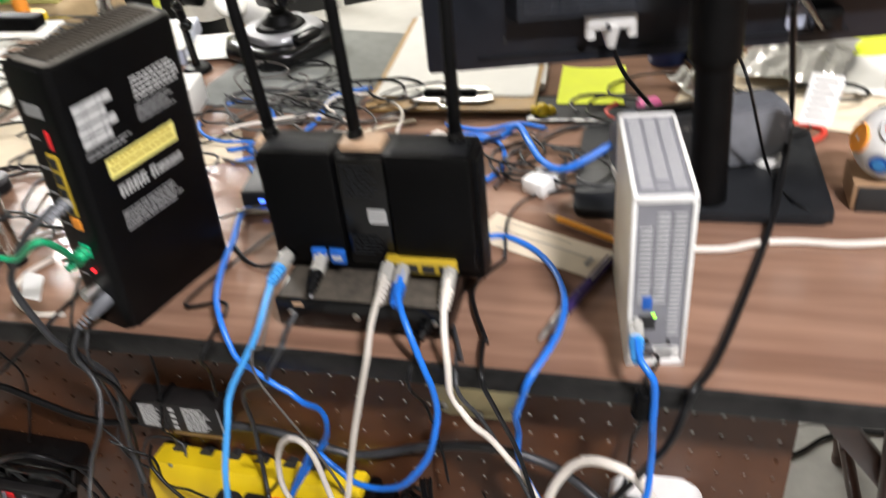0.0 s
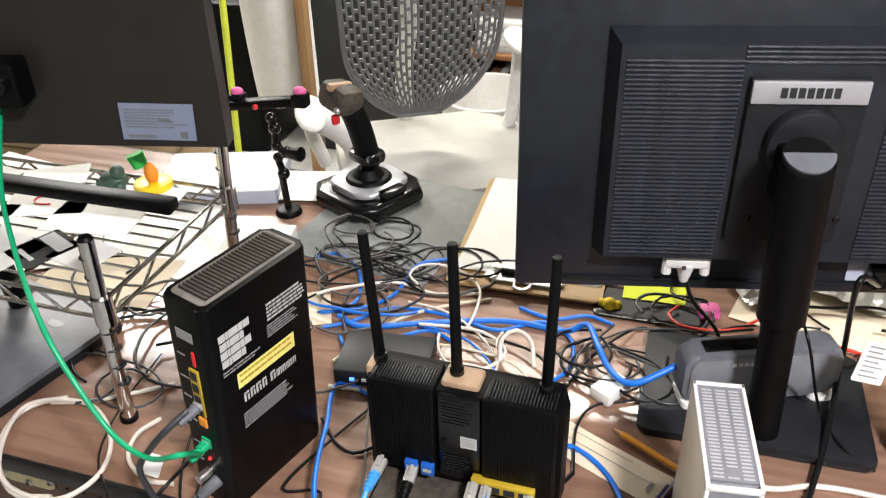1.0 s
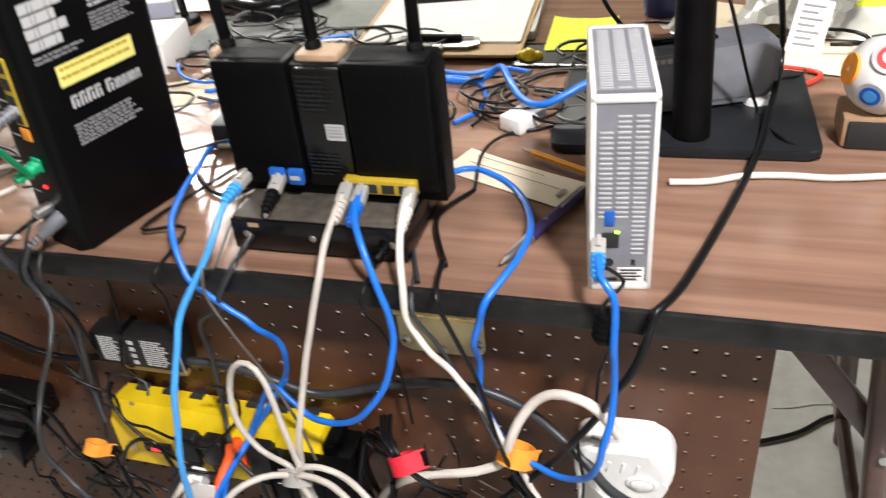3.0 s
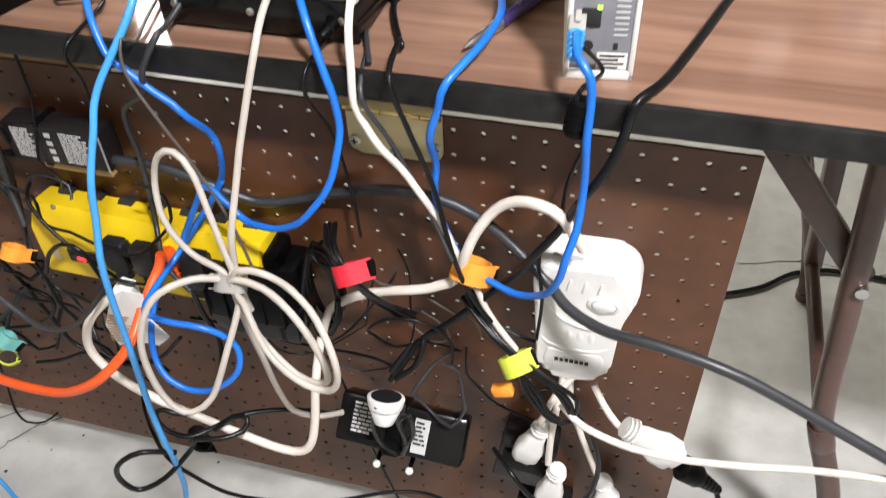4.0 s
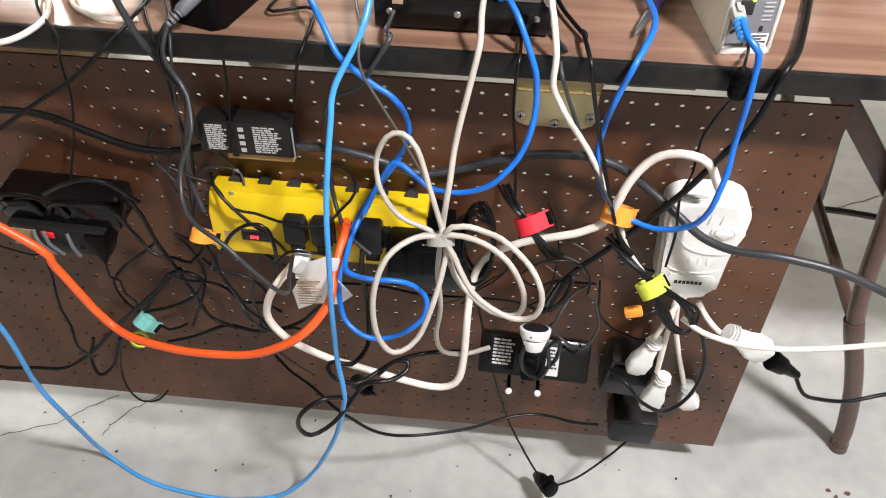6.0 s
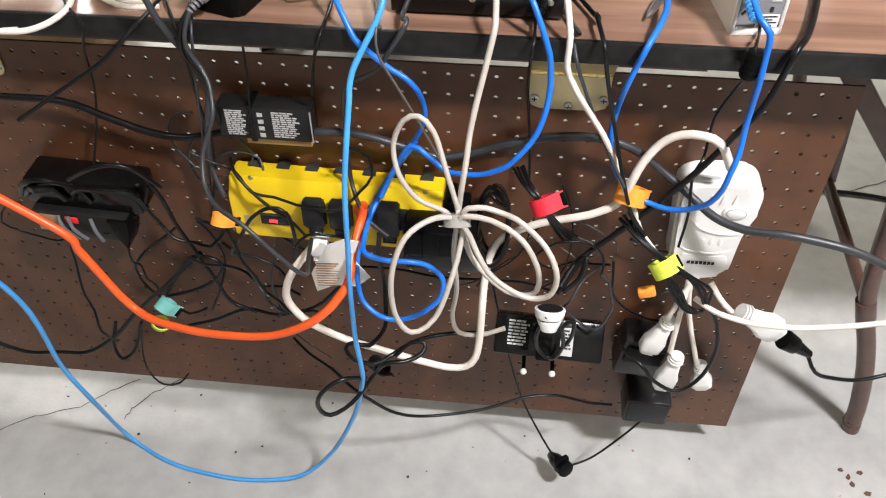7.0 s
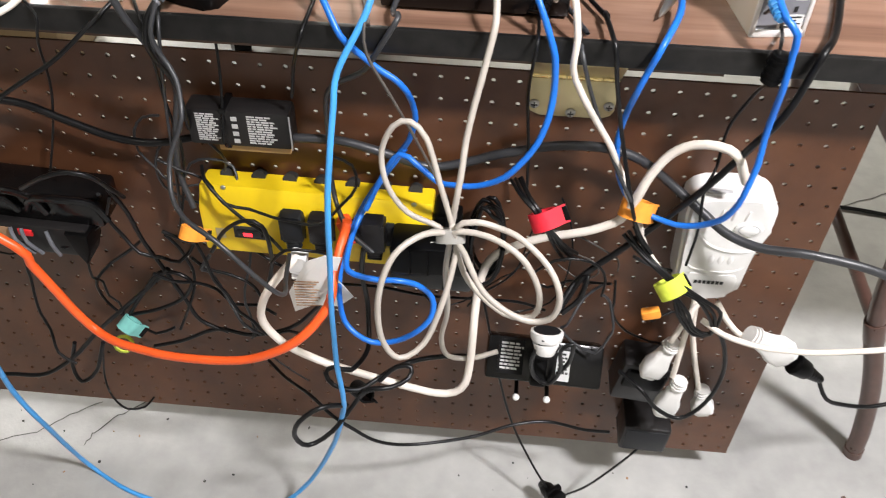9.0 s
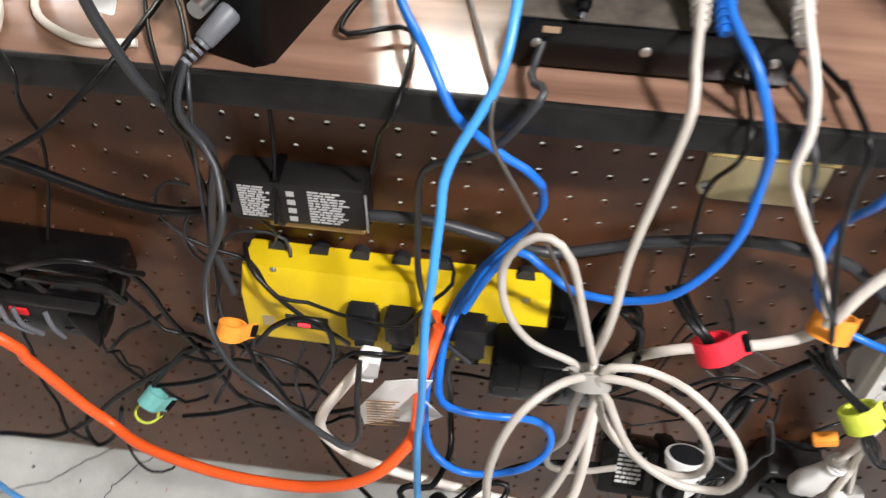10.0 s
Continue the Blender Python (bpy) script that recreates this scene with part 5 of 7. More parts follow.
def left_supply():
    s = thing("power_supply_block", "black power strip block with wires and plugs", "power strip", pose(-0.460, 0, 0.484, 0, 3, 0))
    part("case", box(0, -0.026, 0.008, 0.142, 0.048, 0.040, 0.005), "gloss", s)
    part("face", box(-0.006, -0.050, -0.030, 0.118, 0.022, 0.040, 0.003), "shell", s)
    part("wedge_plug", prism([(0.030, -0.012), (0.056, -0.012), (0.054, -0.036), (0.047, -0.058), (0.036, -0.036)], 0.030, 0.066, 0.002, m=pose(0, 0, 0, 90, 0, 0)), "black", s, "black wedge-shaped plug")
    part("rating_label", box(-0.045, -0.0615, -0.028, 0.030, 0.0008, 0.026), "cardb", s, "worn reddish rating label")
    part("rocker", box(-0.016, -0.0615, -0.020, 0.016, 0.003, 0.009, 0.001), "red", s)
    for x in (-0.030, -0.018, 0.010):
        part("wire_end", sweep([(x, -0.064, -0.012), (x + 0.006, -0.070, -0.026), (x + 0.012 - x * 0.3, -0.066, -0.046)], 0.0022, 8), "mid", s)
    for k, (x0, x1, h) in enumerate(((-0.075, 0.010, 0.026), (-0.012, 0.078, 0.024), (-0.070, -0.020, 0.016))):
        part("cord_loop", sweep([(x0, -0.050, 0.004), (x0 + 0.012, -0.056, 0.6 * h + 0.012), ((x0 + x1) / 2, -0.058 - 0.004 * k, h + 0.012), (x1 - 0.012, -0.056, 0.6 * h + 0.014), (x1, -0.052, 0.004)], 0.0042, 10), "gloss", s)
    for x in (-0.045, 0.012):
        part("peg", cyl((x, 0.0, -0.064), (x, -0.010, -0.064), 0.0032, None, 10), "white", s)
    return s


left_supply()


def velcro(x, y, z, rad, w, material, label, rx=0.0, ry=0.0, rz=0.0, tail=0.02):
    """A strap of hook-and-loop tape wrapped round a bundle, its tail sticking out."""
    v = thing("cable_strap", label, "cable strap", pose(x, y, z, rx, ry, rz), "cable straps")
    line = [(rad * math.cos(t), rad * 0.8 * math.sin(t)) for t in (2 * math.pi * k / 20 for k in range(19))]
    line += [(rad * 1.05 + tail * 0.5, rad * 0.1), (rad + tail, rad * 0.25)]
    bm = bmesh.new()
    prev = None
    for i, (a, b2) in enumerate(line):
        nx, ny = (a, b2)
        ln = math.hypot(nx, ny) or 1
        o = (a + 0.0022 * nx / ln, b2 + 0.0022 * ny / ln)
        cur = [bm.verts.new((a, b2, -w / 2)), bm.verts.new((o[0], o[1], -w / 2)), bm.verts.new((o[0], o[1], w / 2)), bm.verts.new((a, b2, w / 2))]
        if prev:
            for k in range(4):
                bm.faces.new((prev[k], prev[(k + 1) % 4], cur[(k + 1) % 4], cur[k]))
        else:
            bm.faces.new(cur)
        prev = cur
    bm.faces.new(prev[::-1])
    part("strap", bm, material, v)
    part("tab", box(rad + tail, rad * 0.25, 0, 0.006, 0.003, w * 0.8, 0.001), "soft", v)
    return v


# ---- hanging tag on the orange plug ----
def paper_tag(pts, material, label, name="warning_tag", thick=0.0008):
    bm = bmesh.new()
    fr = [bm.verts.new(p) for p in pts]
    bm.faces.new(fr)
    ext = bmesh.ops.extrude_face_region(bm, geom=bm.faces[:])
    bmesh.ops.translate(bm, vec=(0, thick, 0), verts=[v for v in ext["geom"] if isinstance(v, bmesh.types.BMVert)])
    return solid(name, bm, material, label, "tag", smooth=0)


tg = paper_tag([(-0.148, -0.112, 0.506), (-0.128, -0.116, 0.520), (-0.112, -0.112, 0.515), (-0.121, -0.110, 0.485), (-0.104, -0.108, 0.454), (-0.121, -0.107, 0.436), (-0.148, -0.106, 0.434), (-0.170, -0.106, 0.421), (-0.172, -0.110, 0.456)], "paper", "creased white warning tag hanging on the orange cord")
bars(tg, "print", pose(-0.142, -0.1135, 0.468, 84, 0, 4), [(-0.022, 0.010 - 0.0036 * k, 0.026 - 0.003 * (k % 3), 0.0013) for k in range(10)], "cardb")

# ---- cables: control points in metres ----
cable("network_cable", [(-0.075, 0.012, 0.797), (-0.077, -0.022, 0.79), (-0.083, -0.058, 0.76), (-0.107, -0.084, 0.714), (-0.11, -0.1, 0.686), (-0.112, -0.12, 0.651), (-0.115, -0.128, 0.615), (-0.115, -0.14, 0.58), (-0.116, -0.144, 0.535), (-0.119, -0.144, 0.481), (-0.119, -0.148, 0.432), (-0.118, -0.152, 0.39), (-0.114, -0.156, 0.344), (-0.118, -0.15, 0.302), (-0.141, -0.132, 0.2), (-0.188, -0.116, 0.075), (-0.240, -0.122, 0.014), (-0.305, -0.131, 0.004), (-0.37, -0.130, 0.004), (-0.45, -0.115, 0.004), (-0.522, -0.086, 0.02), (-0.504, -0.14, 0.202), (-0.502, -0.16, 0.302), (-0.49, -0.18, 0.444), (-0.52, -0.20, 0.56), (-0.62, -0.18, 0.70)], 0.0031, "c_sky", "sky blue network cable hanging from the router to the floor", "network cables on the board")
cable("network_cable", [(-0.04, 0.1, 0.75), (-0.19, 0.175, 0.742), (-0.17, 0.078, 0.76), (-0.148, 0.002, 0.765), (-0.128, -0.038, 0.762), (-0.108, -0.06, 0.734), (-0.096, -0.06, 0.721), (-0.084, -0.06, 0.71), (-0.073, -0.06, 0.701), (-0.062, -0.06, 0.694), (-0.052, -0.06, 0.683), (-0.048, -0.04, 0.654), (-0.046, -0.036, 0.636), (-0.049, -0.032, 0.62), (-0.054, -0.028, 0.602), (-0.062, -0.024, 0.586), (-0.073, -0.024, 0.567), (-0.083, -0.024, 0.548), (-0.094, -0.032, 0.533), (-0.103, -0.044, 0.52), (-0.109, -0.064, 0.512), (-0.114, -0.084, 0.504), (-0.117, -0.096, 0.488), (-0.118, -0.108, 0.472), (-0.116, -0.12, 0.455), (-0.111, -0.128, 0.437), (-0.098, -0.136, 0.428), (-0.083, -0.136, 0.417), (-0.065, -0.136, 0.418), (-0.048, -0.136, 0.427), (-0.033, -0.136, 0.441), (-0.022, -0.132, 0.454), (-0.018, -0.128, 0.468), (-0.02, -0.124, 0.481), (-0.029, -0.124, 0.493), (-0.04, -0.128, 0.504), (-0.057, -0.132, 0.51), (-0.074, -0.132, 0.509), (-0.096, -0.132, 0.514), (-0.106, -0.120, 0.512), (-0.108, -0.09, 0.512), (-0.104, -0.062, 0.518), (-0.092, -0.042, 0.538), (-0.077, -0.030, 0.560), (-0.058, -0.026, 0.59)], 0.003, "c_blue", "blue network cable looping from behind the router over the board", "network cables on the board")
cable("network_cable", [(0.04, 0.01, 0.793), (0.043, -0.018, 0.786), (0.058, -0.045, 0.772), (0.074, -0.06, 0.737), (0.078, -0.06, 0.72), (0.08, -0.06, 0.691), (0.078, -0.068, 0.672), (0.073, -0.072, 0.652), (0.066, -0.076, 0.637), (0.055, -0.08, 0.622), (0.043, -0.08, 0.607), (0.027, -0.076, 0.594), (0.01, -0.072, 0.586), (-0.007, -0.068, 0.583), (-0.022, -0.06, 0.579), (-0.042, -0.055, 0.594), (-0.06, -0.05, 0.602), (-0.078, -0.05, 0.572), (-0.095, -0.06, 0.535)], 0.0031, "c_blue", "blue network cable drooping from a router port", "network cables on the board")
cable("network_cable", [(0.026, 0.01, 0.793), (0.025, -0.018, 0.786), (0.024, -0.045, 0.772), (0.025, -0.064, 0.758), (0.02, -0.076, 0.732), (0.015, -0.084, 0.708), (0.01, -0.092, 0.684), (0.006, -0.1, 0.659), (0.004, -0.112, 0.636), (0.001, -0.12, 0.612), (-0.002, -0.12, 0.583), (-0.002, -0.13, 0.578), (-0.007, -0.12, 0.518), (-0.005, -0.11, 0.447), (-0.012, -0.09, 0.376), (-0.004, -0.085, 0.34), (0.023, -0.085, 0.339), (0.052, -0.085, 0.355)], 0.003, "c_grey", "pale grey network cable down to the tied coil", "network cables on the board")
cable("network_cable", [(-0.002, -0.13, 0.578), (-0.026, -0.148, 0.590), (-0.050, -0.170, 0.583), (-0.063, -0.185, 0.545), (-0.062, -0.188, 0.490), (-0.046, -0.186, 0.458), (-0.022, -0.176, 0.472), (-0.005, -0.158, 0.520), (0.003, -0.135, 0.557), (0.004, -0.132, 0.588), (0.014, -0.132, 0.594), (0.026, -0.132, 0.595), (0.041, -0.132, 0.59), (0.057, -0.14, 0.59), (0.074, -0.148, 0.581), (0.088, -0.16, 0.573), (0.097, -0.168, 0.56), (0.101, -0.172, 0.545), (0.1, -0.172, 0.529), (0.095, -0.172, 0.517), (0.084, -0.168, 0.507), (0.069, -0.168, 0.509), (0.05, -0.164, 0.517), (0.032, -0.156, 0.528), (0.02, -0.148, 0.546), (0.011, -0.14, 0.563), (0.001, -0.136, 0.584), (0.032, -0.14, 0.586), (0.064, -0.155, 0.576), (0.083, -0.16, 0.538), (0.08, -0.155, 0.5), (0.052, -0.15, 0.495), (0.017, -0.14, 0.525), (0.002, -0.13, 0.56)], 0.003, "c_grey", "pale grey network cable coil tied in loops", "network cables on the board")
cable("network_cable", [(-0.001, -0.12, 0.558), (-0.015, -0.12, 0.575), (-0.045, -0.115, 0.586), (-0.064, -0.11, 0.614), (-0.069, -0.1, 0.644), (-0.058, -0.1, 0.672), (-0.043, -0.1, 0.678), (-0.028, -0.105, 0.664), (-0.015, -0.115, 0.624), (-0.001, -0.125, 0.577), (0.004, -0.122, 0.535)], 0.0028, "c_grey", "pale grey cable loop above the tie", "network cables on the board")
cable("network_cable", [(0.084, 0.01, 0.793), (0.085, -0.018, 0.784), (0.09, -0.045, 0.768), (0.094, -0.058, 0.745), (0.094, -0.06, 0.716), (0.102, -0.06, 0.696), (0.112, -0.06, 0.678), (0.124, -0.052, 0.655), (0.138, -0.052, 0.633), (0.15, -0.048, 0.607), (0.16, -0.048, 0.586), (0.165, -0.048, 0.572), (0.181, -0.05, 0.541), (0.196, -0.05, 0.502), (0.222, -0.055, 0.467)], 0.0031, "c_white", "white network cable from the router into the orange strap", "network cables on the board")
cable("network_cable", [(0.06, 0.1, 0.745), (0.095, 0.146, 0.742), (0.131, 0.135, 0.742), (0.162, 0.101, 0.742), (0.182, 0.044, 0.75), (0.183, -0.013, 0.755), (0.165, -0.06, 0.743), (0.158, -0.06, 0.72), (0.151, -0.06, 0.694), (0.149, -0.04, 0.655), (0.147, -0.04, 0.628), (0.15, -0.04, 0.604), (0.158, -0.04, 0.579), (0.169, -0.044, 0.561), (0.183, -0.048, 0.55), (0.2, -0.052, 0.545), (0.216, -0.06, 0.546), (0.231, -0.068, 0.553), (0.243, -0.076, 0.565), (0.252, -0.084, 0.58), (0.259, -0.088, 0.601), (0.262, -0.088, 0.622), (0.267, -0.08, 0.643), (0.268, -0.072, 0.665), (0.268, -0.072, 0.693), (0.267, -0.076, 0.722), (0.267, -0.072, 0.747), (0.265, -0.072, 0.768), (0.2545, -0.064, 0.778), (0.251, -0.045, 0.784)], 0.0031, "c_blue", "blue network cable from behind the router to the disk drive", "network cables on the board")
cable("power_cable", [(0.42, 0.36, 0.885), (0.373, 0.25, 0.954), (0.398, 0.34, 0.8), (0.386, 0.259, 0.76), (0.366, 0.161, 0.745), (0.319, -0.008, 0.745), (0.296, -0.06, 0.746), (0.291, -0.06, 0.719), (0.284, -0.064, 0.695), (0.275, -0.068, 0.677), (0.266, -0.064, 0.657), (0.253, -0.056, 0.622), (0.235, -0.056, 0.591), (0.216, -0.048, 0.554), (0.17, -0.05, 0.495), (0.146, -0.055, 0.472), (0.126, -0.07, 0.459), (0.112, -0.09, 0.443)], 0.0036, "c_black", "black monitor power cable running down to the charger brick", "loose cords")
cable("power_cable", [(-0.182, -0.02, 0.589), (-0.128, -0.02, 0.59), (-0.082, -0.02, 0.579), (-0.036, -0.012, 0.558), (0.005, -0.008, 0.565), (0.031, -0.008, 0.576), (0.057, -0.012, 0.587), (0.08, -0.016, 0.597), (0.102, -0.02, 0.604), (0.124, -0.024, 0.608), (0.14, -0.028, 0.61), (0.158, -0.028, 0.606), (0.176, -0.028, 0.598), (0.195, -0.028, 0.584), (0.214, -0.032, 0.57), (0.232, -0.04, 0.559), (0.248, -0.048, 0.549), (0.26, -0.06, 0.545), (0.272, -0.068, 0.542), (0.288, -0.076, 0.541), (0.303, -0.084, 0.544), (0.322, -0.092, 0.55), (0.342, -0.096, 0.552), (0.39, -0.104, 0.548), (0.437, -0.108, 0.531), (0.566, -0.12, 0.474)], 0.0048, "c_dgrey", "thick dark grey cable crossing the pegboard", "loose cords")
cable("mains_cable", [(0.272, -0.052, 0.60), (0.254, -0.06, 0.636), (0.236, -0.056, 0.642), (0.216, -0.048, 0.636), (0.198, -0.044, 0.62), (0.183, -0.048, 0.596), (0.174, -0.052, 0.569), (0.164, -0.048, 0.537), (0.151, -0.048, 0.527), (0.137, -0.048, 0.519), (0.114, -0.048, 0.511), (0.094, -0.046, 0.503), (0.074, -0.044, 0.492), (0.052, -0.042, 0.476), (0.036, -0.042, 0.459), (0.028, -0.046, 0.437), (0.024, -0.06, 0.41), (0.023, -0.078, 0.378), (0.022, -0.09, 0.34), (0.018, -0.1, 0.311), (0.006, -0.103, 0.295), (-0.016, -0.104, 0.292), (-0.05, -0.104, 0.3), (-0.105, -0.104, 0.318), (-0.15, -0.106, 0.338), (-0.188, -0.107, 0.365), (-0.208, -0.107, 0.4), (-0.205, -0.105, 0.43), (-0.192, -0.1, 0.455), (-0.178, -0.085, 0.468), (-0.17, -0.072, 0.472)], 0.0047, "c_white", "thick white power cord looping from the surge protector", "loose cords")
cable("mains_cable", [(0.275, -0.04, 0.425), (0.262, -0.05, 0.406), (0.254, -0.055, 0.381), (0.247, -0.055, 0.355)], 0.0035, "c_white", "white cord to the white plug", "loose cords")
cable("mains_cable", [(0.266, -0.04, 0.424), (0.264, -0.05, 0.391), (0.262, -0.06, 0.352), (0.262, -0.063, 0.308)], 0.0035, "c_white", "white cord ending in a hanging plug", "loose cords")
cable("mains_cable", [(0.271, -0.03, 0.418), (0.276, -0.03, 0.37), (0.29, -0.025, 0.313), (0.314, -0.02, 0.234)], 0.0035, "c_white", "white cord ending in a loose plug", "loose cords")
cable("mains_cable", [(0.295, -0.03, 0.407), (0.308, -0.04, 0.39), (0.322, -0.05, 0.38), (0.336, -0.06, 0.38)], 0.0036, "c_white", "white cord to a side plug and black coupler", "loose cords")
cable("mains_cable", [(0.269, -0.072, 0.422), (0.292, -0.088, 0.418), (0.329, -0.096, 0.413), (0.358, -0.1, 0.415), (0.387, -0.1, 0.416), (0.415, -0.1, 0.421), (0.443, -0.1, 0.427), (0.475, -0.1, 0.436), (0.521, -0.11, 0.458), (0.585, -0.12, 0.479)], 0.0033, "c_white", "white cord running off beside the table leg", "loose cords")
cable("mains_cable", [(0.423, -0.066, 0.331), (0.438, -0.075, 0.306), (0.464, -0.07, 0.291), (0.504, -0.06, 0.279), (0.549, -0.05, 0.287), (0.622, -0.05, 0.322)], 0.0026, "c_black", "black cord from the coupler past the table leg", "loose cords")
cable("extension_cord", [(-0.56, -0.1, 0.56), (-0.462, -0.104, 0.486), (-0.453, -0.104, 0.461), (-0.444, -0.104, 0.437), (-0.435, -0.104, 0.412), (-0.425, -0.104, 0.385), (-0.41, -0.104, 0.357), (-0.38, -0.12, 0.359), (-0.344, -0.132, 0.364), (-0.311, -0.14, 0.368), (-0.274, -0.148, 0.377), (-0.24, -0.152, 0.384), (-0.212, -0.156, 0.395), (-0.184, -0.16, 0.414), (-0.162, -0.16, 0.431), (-0.144, -0.156, 0.448), (-0.133, -0.148, 0.46), (-0.124, -0.14, 0.472), (-0.121, -0.128, 0.481), (-0.122, -0.112, 0.489), (-0.12, -0.1, 0.498), (-0.118, -0.088, 0.507), (-0.115, -0.076, 0.516), (-0.112, -0.072, 0.529)], 0.005, "c_orange", "thick orange extension cord swagging across the board", "loose cords")
cable("thin_cord", [(-0.262, -0.066, 0.758), (-0.267, -0.076, 0.742), (-0.268, -0.078, 0.728), (-0.264, -0.076, 0.712), (-0.252, -0.084, 0.694), (-0.244, -0.108, 0.672), (-0.251, -0.116, 0.653), (-0.257, -0.124, 0.636), (-0.256, -0.136, 0.622), (-0.252, -0.148, 0.613), (-0.243, -0.16, 0.607), (-0.23, -0.172, 0.605), (-0.215, -0.18, 0.602), (-0.203, -0.184, 0.595), (-0.191, -0.188, 0.585), (-0.18, -0.188, 0.569), (-0.169, -0.188, 0.555), (-0.16, -0.184, 0.538), (-0.159, -0.16, 0.509), (-0.168, -0.125, 0.492), (-0.174, -0.085, 0.486)], 0.0024, "c_dgrey", "dark grey cord hanging from the table edge", "loose cords")
cable("thin_cord", [(-0.40, 0.17, 0.742), (-0.35, 0.09, 0.742), (-0.304, -0.02, 0.745), (-0.28, -0.062, 0.719), (-0.291, -0.035, 0.633), (-0.289, -0.03, 0.573), (-0.298, -0.03, 0.518), (-0.314, -0.03, 0.458)], 0.0016, "c_black", "thin black cord down the pegboard", "loose cords")
cable("thin_cord", [(-0.37, 0.19, 0.744), (-0.33, 0.08, 0.743), (-0.282, -0.017, 0.745), (-0.268, -0.062, 0.726), (-0.28, -0.05, 0.676), (-0.293, -0.035, 0.619), (-0.302, -0.03, 0.542), (-0.312, -0.03, 0.44)], 0.0016, "c_dgrey", "thin dark cord down the pegboard", "loose cords")
cable("thin_cord", [(-0.13, 0.17, 0.742), (-0.165, 0.08, 0.742), (-0.185, -0.006, 0.745), (-0.142, -0, 0.745), (-0.142, -0.062, 0.734), (-0.157, -0.04, 0.691), (-0.166, -0.03, 0.646)], 0.0018, "c_black", "thin black cord from the table edge", "loose cords")
cable("thin_cord", [(-0.34, 0.16, 0.742), (-0.31, 0.05, 0.742), (-0.31, -0.031, 0.745), (-0.336, -0.066, 0.724), (-0.367, -0.075, 0.698), (-0.405, -0.08, 0.674), (-0.473, -0.08, 0.627)], 0.0022, "c_black", "black cord slanting across the edge", "loose cords")
cable("thin_cord", [(-0.528, -0.02, 0.612), (-0.457, -0.02, 0.61), (-0.409, -0.02, 0.591), (-0.365, -0.02, 0.574), (-0.323, -0.02, 0.57), (-0.278, -0.02, 0.581)], 0.0042, "c_black", "thick black cable along the board behind the charger", "loose cords")
cable("thin_cord", [(-0.235, -0.02, 0.698), (-0.236, -0.02, 0.673), (-0.238, -0.022, 0.642), (-0.239, -0.04, 0.592)], 0.0015, "c_black", "thin black cord beside the charger", "loose cords")
cable("thin_cord", [(-0.15, 0.16, 0.742), (-0.115, 0.06, 0.742), (-0.095, -0.01, 0.743), (-0.084, -0.053, 0.742), (-0.085, -0.066, 0.751), (-0.083, -0.075, 0.727), (-0.062, -0.08, 0.688), (-0.043, -0.08, 0.649), (-0.019, -0.085, 0.598), (-0.006, -0.09, 0.552)], 0.0014, "c_brown", "thin dusty cord hanging diagonally", "loose cords")
cable("thin_cord", [(-0.04, 0.008, 0.79), (-0.04, -0.02, 0.78), (-0.052, 0.001, 0.77), (-0.065, -0.036, 0.748), (-0.057, -0.06, 0.755), (-0.075, -0.066, 0.725), (-0.092, -0.05, 0.693), (-0.123, -0.04, 0.669), (-0.132, -0.035, 0.645), (-0.134, -0.03, 0.604), (-0.132, -0.04, 0.542), (-0.113, -0.07, 0.515), (-0.086, -0.08, 0.494)], 0.0026, "c_dgrey", "grey usb cord from the router down the board", "loose cords")
cable("thin_cord", [(-0.272, -0.03, 0.552), (-0.263, -0.05, 0.55), (-0.248, -0.06, 0.537), (-0.226, -0.065, 0.515), (-0.202, -0.065, 0.493), (-0.192, -0.05, 0.454)], 0.002, "c_black", "black cord behind the yellow strip", "loose cords")
cable("thin_cord", [(-0.267, -0.065, 0.461), (-0.247, -0.068, 0.496), (-0.222, -0.07, 0.516), (-0.204, -0.07, 0.51), (-0.201, -0.065, 0.476), (-0.209, -0.05, 0.425), (-0.228, -0.04, 0.364)], 0.0024, "c_black", "black cord looping over the strip's switch", "loose cords")
cable("thin_cord", [(0.068, -0.014, 0.757), (0.062, -0.030, 0.752), (0.049, -0.011, 0.742), (0.06, -0.018, 0.745), (0.061, -0.062, 0.743), (0.059, -0.066, 0.723), (0.059, -0.03, 0.663), (0.065, -0.02, 0.595), (0.068, -0.02, 0.543)], 0.0016, "c_black", "thin black cord under the table hinge", "loose cords")
cable("thin_cord", [(0.115, 0.107, 0.742), (0.094, 0.05, 0.745), (0.121, -0.022, 0.745), (0.118, -0.017, 0.748), (0.125, -0.066, 0.744), (0.134, -0.06, 0.701), (0.149, -0.05, 0.639), (0.166, -0.06, 0.579), (0.181, -0.06, 0.534), (0.2, -0.06, 0.504)], 0.0022, "c_black", "black cord from the table behind the hinge", "loose cords")
cable("thin_cord", [(0.072, 0.033, 0.745), (0.103, -0.045, 0.742), (0.096, -0.028, 0.742), (0.102, -0.064, 0.725), (0.118, -0.05, 0.675), (0.145, -0.05, 0.612), (0.167, -0.065, 0.576)], 0.002, "c_dgrey", "dark grey cord from the table into the strap", "loose cords")
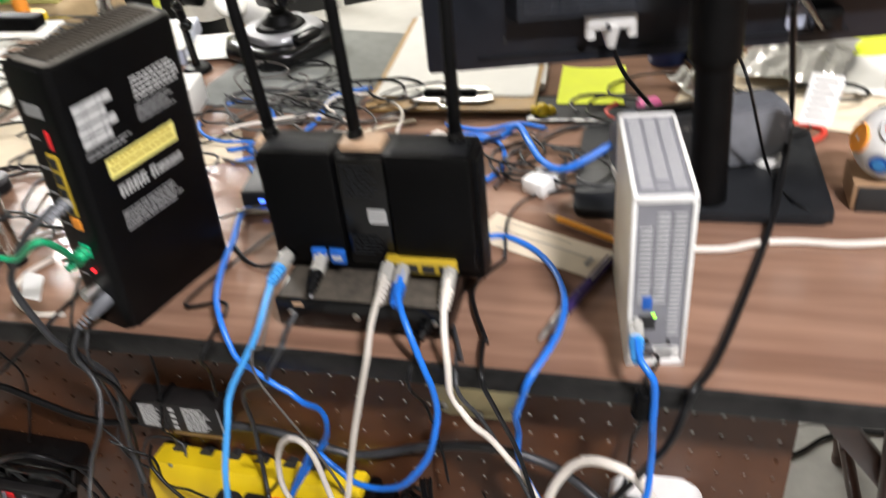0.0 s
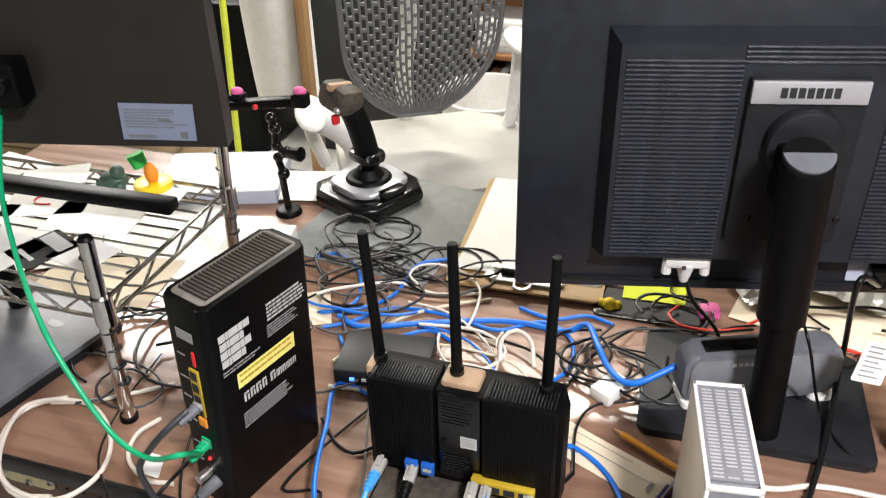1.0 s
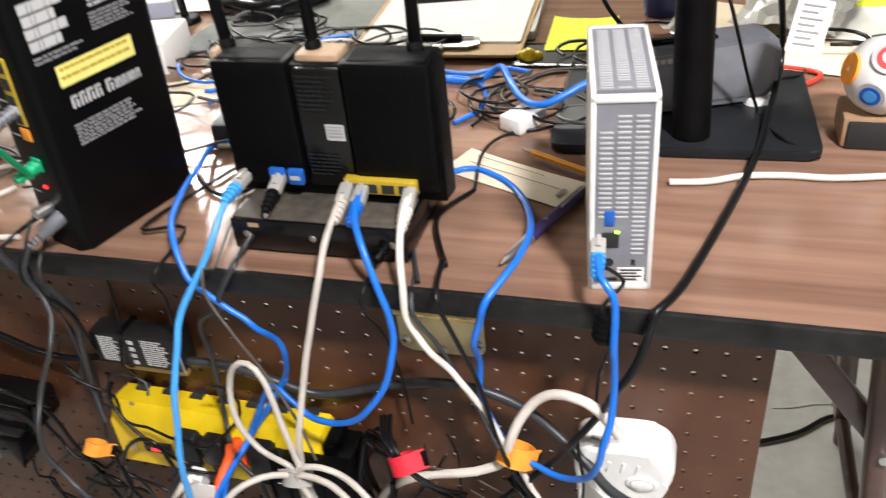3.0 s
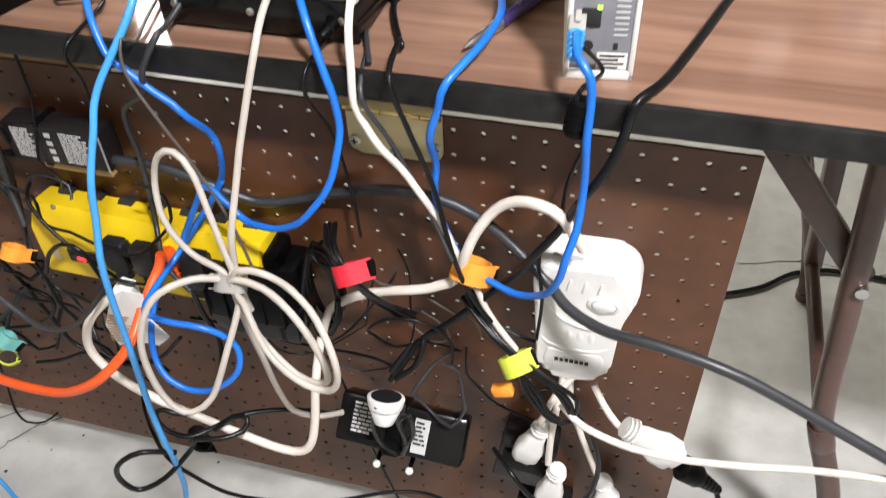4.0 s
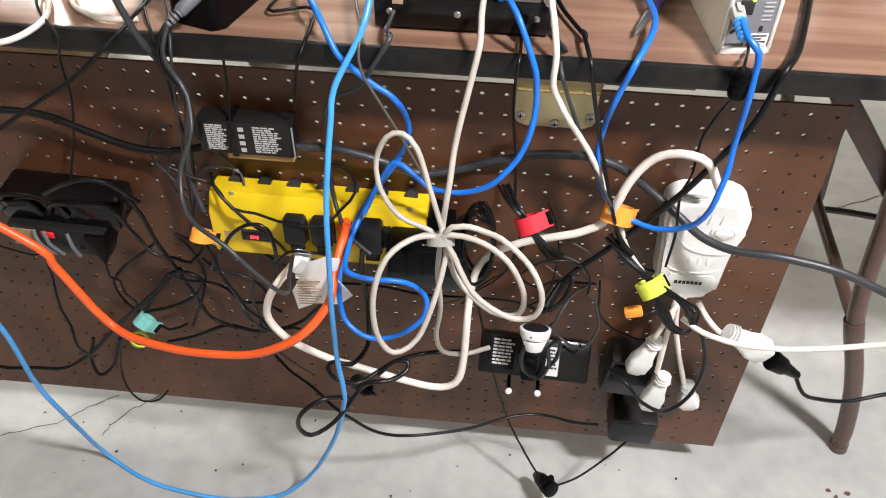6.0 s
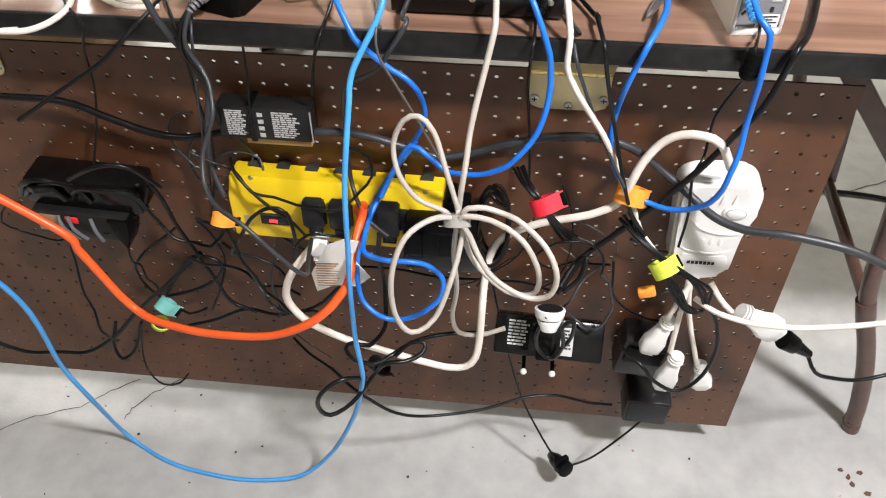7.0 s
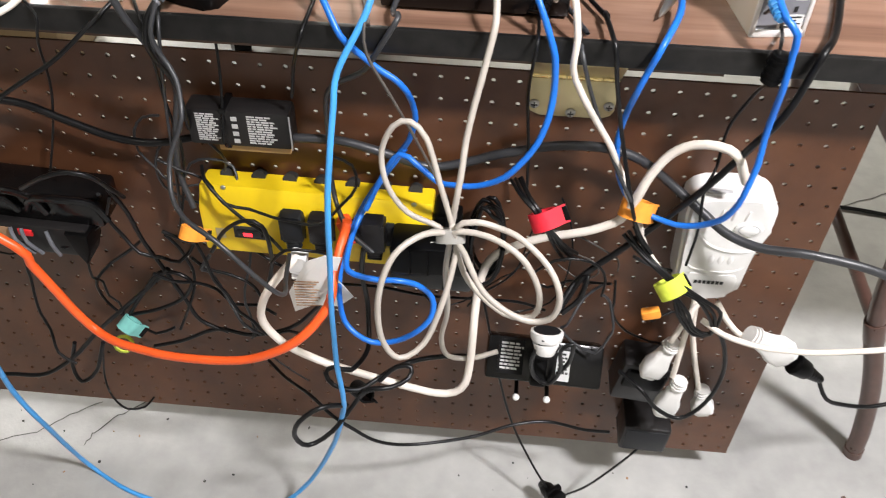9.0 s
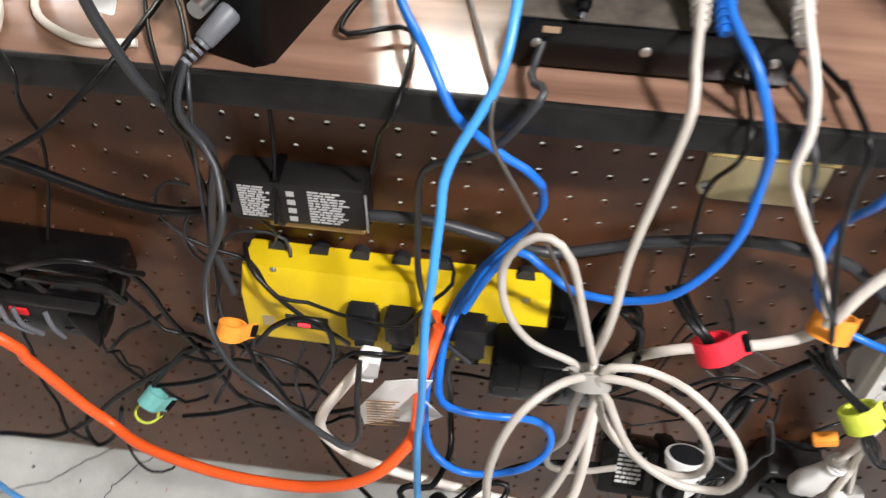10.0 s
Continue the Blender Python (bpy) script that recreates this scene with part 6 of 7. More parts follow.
cable("thin_cord", [(0.2466, -0.036, 0.766), (0.251, -0.05, 0.78), (0.269, -0.023, 0.745), (0.258, -0.064, 0.752), (0.259, -0.066, 0.723), (0.262, -0.03, 0.685), (0.251, -0.02, 0.638), (0.248, -0.03, 0.597), (0.237, -0.05, 0.584), (0.242, -0.052, 0.533), (0.24, -0.055, 0.486)], 0.0016, "c_black", "thin black cord with a ferrite bead", "loose cords")
cable("thin_cord", [(0.204, -0.075, 0.2), (0.172, -0.07, 0.193), (0.128, -0.06, 0.189), (0.084, -0.07, 0.191), (0.027, -0.09, 0.183), (-0.045, -0.11, 0.186), (-0.084, -0.13, 0.218), (-0.114, -0.14, 0.259), (-0.136, -0.14, 0.283), (-0.163, -0.12, 0.288), (-0.204, -0.08, 0.263), (-0.238, -0.04, 0.242)], 0.0022, "c_black", "black adapter cord swagging below the board", "loose cords")
cable("thin_cord", [(0.023, -0.04, 0.439), (0.035, -0.05, 0.385), (0.057, -0.05, 0.269), (0.081, -0.05, 0.167), (0.112, -0.064, 0.10), (0.14, -0.080, 0.056)], 0.0016, "c_black", "thin black cord hanging to the loose plug", "loose cords")
cable("thin_cord", [(0.158, -0.086, 0.050), (0.193, -0.075, 0.066), (0.231, -0.06, 0.104), (0.253, -0.05, 0.130)], 0.0016, "c_black", "thin black cord from the loose plug", "loose cords")
cable("thin_cord", [(-0.112, -0.15, 0.318), (-0.136, -0.17, 0.338), (-0.160, -0.18, 0.322), (-0.168, -0.18, 0.292), (-0.156, -0.175, 0.268), (-0.13, -0.16, 0.278), (-0.105, -0.135, 0.305), (-0.089, -0.14, 0.336), (-0.064, -0.135, 0.338), (-0.046, -0.12, 0.337), (-0.044, -0.11, 0.345), (-0.061, -0.11, 0.343), (-0.08, -0.12, 0.327)], 0.003, "c_black", "black looped cord tied with a strap", "loose cords")
cable("thin_cord", [(0.052, -0.07, 0.326), (0.008, -0.07, 0.322), (-0.032, -0.08, 0.324), (-0.062, -0.1, 0.33), (-0.086, -0.12, 0.326), (-0.103, -0.135, 0.327), (-0.129, -0.135, 0.333), (-0.138, -0.13, 0.348), (-0.129, -0.125, 0.353), (-0.111, -0.12, 0.344), (-0.099, -0.08, 0.332), (-0.102, -0.05, 0.348), (-0.104, -0.04, 0.377), (-0.106, -0.050, 0.430), (-0.100, -0.060, 0.478)], 0.003, "c_black", "black cord from the lower charger", "loose cords")
cable("thin_cord", [(-0.471, -0.02, 0.223), (-0.493, -0.015, 0.138), (-0.482, -0.03, 0.113), (-0.46, -0.04, 0.102), (-0.44, -0.03, 0.095), (-0.434, -0.01, 0.092)], 0.0016, "c_black", "thin black wire bent at the board's foot", "loose cords")
cable("thin_cord", [(-0.80, -0.02, 0.20), (-0.73, -0.03, 0.17), (-0.661, -0.04, 0.156), (-0.61, -0.04, 0.162), (-0.559, -0.04, 0.169), (-0.509, -0.035, 0.207), (-0.464, -0.03, 0.26), (-0.417, -0.03, 0.31), (-0.372, -0.03, 0.357), (-0.343, -0.03, 0.39)], 0.003, "c_black", "black cable swagging low across the board", "loose cords")
cable("thin_cord", [(-0.393, -0.03, 0.239), (-0.351, -0.03, 0.256), (-0.301, -0.03, 0.285), (-0.257, -0.03, 0.279), (-0.203, -0.03, 0.302), (-0.162, -0.03, 0.35)], 0.0026, "c_black", "black cable swagging behind the orange cord", "loose cords")
cable("thin_cord", [(-0.503, -0.03, 0.232), (-0.517, -0.035, 0.187), (-0.51, -0.04, 0.159), (-0.486, -0.035, 0.179), (-0.463, -0.03, 0.237)], 0.0028, "c_black", "black hanging loop of cord", "loose cords")
cable("thin_cord", [(-0.372, -0.05, 0.529), (-0.365, -0.04, 0.488), (-0.36, -0.035, 0.44), (-0.351, -0.03, 0.399), (-0.333, -0.03, 0.341), (-0.32, -0.03, 0.3), (-0.287, -0.03, 0.281)], 0.0026, "c_black", "black cord tangled on the board", "loose cords")
cable("thin_cord", [(-0.453, -0.07, 0.538), (-0.415, -0.08, 0.565), (-0.389, -0.08, 0.573), (-0.37, -0.075, 0.565), (-0.363, -0.06, 0.538), (-0.363, -0.04, 0.509)], 0.0026, "c_black", "black cord tangled on the board", "loose cords")
cable("thin_cord", [(-0.419, -0.03, 0.288), (-0.382, -0.03, 0.346), (-0.351, -0.03, 0.384), (-0.319, -0.03, 0.373), (-0.333, -0.03, 0.341), (-0.368, -0.03, 0.316), (-0.408, -0.03, 0.3)], 0.0026, "c_black", "black cord tangled on the board", "loose cords")
cable("thin_cord", [(-0.305, -0.04, 0.423), (-0.289, -0.04, 0.406), (-0.263, -0.04, 0.399), (-0.238, -0.04, 0.382), (-0.231, -0.04, 0.343), (-0.258, -0.03, 0.273)], 0.002, "c_black", "black cord tangled on the board", "loose cords")
cable("thin_cord", [(-0.45, 0.16, 0.742), (-0.44, 0.06, 0.742), (-0.412, -0.022, 0.745), (-0.377, -0.06, 0.734), (-0.387, -0.055, 0.705), (-0.413, -0.02, 0.634), (-0.426, -0.02, 0.584), (-0.442, -0.03, 0.529)], 0.0014, "c_black", "thin wire down the pegboard by the rack", "loose cords")
cable("thin_cord", [(0.125, -0.03, 0.467), (0.147, -0.04, 0.466), (0.155, -0.04, 0.449), (0.138, -0.035, 0.432), (0.111, -0.03, 0.447)], 0.001, "c_brown", "thin wire loop near the red strap", "loose cords")
cable("thin_cord", [(-0.148, -0.02, 0.376), (-0.093, -0.02, 0.377), (-0.038, -0.02, 0.368), (0.017, -0.02, 0.369), (0.071, -0.03, 0.381), (0.104, -0.04, 0.381)], 0.0018, "c_black", "thin black wire across the board", "loose cords")
cable("thin_cord", [(-0.256, -0.01, 0.226), (-0.225, -0.02, 0.206), (-0.193, -0.03, 0.192)], 0.0012, "c_black", "thin wire below the loops", "loose cords")
cable("thin_cord", [(0.054, -0.05, 0.582), (0.063, -0.075, 0.582), (0.075, -0.088, 0.576), (0.087, -0.09, 0.557), (0.102, -0.075, 0.521), (0.119, -0.05, 0.481)], 0.0018, "c_black", "black cord bundled in the red strap", "loose cords")
cable("thin_cord", [(0.058, -0.05, 0.582), (0.067, -0.075, 0.583), (0.077, -0.088, 0.577), (0.089, -0.09, 0.557), (0.106, -0.075, 0.521), (0.125, -0.05, 0.479)], 0.0018, "c_black", "black cord bundled in the red strap", "loose cords")
cable("thin_cord", [(0.05, -0.05, 0.58), (0.06, -0.075, 0.582), (0.073, -0.088, 0.576), (0.086, -0.09, 0.557), (0.098, -0.075, 0.52), (0.115, -0.05, 0.474)], 0.0018, "c_black", "black cord bundled in the red strap", "loose cords")
cable("thin_cord", [(0.06, -0.05, 0.584), (0.068, -0.075, 0.583), (0.078, -0.088, 0.577), (0.09, -0.09, 0.557), (0.109, -0.075, 0.521), (0.127, -0.05, 0.486)], 0.0018, "c_black", "black cord bundled in the red strap", "loose cords")
cable("thin_cord", [(0.174, -0.05, 0.524), (0.192, -0.06, 0.503), (0.211, -0.07, 0.49), (0.235, -0.075, 0.472), (0.257, -0.08, 0.462), (0.278, -0.08, 0.437), (0.28, -0.08, 0.409), (0.261, -0.08, 0.412), (0.244, -0.08, 0.438), (0.23, -0.075, 0.462)], 0.0022, "c_black", "black cord bundled in the lime strap", "loose cords")
cable("thin_cord", [(0.179, -0.05, 0.53), (0.196, -0.06, 0.503), (0.214, -0.07, 0.49), (0.234, -0.075, 0.477), (0.26, -0.08, 0.462), (0.283, -0.08, 0.443), (0.28, -0.08, 0.409), (0.26, -0.08, 0.417), (0.25, -0.08, 0.438), (0.23, -0.075, 0.462)], 0.0022, "c_black", "black cord bundled in the lime strap", "loose cords")
cable("thin_cord", [(0.17, -0.05, 0.519), (0.189, -0.06, 0.503), (0.209, -0.07, 0.49), (0.236, -0.075, 0.467), (0.254, -0.08, 0.462), (0.275, -0.08, 0.431), (0.28, -0.08, 0.409), (0.262, -0.08, 0.406), (0.239, -0.08, 0.437), (0.23, -0.075, 0.462)], 0.0022, "c_black", "black cord bundled in the lime strap", "loose cords")
cable("thin_cord", [(0.286, -0.075, 0.413), (0.301, -0.075, 0.386), (0.312, -0.075, 0.335), (0.305, -0.075, 0.278), (0.28, -0.08, 0.25), (0.249, -0.08, 0.266), (0.228, -0.075, 0.291), (0.202, -0.05, 0.294)], 0.0026, "c_black", "black cord curving from the strap to the adapter", "loose cords")
cable("thin_cord", [(0.11, -0.09, 0.431), (0.121, -0.08, 0.447), (0.131, -0.07, 0.464), (0.139, -0.07, 0.474), (0.133, -0.08, 0.448), (0.116, -0.09, 0.434)], 0.003, "c_black", "black cords bunched at the charger's strap", "loose cords")
cable("thin_cord", [(0.1, -0.105, 0.407), (0.091, -0.1, 0.365), (0.097, -0.095, 0.328), (0.114, -0.095, 0.316), (0.124, -0.1, 0.349), (0.12, -0.105, 0.39), (0.132, -0.105, 0.402), (0.132, -0.1, 0.365), (0.122, -0.1, 0.343)], 0.0026, "c_black", "black cord wound round the charger", "loose cords")
cable("network_cable", [(-0.7, 0.3, 1.1), (-0.553, 0.1, 1.034), (-0.457, 0, 1.006), (-0.386, -0.06, 0.964), (-0.344, -0.08, 0.912), (-0.307, -0.09, 0.868), (-0.263, -0.1, 0.862), (-0.216, -0.11, 0.891), (-0.246, -0.048, 0.822)], 0.0028, "c_green", "green network cable swooping to the gateway", "table cables")
cable("network_cable", [(-0.426, -0.088, 0.742), (-0.474, -0.094, 0.742), (-0.533, -0.049, 0.742), (-0.552, 0.006, 0.744), (-0.525, 0.04, 0.746), (-0.469, 0.044, 0.746), (-0.417, 0.006, 0.744), (-0.396, -0.045, 0.742), (-0.418, -0.089, 0.742), (-0.479, -0.091, 0.746), (-0.524, -0.053, 0.748), (-0.55, 0.016, 0.748), (-0.509, 0.048, 0.748)], 0.003, "c_white", "white cable coil at the table edge", "table cables")
cable("network_cable", [(-0.398, 0.113, 0.742), (-0.437, 0.085, 0.742), (-0.483, 0.055, 0.742), (-0.529, 0.039, 0.742)], 0.0028, "c_white", "white cable curled beside the gateway", "table cables")
cable("network_cable", [(-0.379, 0.053, 0.742), (-0.392, 0.022, 0.742), (-0.379, -0.014, 0.742), (-0.341, -0.036, 0.742), (-0.307, -0.033, 0.742)], 0.0028, "c_white", "white cable curled in front of the gateway", "table cables")
cable("network_cable", [(-0.247, -0.052, 0.885), (-0.262, -0.075, 0.872), (-0.283, -0.080, 0.845), (-0.302, -0.078, 0.812), (-0.294, -0.076, 0.765), (-0.287, -0.072, 0.738), (-0.282, -0.060, 0.713), (-0.274, -0.040, 0.663), (-0.288, -0.034, 0.60), (-0.296, -0.034, 0.55), (-0.282, -0.05, 0.51)], 0.0034, "c_dgrey", "dark network cable from the gateway over the edge", "table cables")
cable("thin_cord", [(-0.262, -0.062, 0.760), (-0.270, -0.073, 0.748), (-0.274, -0.078, 0.728), (-0.276, -0.068, 0.706), (-0.272, -0.045, 0.66), (-0.276, -0.03, 0.60)], 0.0024, "c_black", "black power lead from the gateway", "loose cords")
cable("thin_cord", [(-0.191, 0.109, 0.742), (-0.152, 0.072, 0.742), (-0.124, 0.071, 0.742), (-0.100, 0.115, 0.742), (-0.10, 0.20, 0.742)], 0.0022, "c_black", "black cord at the foot of the gateway", "loose cords")
cable("mains_cable", [(0.296, 0.143, 0.742), (0.331, 0.148, 0.742), (0.363, 0.162, 0.742), (0.4, 0.167, 0.742), (0.441, 0.167, 0.742), (0.493, 0.177, 0.742), (0.57, 0.193, 0.742)], 0.0034, "c_white", "white cord running along the table behind the drive", "loose cords")
cable("thin_cord", [(0.328, 0.25, 0.901), (0.339, 0.22, 0.881), (0.376, 0.281, 0.755), (0.397, 0.224, 0.752), (0.433, 0.205, 0.742)], 0.0018, "c_black", "thin black cord by the monitor base", "loose cords")
cable("thin_cord", [(0.2, 0.29, 0.915), (0.201, 0.32, 0.891), (0.215, 0.33, 0.846), (0.249, 0.36, 0.787), (0.263, 0.37, 0.75)], 0.0026, "c_black", "black video cable below the monitor", "loose cords")
cable("thin_cord", [(0.197, 0.298, 0.76), (0.196, 0.4, 0.727), (0.16, 0.4, 0.738), (0.128, 0.35, 0.75), (0.098, 0.303, 0.742), (0.08, 0.241, 0.742)], 0.002, "c_black", "black cord arching over the modem", "loose cords")
cable("thin_cord", [(0.196, 0.264, 0.742), (0.157, 0.242, 0.742), (0.119, 0.221, 0.742), (0.106, 0.177, 0.742), (0.115, 0.107, 0.742)], 0.0018, "c_black", "black cord across the table behind the router", "loose cords")
cable("network_cable", [(0.212, 0.27, 0.79), (0.161, 0.243, 0.77), (0.131, 0.267, 0.765), (0.111, 0.301, 0.77), (0.089, 0.35, 0.765), (0.059, 0.353, 0.745), (0.003, 0.357, 0.744), (-0.051, 0.348, 0.744), (-0.139, 0.316, 0.744), (-0.213, 0.288, 0.744), (-0.253, 0.303, 0.744)], 0.0042, "c_blue", "blue network cable into the dark modem", "table cables")
cable("thin_cord", [(0.379, 0.426, 0.742), (0.42, 0.42, 0.742), (0.449, 0.405, 0.742), (0.43, 0.376, 0.742), (0.383, 0.374, 0.742)], 0.003, "c_red", "red cord by the monitor column", "loose cords")
cable("thin_cord", [(-0.207, 0.164, 0.742), (-0.189, 0.166, 0.742), (-0.16, 0.168, 0.742), (-0.139, 0.152, 0.742)], 0.003, "c_cream", "cream audio plug lead beside the hub", "loose cords")
cable("network_cable", [(-0.35, 0.436, 0.742), (-0.319, 0.453, 0.742), (-0.27, 0.417, 0.742), (-0.244, 0.348, 0.742), (-0.266, 0.313, 0.742), (-0.285, 0.305, 0.742), (-0.23, 0.331, 0.742), (-0.196, 0.377, 0.742), (-0.179, 0.431, 0.76), (-0.135, 0.463, 0.76)], 0.0028, "c_blue", "blue network cable among the desk cables", "table cables")
cable("network_cable", [(-0.266, 0.273, 0.742), (-0.233, 0.296, 0.742), (-0.183, 0.344, 0.742), (-0.1, 0.347, 0.742), (-0.031, 0.334, 0.742), (0.025, 0.369, 0.742), (0.069, 0.343, 0.742), (0.079, 0.286, 0.742), (0.058, 0.245, 0.742)], 0.0028, "c_blue", "blue network cable among the desk cables", "table cables")
cable("network_cable", [(-0.013, 0.393, 0.742), (0.038, 0.38, 0.742), (0.082, 0.4, 0.742), (0.119, 0.39, 0.742)], 0.0028, "c_blue", "blue network cable among the desk cables", "table cables")
cable("network_cable", [(-0.237, 0.265, 0.744), (-0.212, 0.237, 0.742), (-0.189, 0.241, 0.742), (-0.159, 0.278, 0.742), (-0.12, 0.308, 0.742), (-0.083, 0.293, 0.742)], 0.0028, "c_blue", "blue network cable among the desk cables", "table cables")
cable("network_cable", [(-0.006, 0.25, 0.76), (-0.008, 0.271, 0.78), (0.008, 0.281, 0.79), (0.026, 0.288, 0.77), (0.036, 0.263, 0.75)], 0.0028, "c_white", "white cable loop behind the router", "table cables")
cable("network_cable", [(-0.221, 0.21, 0.742), (-0.203, 0.265, 0.742), (-0.161, 0.33, 0.742), (-0.108, 0.373, 0.742), (-0.057, 0.402, 0.742)], 0.0024, "c_cream", "cream cord across the table behind the router", "table cables")
cable("network_cable", [(-0.295, 0.322, 0.76), (-0.269, 0.344, 0.76), (-0.201, 0.393, 0.75), (-0.14, 0.393, 0.742), (-0.076, 0.411, 0.742)], 0.0024, "c_white", "white cord across the table", "table cables")
cable("thin_cord", [(-0.017, 0.308, 0.76), (-0.015, 0.27, 0.77), (-0.002, 0.264, 0.75)], 0.0022, "c_white", "white cord at the drive's side", "loose cords")

# ---- straps, plugs and fittings on the cables ----
velcro(0.178, -0.046, 0.550, 0.0145, 0.020, "orange", "orange hook and loop strap round white and blue cables", -30, 14, 0, 0.006)
velcro(0.084, -0.090, 0.566, 0.0115, 0.018, "redv", "red hook and loop strap round black cords", -30, -28, 0, 0.010)
velcro(0.226, -0.072, 0.468, 0.0130, 0.019, "lime", "lime hook and loop strap round a cord bundle", -32, -40, 0, 0.004)
velcro(-0.003, -0.130, 0.574, 0.0120, 0.013, "clear", "translucent tape strap round the pale cable coil", 36, 5, 180, 0.004)
velcro(-0.100, -0.124, 0.310, 0.0100, 0.020, "soft", "black hook and loop strap round a looped cord", 40, 60, 0, 0.010)
velcro(-0.409, -0.042, 0.294, 0.0100, 0.018, "teal", "teal hook and loop strap on the board", -30, 50, 10, 0.012)
velcro(-0.432, -0.034, 0.243, 0.0110, 0.010, "lime", "yellow green strap on a black cord", 20, 30, 0, 0.004)
velcro(-0.278, -0.080, 0.502, 0.0090, 0.014, "orange", "orange strap beside the yellow power strip", -25, 25, 20, 0.010)
solid("foam_tab", box(0, 0, 0, 0.020, 0.010, 0.012, 0.002), "orange", "small orange tab on a cord bundle", "tab", pose(0.214, -0.070, 0.424, 0, -20, 0))


def cord_plug(x, z, y, ang, L, label, material="white", w=0.030):
    """A moulded mains plug hanging on its cord: flared body, ribbed neck, two pins."""
    p = thing("cord_plug", label, "plug", pose(x, y, z, 0, ang, 0), "hanging plugs")
    def loft(sections):
        """Rounded rectangles (z, width, depth) joined into one moulded body."""
        bm, prev = bmesh.new(), None
        for z, a, b in sections:
            ring = [bm.verts.new((x, y2, z)) for x, y2 in rounded(a, b, min(a, b) * 0.32, 4)]
            if prev:
                for q in range(len(ring)):
                    bm.faces.new((prev[q], prev[(q + 1) % len(ring)], ring[(q + 1) % len(ring)], ring[q]))
            else:
                bm.faces.new(ring)
            prev = ring
        bm.faces.new(prev[::-1])
        return bm

    part("body", loft([(0.0, w * 0.42, w * 0.40), (-L * 0.12, w * 0.60, w * 0.48), (-L * 0.38, w * 0.72, w * 0.56), (-L * 0.62, w * 0.98, w * 0.62), (-L * 0.96, w * 0.94, w * 0.62), (-L, w * 0.86, w * 0.56)]), material, p)
    part("collar", cyl((0, 0, 0.012), (0, 0, 0.0), w * 0.17, w * 0.24, 12), material, p)
    part("face", loft([(-L, w * 0.66, w * 0.46), (-L - 0.006, w * 0.62, w * 0.42)]), material, p)
    for k in range(3):
        part("ridge", cyl((0, 0, 0.002 + 0.004 * k), (0, 0, 0.0038 + 0.004 * k), w * (0.36 - 0.03 * k), None, 12), material, p)
    return p


cord_plug(0.250, 0.350, -0.055, 16, 0.050, "white moulded plug above the wall adapter")
cord_plug(0.271, 0.290, -0.063, 8, 0.052, "white moulded plug hanging over the adapter")
cord_plug(0.322, 0.222, -0.020, -12, 0.034, "small white plug hanging free", w=0.030)
cord_plug(0.340, 0.385, -0.060, -58, 0.046, "white moulded plug joined to a black coupler", w=0.036)
cp = thing("cord_coupler", "black ribbed cord coupler on the white plug", "plug", pose(0.388, -0.066, 0.355, 0, -56, 0))
part("socket", cyl((0, 0, 0), (0, 0, -0.022), 0.0135, 0.0110, 14, bevel=0.002), "black", cp)
for k in range(5):
    part("ridge", cyl((0, 0, -0.022 - 0.005 * k), (0, 0, -0.0255 - 0.005 * k), 0.0085 - 0.0008 * k, None, 12), "gloss", cp)
part("neck", cyl((0, 0, -0.020), (0, 0, -0.048), 0.006, 0.0035, 12), "black", cp)
fp = thing("loose_plug", "black plug hanging on its cord just above the floor", "plug", pose(0.147, -0.084, 0.052, 70, 0, 35))
part("body", cyl((0, 0, -0.016), (0, 0, 0.016), 0.010, 0.013, 12, bevel=0.002), "black", fp)
part("ridge", cyl((0, 0, -0.026), (0, 0, -0.016), 0.006, 0.009, 12), "gloss", fp)
part("strap", box(0, 0.004, 0.004, 0.024, 0.020, 0.008, 0.002), "soft", fp)
fb = thing("ferrite_bead", "black ferrite bead on a thin cord at the table edge", "ferrite bead", pose(0.259, -0.066, 0.733, 0, 6, 0))
part("bead", cyl((0, 0, -0.014), (0, 0, 0.014), 0.0085, None, 16, bevel=0.002), "black", fb)
for k in range(4):
    part("ring", cyl((0, 0, -0.010 + 0.006 * k), (0, 0, -0.008 + 0.006 * k), 0.0092, None, 16), "soft", fb)


def modular(name, p, q, boot, label):
    t = thing(name, label, "plug", None, "network plugs")
    plug_rj45(t, p, q, boot)


modular("network_plug", (0.026, -0.02, 0.782), (0.026, 0.016, 0.794), "c_grey", "clear network plug with grey boot in the router")
modular("network_plug", (0.040, -0.02, 0.780), (0.040, 0.016, 0.793), "c_blue", "clear network plug with blue boot in the router")
modular("network_plug", (0.084, -0.02, 0.776), (0.084, 0.016, 0.793), "c_white", "clear network plug with white boot in the router")
modular("network_plug", (-0.077, -0.02, 0.792), (-0.074, 0.020, 0.797), "c_sky", "network plug with sky blue boot in the router")
modular("network_plug", (-0.040, -0.024, 0.782), (-0.040, 0.020, 0.797), "soft", "usb plug with dark boot in the router")
modular("network_plug", (0.2515, -0.058, 0.776), (0.2485, -0.022, 0.785), "c_sky", "network plug with sky blue boot in the drive")
modular("network_plug", (-0.256, -0.076, 0.872), (-0.235, -0.026, 0.888), "mid", "network plug with grey boot in the gateway")
modular("network_plug", (-0.251, -0.072, 0.824), (-0.241, -0.022, 0.831), "c_green", "network plug with green boot in the gateway")
cu = thing("plug_end", "white funnel-shaped plug end above the charger brick", "plug", pose(0.104, -0.092, 0.398, -30, 0, 0))
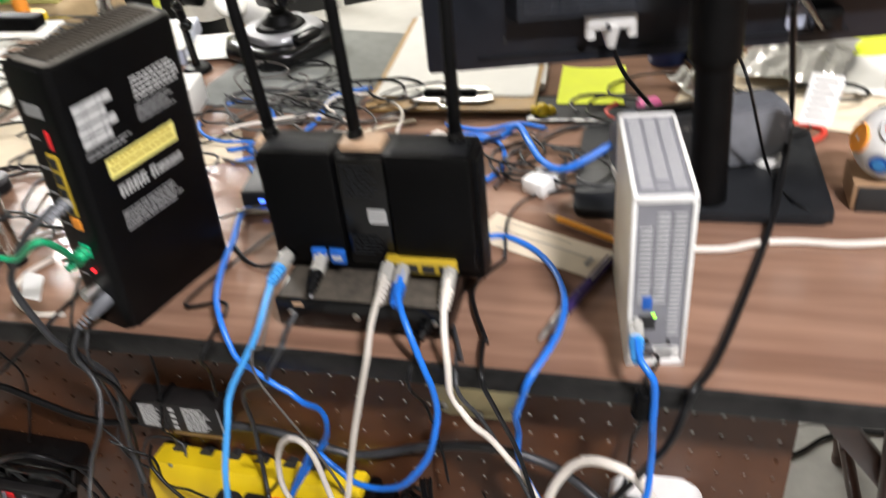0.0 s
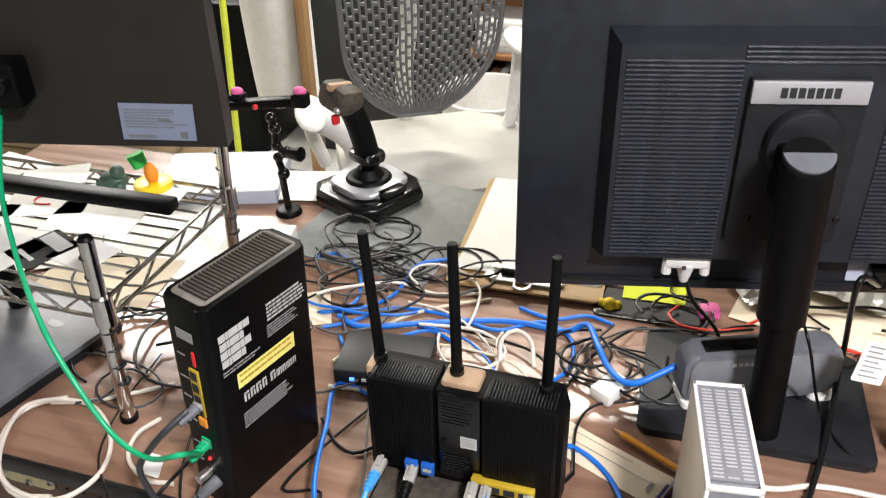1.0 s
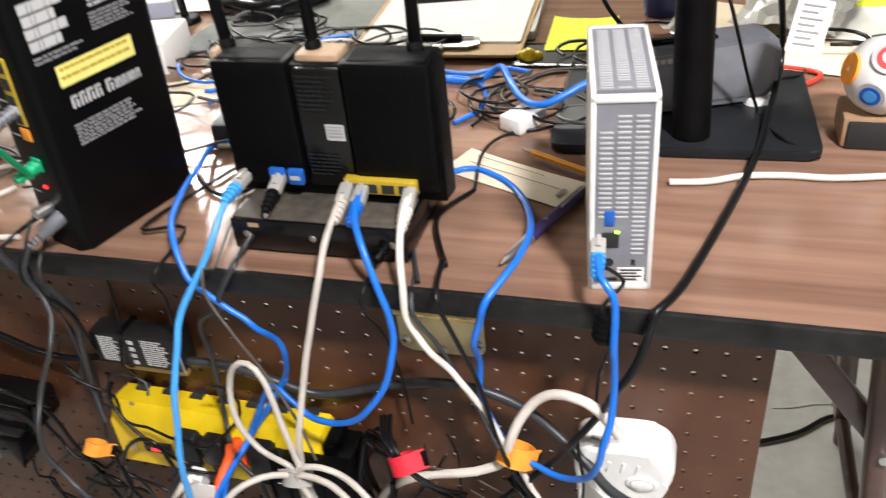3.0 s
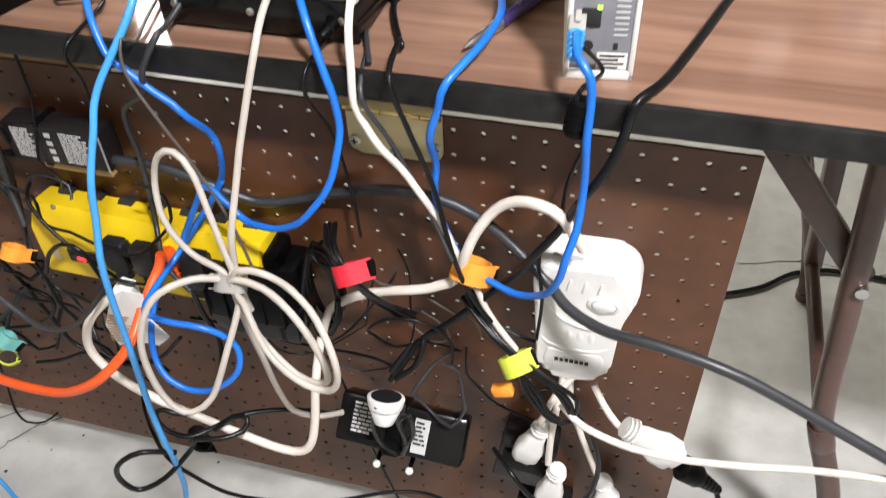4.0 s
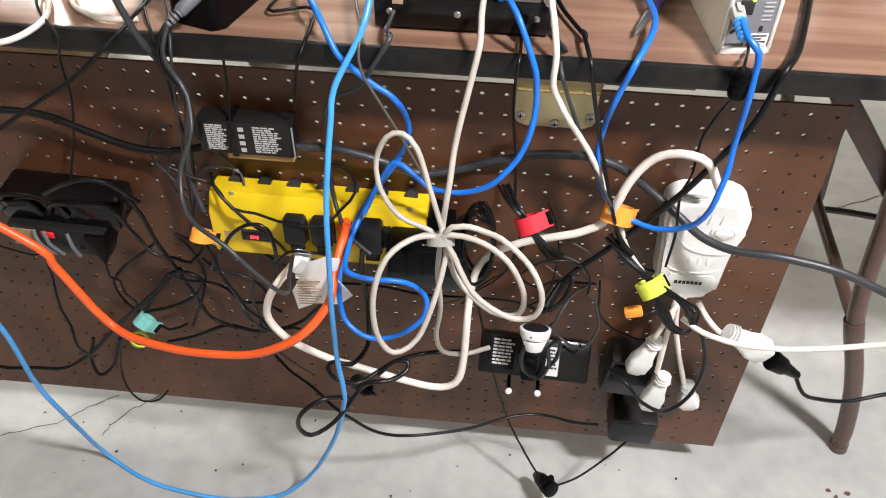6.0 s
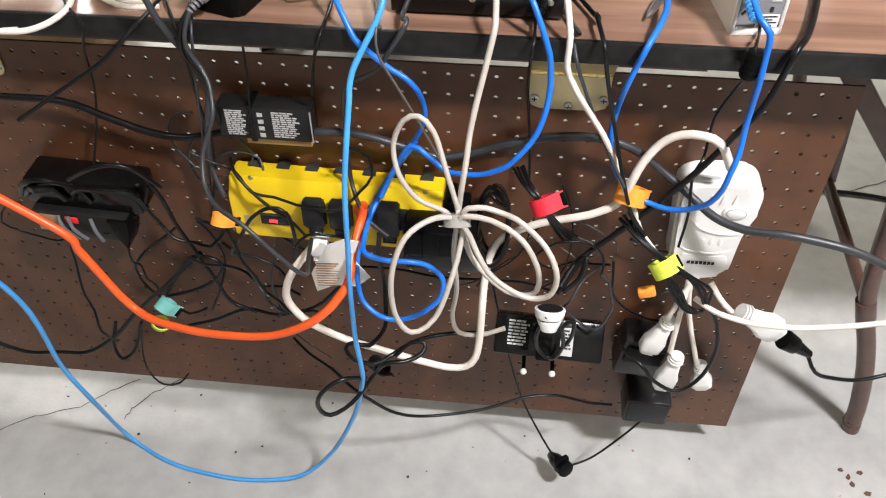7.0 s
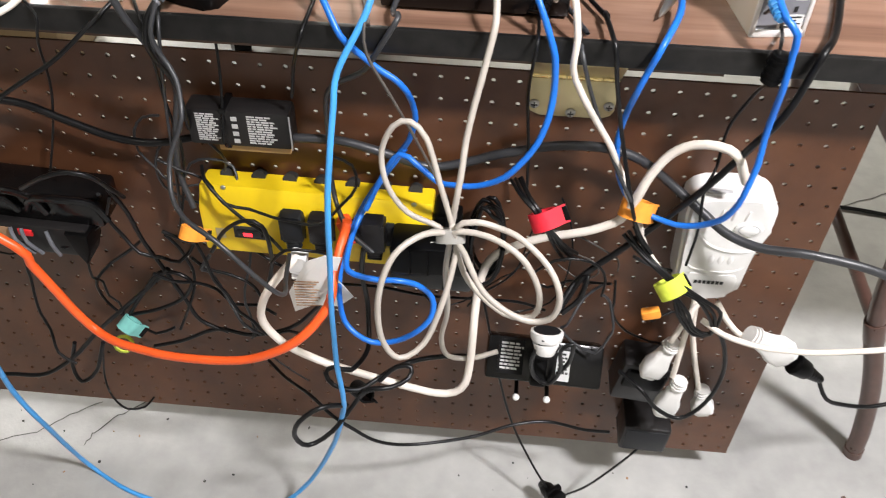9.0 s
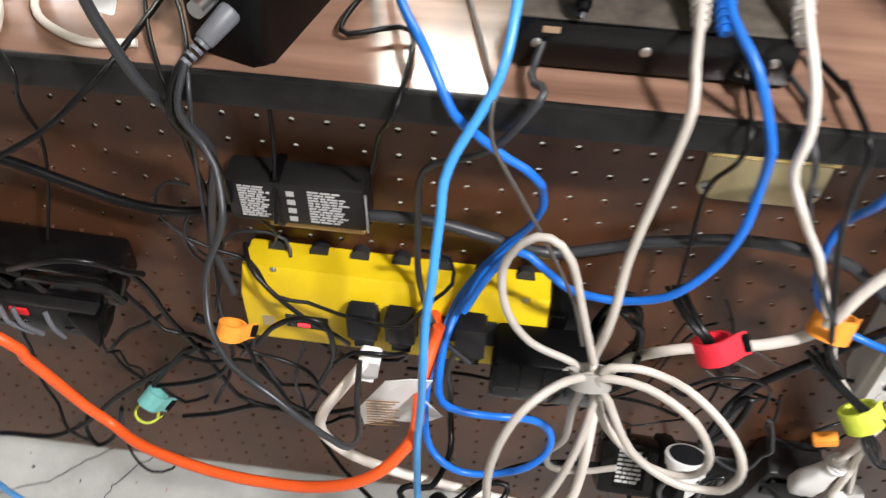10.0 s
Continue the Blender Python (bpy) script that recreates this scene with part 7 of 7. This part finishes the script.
part("funnel", cyl((0, 0, -0.006), (0, 0, 0.006), 0.0165, 0.0190, 24, bevel=0.002), "white", cu)
part("mouth", cyl((0, 0, 0.005), (0, 0, 0.0068), 0.0150, None, 20), "dgrey", cu)
part("neck", cyl((0, 0, -0.022), (0, 0, -0.008), 0.0095, 0.0150, 20, bevel=0.001), "white", cu)
solid("plug_boot", cyl((0.048, -0.046, 0.283), (0.075, -0.044, 0.290), 0.006, 0.0075, 12, bevel=0.001), "lgrey", "pale grey plug end resting at the charger", "plug")
gp = thing("power_plug", "grey moulded power plug with ribbed relief in the gateway", "plug")
part("body", cyl((-0.240, -0.036, 0.775), (-0.254, -0.054, 0.764), 0.0075, 0.0062, 16, bevel=0.0015), "mid", gp)
for k in range(4):
    t0 = Vector((-0.254, -0.054, 0.764)).lerp(Vector((-0.264, -0.067, 0.756)), k / 4)
    part("ridge", cyl(t0, t0 + Vector((-0.0013, -0.0017, -0.0010)), 0.0050 - 0.0005 * k, None, 12), "mid", gp)
dc = thing("power_plug", "small black barrel plug in the switch box", "plug")
part("barrel", cyl((0.068, -0.016, 0.757), (0.063, -0.034, 0.752), 0.0052, 0.0040, 12, bevel=0.001), "black", dc)
part("ridge", cyl((0.0655, -0.024, 0.7545), (0.065, -0.026, 0.754), 0.0056, None, 12), "gloss", dc)
vg = thing("video_plug", "white video plug under the monitor", "plug", pose(0.004, 0.28, 0, 0, 0, 13))
part("body", box(0.199, -0.014, 0.914, 0.052, 0.018, 0.018, 0.004), "white", vg)
for s in (-0.026, 0.026):
    part("thumbscrew", cyl((0.199 + s * 0.85, -0.016, 0.896), (0.199 + s * 0.85, -0.016, 0.924), 0.0058, None, 10), "white", vg)
part("neck", cyl((0.199, -0.014, 0.910), (0.199, -0.014, 0.884), 0.012, 0.005, 12), "white", vg)
tagw = thing("cable_tag", "white paper tag on the monitor power cable", "tag", pose(0.410, 0.250, 0.855, 80, 12, 12))
part("leaf", prism(rounded(0.034, 0.050, 0.002), 0, 0.001), "paper", tagw)
bars(tagw, "print", pose(0, 0, 0.0011), [(-0.012, 0.020 - 0.006 * k, 0.022 - 0.006 * (k % 2), 0.002) for k in range(7)], "pale")
for x, y, z, r1 in ((-0.305, -0.055, 0.795, 20),):
    tl = thing("cable_tag", "small white tag on the gateway cable", "tag", pose(x, y, z, 70, 20, 10))
    part("leaf", prism(rounded(0.018, 0.026, 0.002), 0, 0.001), "paper", tl)


# ---- tangle of cords on the table behind the gateway ----
def tangle(n, cx, cy, sx, sy, mats, seed, label, r=0.0019, zmax=0.03):
    g = random.Random(seed)
    for k in range(n):
        pts, zz = [], 0.004
        x, y, a, turn = cx + g.uniform(-sx, sx), cy + g.uniform(-sy, sy), g.uniform(0, 6.28), g.uniform(-0.4, 0.4)
        for q in range(g.randint(9, 15)):
            zz = 0.8 * zz + 0.2 * zmax * g.random() ** 1.5
            pts.append((x, y, ZT + 0.003 + zz))
            turn = 0.75 * turn + g.gauss(0, 0.11)
            a += turn
            x += 0.030 * math.cos(a)
            y += 0.024 * math.sin(a)
            if abs(x - cx) > sx or abs(y - cy) > sy:
                turn += 0.3 if turn > 0 else -0.3
        cable("thin_cord", pts, r * g.uniform(0.8, 1.25), g.choice(mats), label, "desk tangle", n=6, step=0.010)


tangle(16, -0.22, 0.42, 0.10, 0.055, ("c_black", "c_black", "c_dgrey", "c_brown"), 11, "black cord in the tangle on the table", 0.0019, 0.04)
tangle(9, -0.14, 0.315, 0.12, 0.06, ("c_black", "c_white", "c_cream", "c_dgrey", "c_blue"), 12, "cord in the tangle behind the router")
tangle(8, 0.155, 0.36, 0.07, 0.06, ("c_black", "c_black", "c_dgrey", "c_brown"), 13, "black cord in the tangle by the modem")
tangle(8, -0.40, 0.22, 0.10, 0.08, ("c_black", "c_black", "c_brown", "c_dgrey"), 14, "black cord in the tangle beside the wire rack")
tangle(6, 0.34, 0.46, 0.10, 0.05, ("c_black", "c_red", "c_black"), 15, "cord lying behind the monitor stand")
def board_tangle(n, cx, cz, sx, sz, mats, seed, label, r=0.0019):
    """Loose cords drooping in front of the board."""
    g = random.Random(seed)
    for k in range(n):
        x, z, y = cx + g.uniform(-sx, sx), cz + g.uniform(0.2 * sz, sz), g.uniform(-0.055, -0.015)
        pts, a, turn = [], g.uniform(3.6, 5.8), g.uniform(-0.35, 0.35)
        for q in range(g.randint(7, 12)):
            pts.append((x, y, z))
            turn = 0.7 * turn + g.gauss(0, 0.16)
            a += turn
            x += 0.026 * math.cos(a)
            z += 0.026 * math.sin(a)
            y = min(-0.012, max(-0.075, y + g.gauss(0, 0.008)))
            if abs(x - cx) > sx or abs(z - cz) > sz:
                turn += 0.35 if turn > 0 else -0.35
        cable("thin_cord", pts, r * g.uniform(0.7, 1.3), g.choice(mats), label, "board tangle", n=6, step=0.010)


board_tangle(8, -0.335, 0.375, 0.10, 0.10, ("c_black", "c_black", "c_black", "c_dgrey"), 31, "black cord tangled on the pegboard")
board_tangle(3, -0.295, 0.53, 0.02, 0.10, ("c_black", "c_dgrey"), 32, "black cord hanging beside the power strip", 0.0016)
board_tangle(4, -0.45, 0.40, 0.08, 0.12, ("c_black",), 33, "black cord hanging below the black power strip")
board_tangle(4, 0.19, 0.42, 0.04, 0.06, ("c_black", "c_dgrey"), 34, "black cord bunched beside the surge protector", 0.0016)
board_tangle(4, 0.10, 0.50, 0.05, 0.05, ("c_black", "c_brown"), 35, "thin black cord below the red strap", 0.0012)
tangle(5, -0.55, 0.20, 0.10, 0.08, ("c_black", "c_dgrey"), 16, "black cord under the wire rack")


# ---- beyond the table ----
def office_chair():
    c = thing("office_chair", "office chair with grey perforated back and pale seat", "chair", pose(-0.49, 1.32, 0, 0, 0, 30))
    # perforated back: staggered slots between vertical strands
    cols, rows = 26, 34

    def at(u, v):
        half = 0.050 + 0.125 * math.sin(math.pi * 0.5 * min(v / 0.42, 1)) ** 0.7 + 0.02 * v
        x = (u - 0.5) * 2 * half
        y = -0.07 * math.sin(math.pi * v) + 0.16 * (x * x) * 4 - 0.10 * v
        return Vector((x, y, 0.60 + 0.52 * v))

    for i in range(cols + 1):
        part("back_strand", sweep([at(i / cols, k / rows) for k in range(rows + 1)], 0.0032, 5, straight=True), "mesh", c)
    verts, faces = [], []
    for k in range(rows + 1):
        for i in range(cols):
            if (i + k) % 2 == 0 or k in (0, rows):
                a, b, up = at(i / cols, k / rows), at((i + 1) / cols, k / rows), Vector((0, 0, 0.0040))
                n = len(verts)
                verts += [p + e + Vector((0, q, 0)) for q in (-0.003, 0.003) for p, e in ((a, -up), (b, -up), (b, up), (a, up))]
                faces += [tuple(n + f for f in face) for face in ((0, 1, 2, 3), (7, 6, 5, 4), (0, 4, 5, 1), (3, 2, 6, 7))]
    me = bpy.data.meshes.new("link_webbing")
    me.from_pydata(verts, [], faces)
    me.materials.append(M["mesh"])
    web = tagged(new("link_webbing", me), "short links of the perforated back", "", "", "stuff")
    web.parent = c
    edge = [at(0, k / 12) for k in range(13)] + [at(k / 8, 1) for k in range(1, 9)] + [at(1, 1 - k / 12) for k in range(1, 13)] + [at(1 - k / 8, 0) for k in range(1, 9)]
    part("back_rim", sweep(edge, 0.007, 8), "mesh", c)
    part("seat", prism(rounded(0.50, 0.46, 0.10), 0.44, 0.50, 0.025, m=pose(0.04, -0.02, 0), seg=3), "fabric", c)
    part("spine", sweep([(0, 0.20, 0.44), (0, 0.22, 0.60), (0, 0.10, 0.80), (0, 0.06, 0.95)], 0.024, 10), "white", c)
    for s in (-1, 1):
        top = 0.695 + 0.065 * s
        arm = part("arm_post", sweep([(s * 0.24, 0.10, 0.44), (s * 0.27, 0.08, 0.54), (s * 0.27, 0.02, top - 0.02)], 0.018, 10), "white", c)
        part("arm_pad", ball((s * 0.27, 0.0, top), 0.05, None, (0.8, 2.2, 0.45), 20), "white", arm)
        if s < 0:
            part("arm_bracket", sweep([(-0.272, 0.0, top - 0.008), (-0.225, 0.005, top - 0.035), (-0.175, 0.01, top - 0.085), (-0.155, 0.02, top - 0.15)], 0.034, 14), "white", arm)
    part("gas_column", cyl((0, 0, 0.10), (0, 0, 0.44), 0.028), "lgrey", c)
    for k in range(5):
        a = 2 * math.pi * k / 5
        leg = part("base_leg", cyl((0, 0, 0.12), (0.28 * math.cos(a), 0.28 * math.sin(a), 0.075), 0.022, 0.016), "lgrey", c)
        part("castor", cyl((0.28 * math.cos(a) - 0.02, 0.28 * math.sin(a), 0.03), (0.28 * math.cos(a) + 0.02, 0.28 * math.sin(a), 0.03), 0.03), "black", leg)


office_chair()


def bookcase():
    b = thing("bookcase", "red oak bookcase with books and magazines", "bookcase", pose(-0.30, 2.55, 0))
    W, D, H = 1.30, 0.28, 1.15
    for x in (-W / 2, W / 2):
        part("side", box(x, 0, H / 2, 0.02, D, H, 0.002), "bookcase", b)
    for z in (0.05, 0.36, 0.72, H):
        part("shelf", box(0, 0, z, W - 0.022, D, 0.02, 0.002), "bookcase", b)
    part("back_panel", box(0, D / 2, H / 2, W, 0.006, H), "bookcase", b)
    g = random.Random(21)
    for z, kinds in ((0.37, ("paper", "paper", "lgrey")), (0.73, ("paper", "moss", "cardb", "red", "buff")), (0.06, ("dark", "cardb", "paper"))):
        x = -W / 2 + 0.05
        while x < W / 2 - 0.08:
            if z == 0.37 and g.random() < 0.75:
                n = g.randint(4, 8)
                w = g.uniform(0.18, 0.24)
                zz = z + 0.001
                for k in range(n):
                    t = g.uniform(0.012, 0.03)
                    solid("book", box(0, 0, t / 2, w, 0.2, t - 0.001, 0.002), g.choice(kinds), "white book in a flat pile on the bookcase", "book", pose(-0.30 + x + w / 2, 2.53, zz, 0, 0, g.uniform(-5, 5)), "books")
                    zz += t
                x += w + 0.03
            else:
                t, h = g.uniform(0.018, 0.045), g.uniform(0.20, 0.27)
                solid("book", box(0, 0, h / 2, t - 0.002, 0.19, h, 0.002), g.choice(kinds), "upright book on the bookcase shelf", "book", pose(-0.30 + x + t / 2, 2.53, z + 0.0005), "books")
                x += t


bookcase()
wb = thing("waste_bin", "round white plastic waste bin on the floor", "bin", pose(-0.52, 2.12, 0))
bm = bmesh.new()
bmesh.ops.create_cone(bm, cap_ends=False, segments=40, radius1=0.13, radius2=0.17, depth=0.34)
bmesh.ops.translate(bm, vec=(0, 0, 0.172), verts=bm.verts)
bmesh.ops.solidify(bm, geom=bm.faces[:], thickness=0.004)
part("tub", bm, "white", wb)
part("floor_disc", cyl((0, 0, 0.0), (0, 0, 0.006), 0.128, None, 40), "white", wb)
part("rim", sweep([(0.172 * math.cos(2 * math.pi * k / 32), 0.172 * math.sin(2 * math.pi * k / 32), 0.342) for k in range(33)], 0.006, 8), "white", wb)
sc = thing("white_chair_shell", "white moulded chair back with wooden edge", "chair", pose(-1.13, 1.72, 0, 0, 0, 12))
bm = bmesh.new()
bmesh.ops.create_grid(bm, x_segments=10, y_segments=16, size=0.5)
for v in bm.verts:
    u, w = v.co.x, v.co.y + 0.5
    v.co = Vector((u * (0.17 + 0.05 * w), 0.30 * u * u + 0.14 * (w - 0.4) ** 2, 0.40 + 0.75 * w))
bmesh.ops.solidify(bm, geom=bm.faces[:], thickness=0.03)
part("shell", bm, "white", sc)
for s in (0.105,):
    part("wood_rail", sweep([(s, 0.06, 0.0), (s * 1.02, 0.05, 0.5), (s * 1.10, 0.05, 1.15)], 0.022, 10), "woodp", sc)
solid("dark_cabinet", box(0, 0, 0.7, 0.55, 0.40, 1.4, 0.006), "dark", "charcoal cabinet standing behind the chair", "cabinet", pose(-0.95, 2.42, 0, 0, 0, 4))
bench = thing("padded_bench", "tan padded bench with pale yellow seams behind the table", "bench", pose(-1.22, 1.0, 0, 0, 0, 3))
part("base", box(0, 0, 0.30, 0.50, 0.22, 0.60, 0.012), "benchtan", bench)
part("cushion", box(0, 0, 0.665, 0.54, 0.26, 0.13, 0.030, seg=4), "benchtan", bench)
part("top_cover", box(0, 0.01, 0.732, 0.51, 0.24, 0.016, 0.007, seg=3), "benchyellow", bench, "pale yellow top cover")
for x in (-0.11, 0.11):
    part("seam", box(x, 0.01, 0.7403, 0.006, 0.235, 0.0022, 0.001), "cardb", bench)
solid("yellow_pole", cyl((0, 0, 0), (0.03, 0.10, 1.5), 0.012), "lime", "yellow green pole leaning in the corner", "pole", pose(-1.42, 1.9, 0))
solid("black_case", box(0, 0, 0.30, 0.30, 0.35, 0.60, 0.03), "soft", "black soft case standing on the floor", "case", pose(-1.55, 2.25, 0))
solid("floor_cable", sweep([(0.40, 0.50, 0.006), (0.527, 0.558, 0.006), (0.604, 0.618, 0.006), (0.721, 0.635, 0.006), (1.1, 0.60, 0.006), (1.5, 0.8, 0.006)], 0.004, 8), "c_black", "black cable lying on the floor by the leg", "cable")
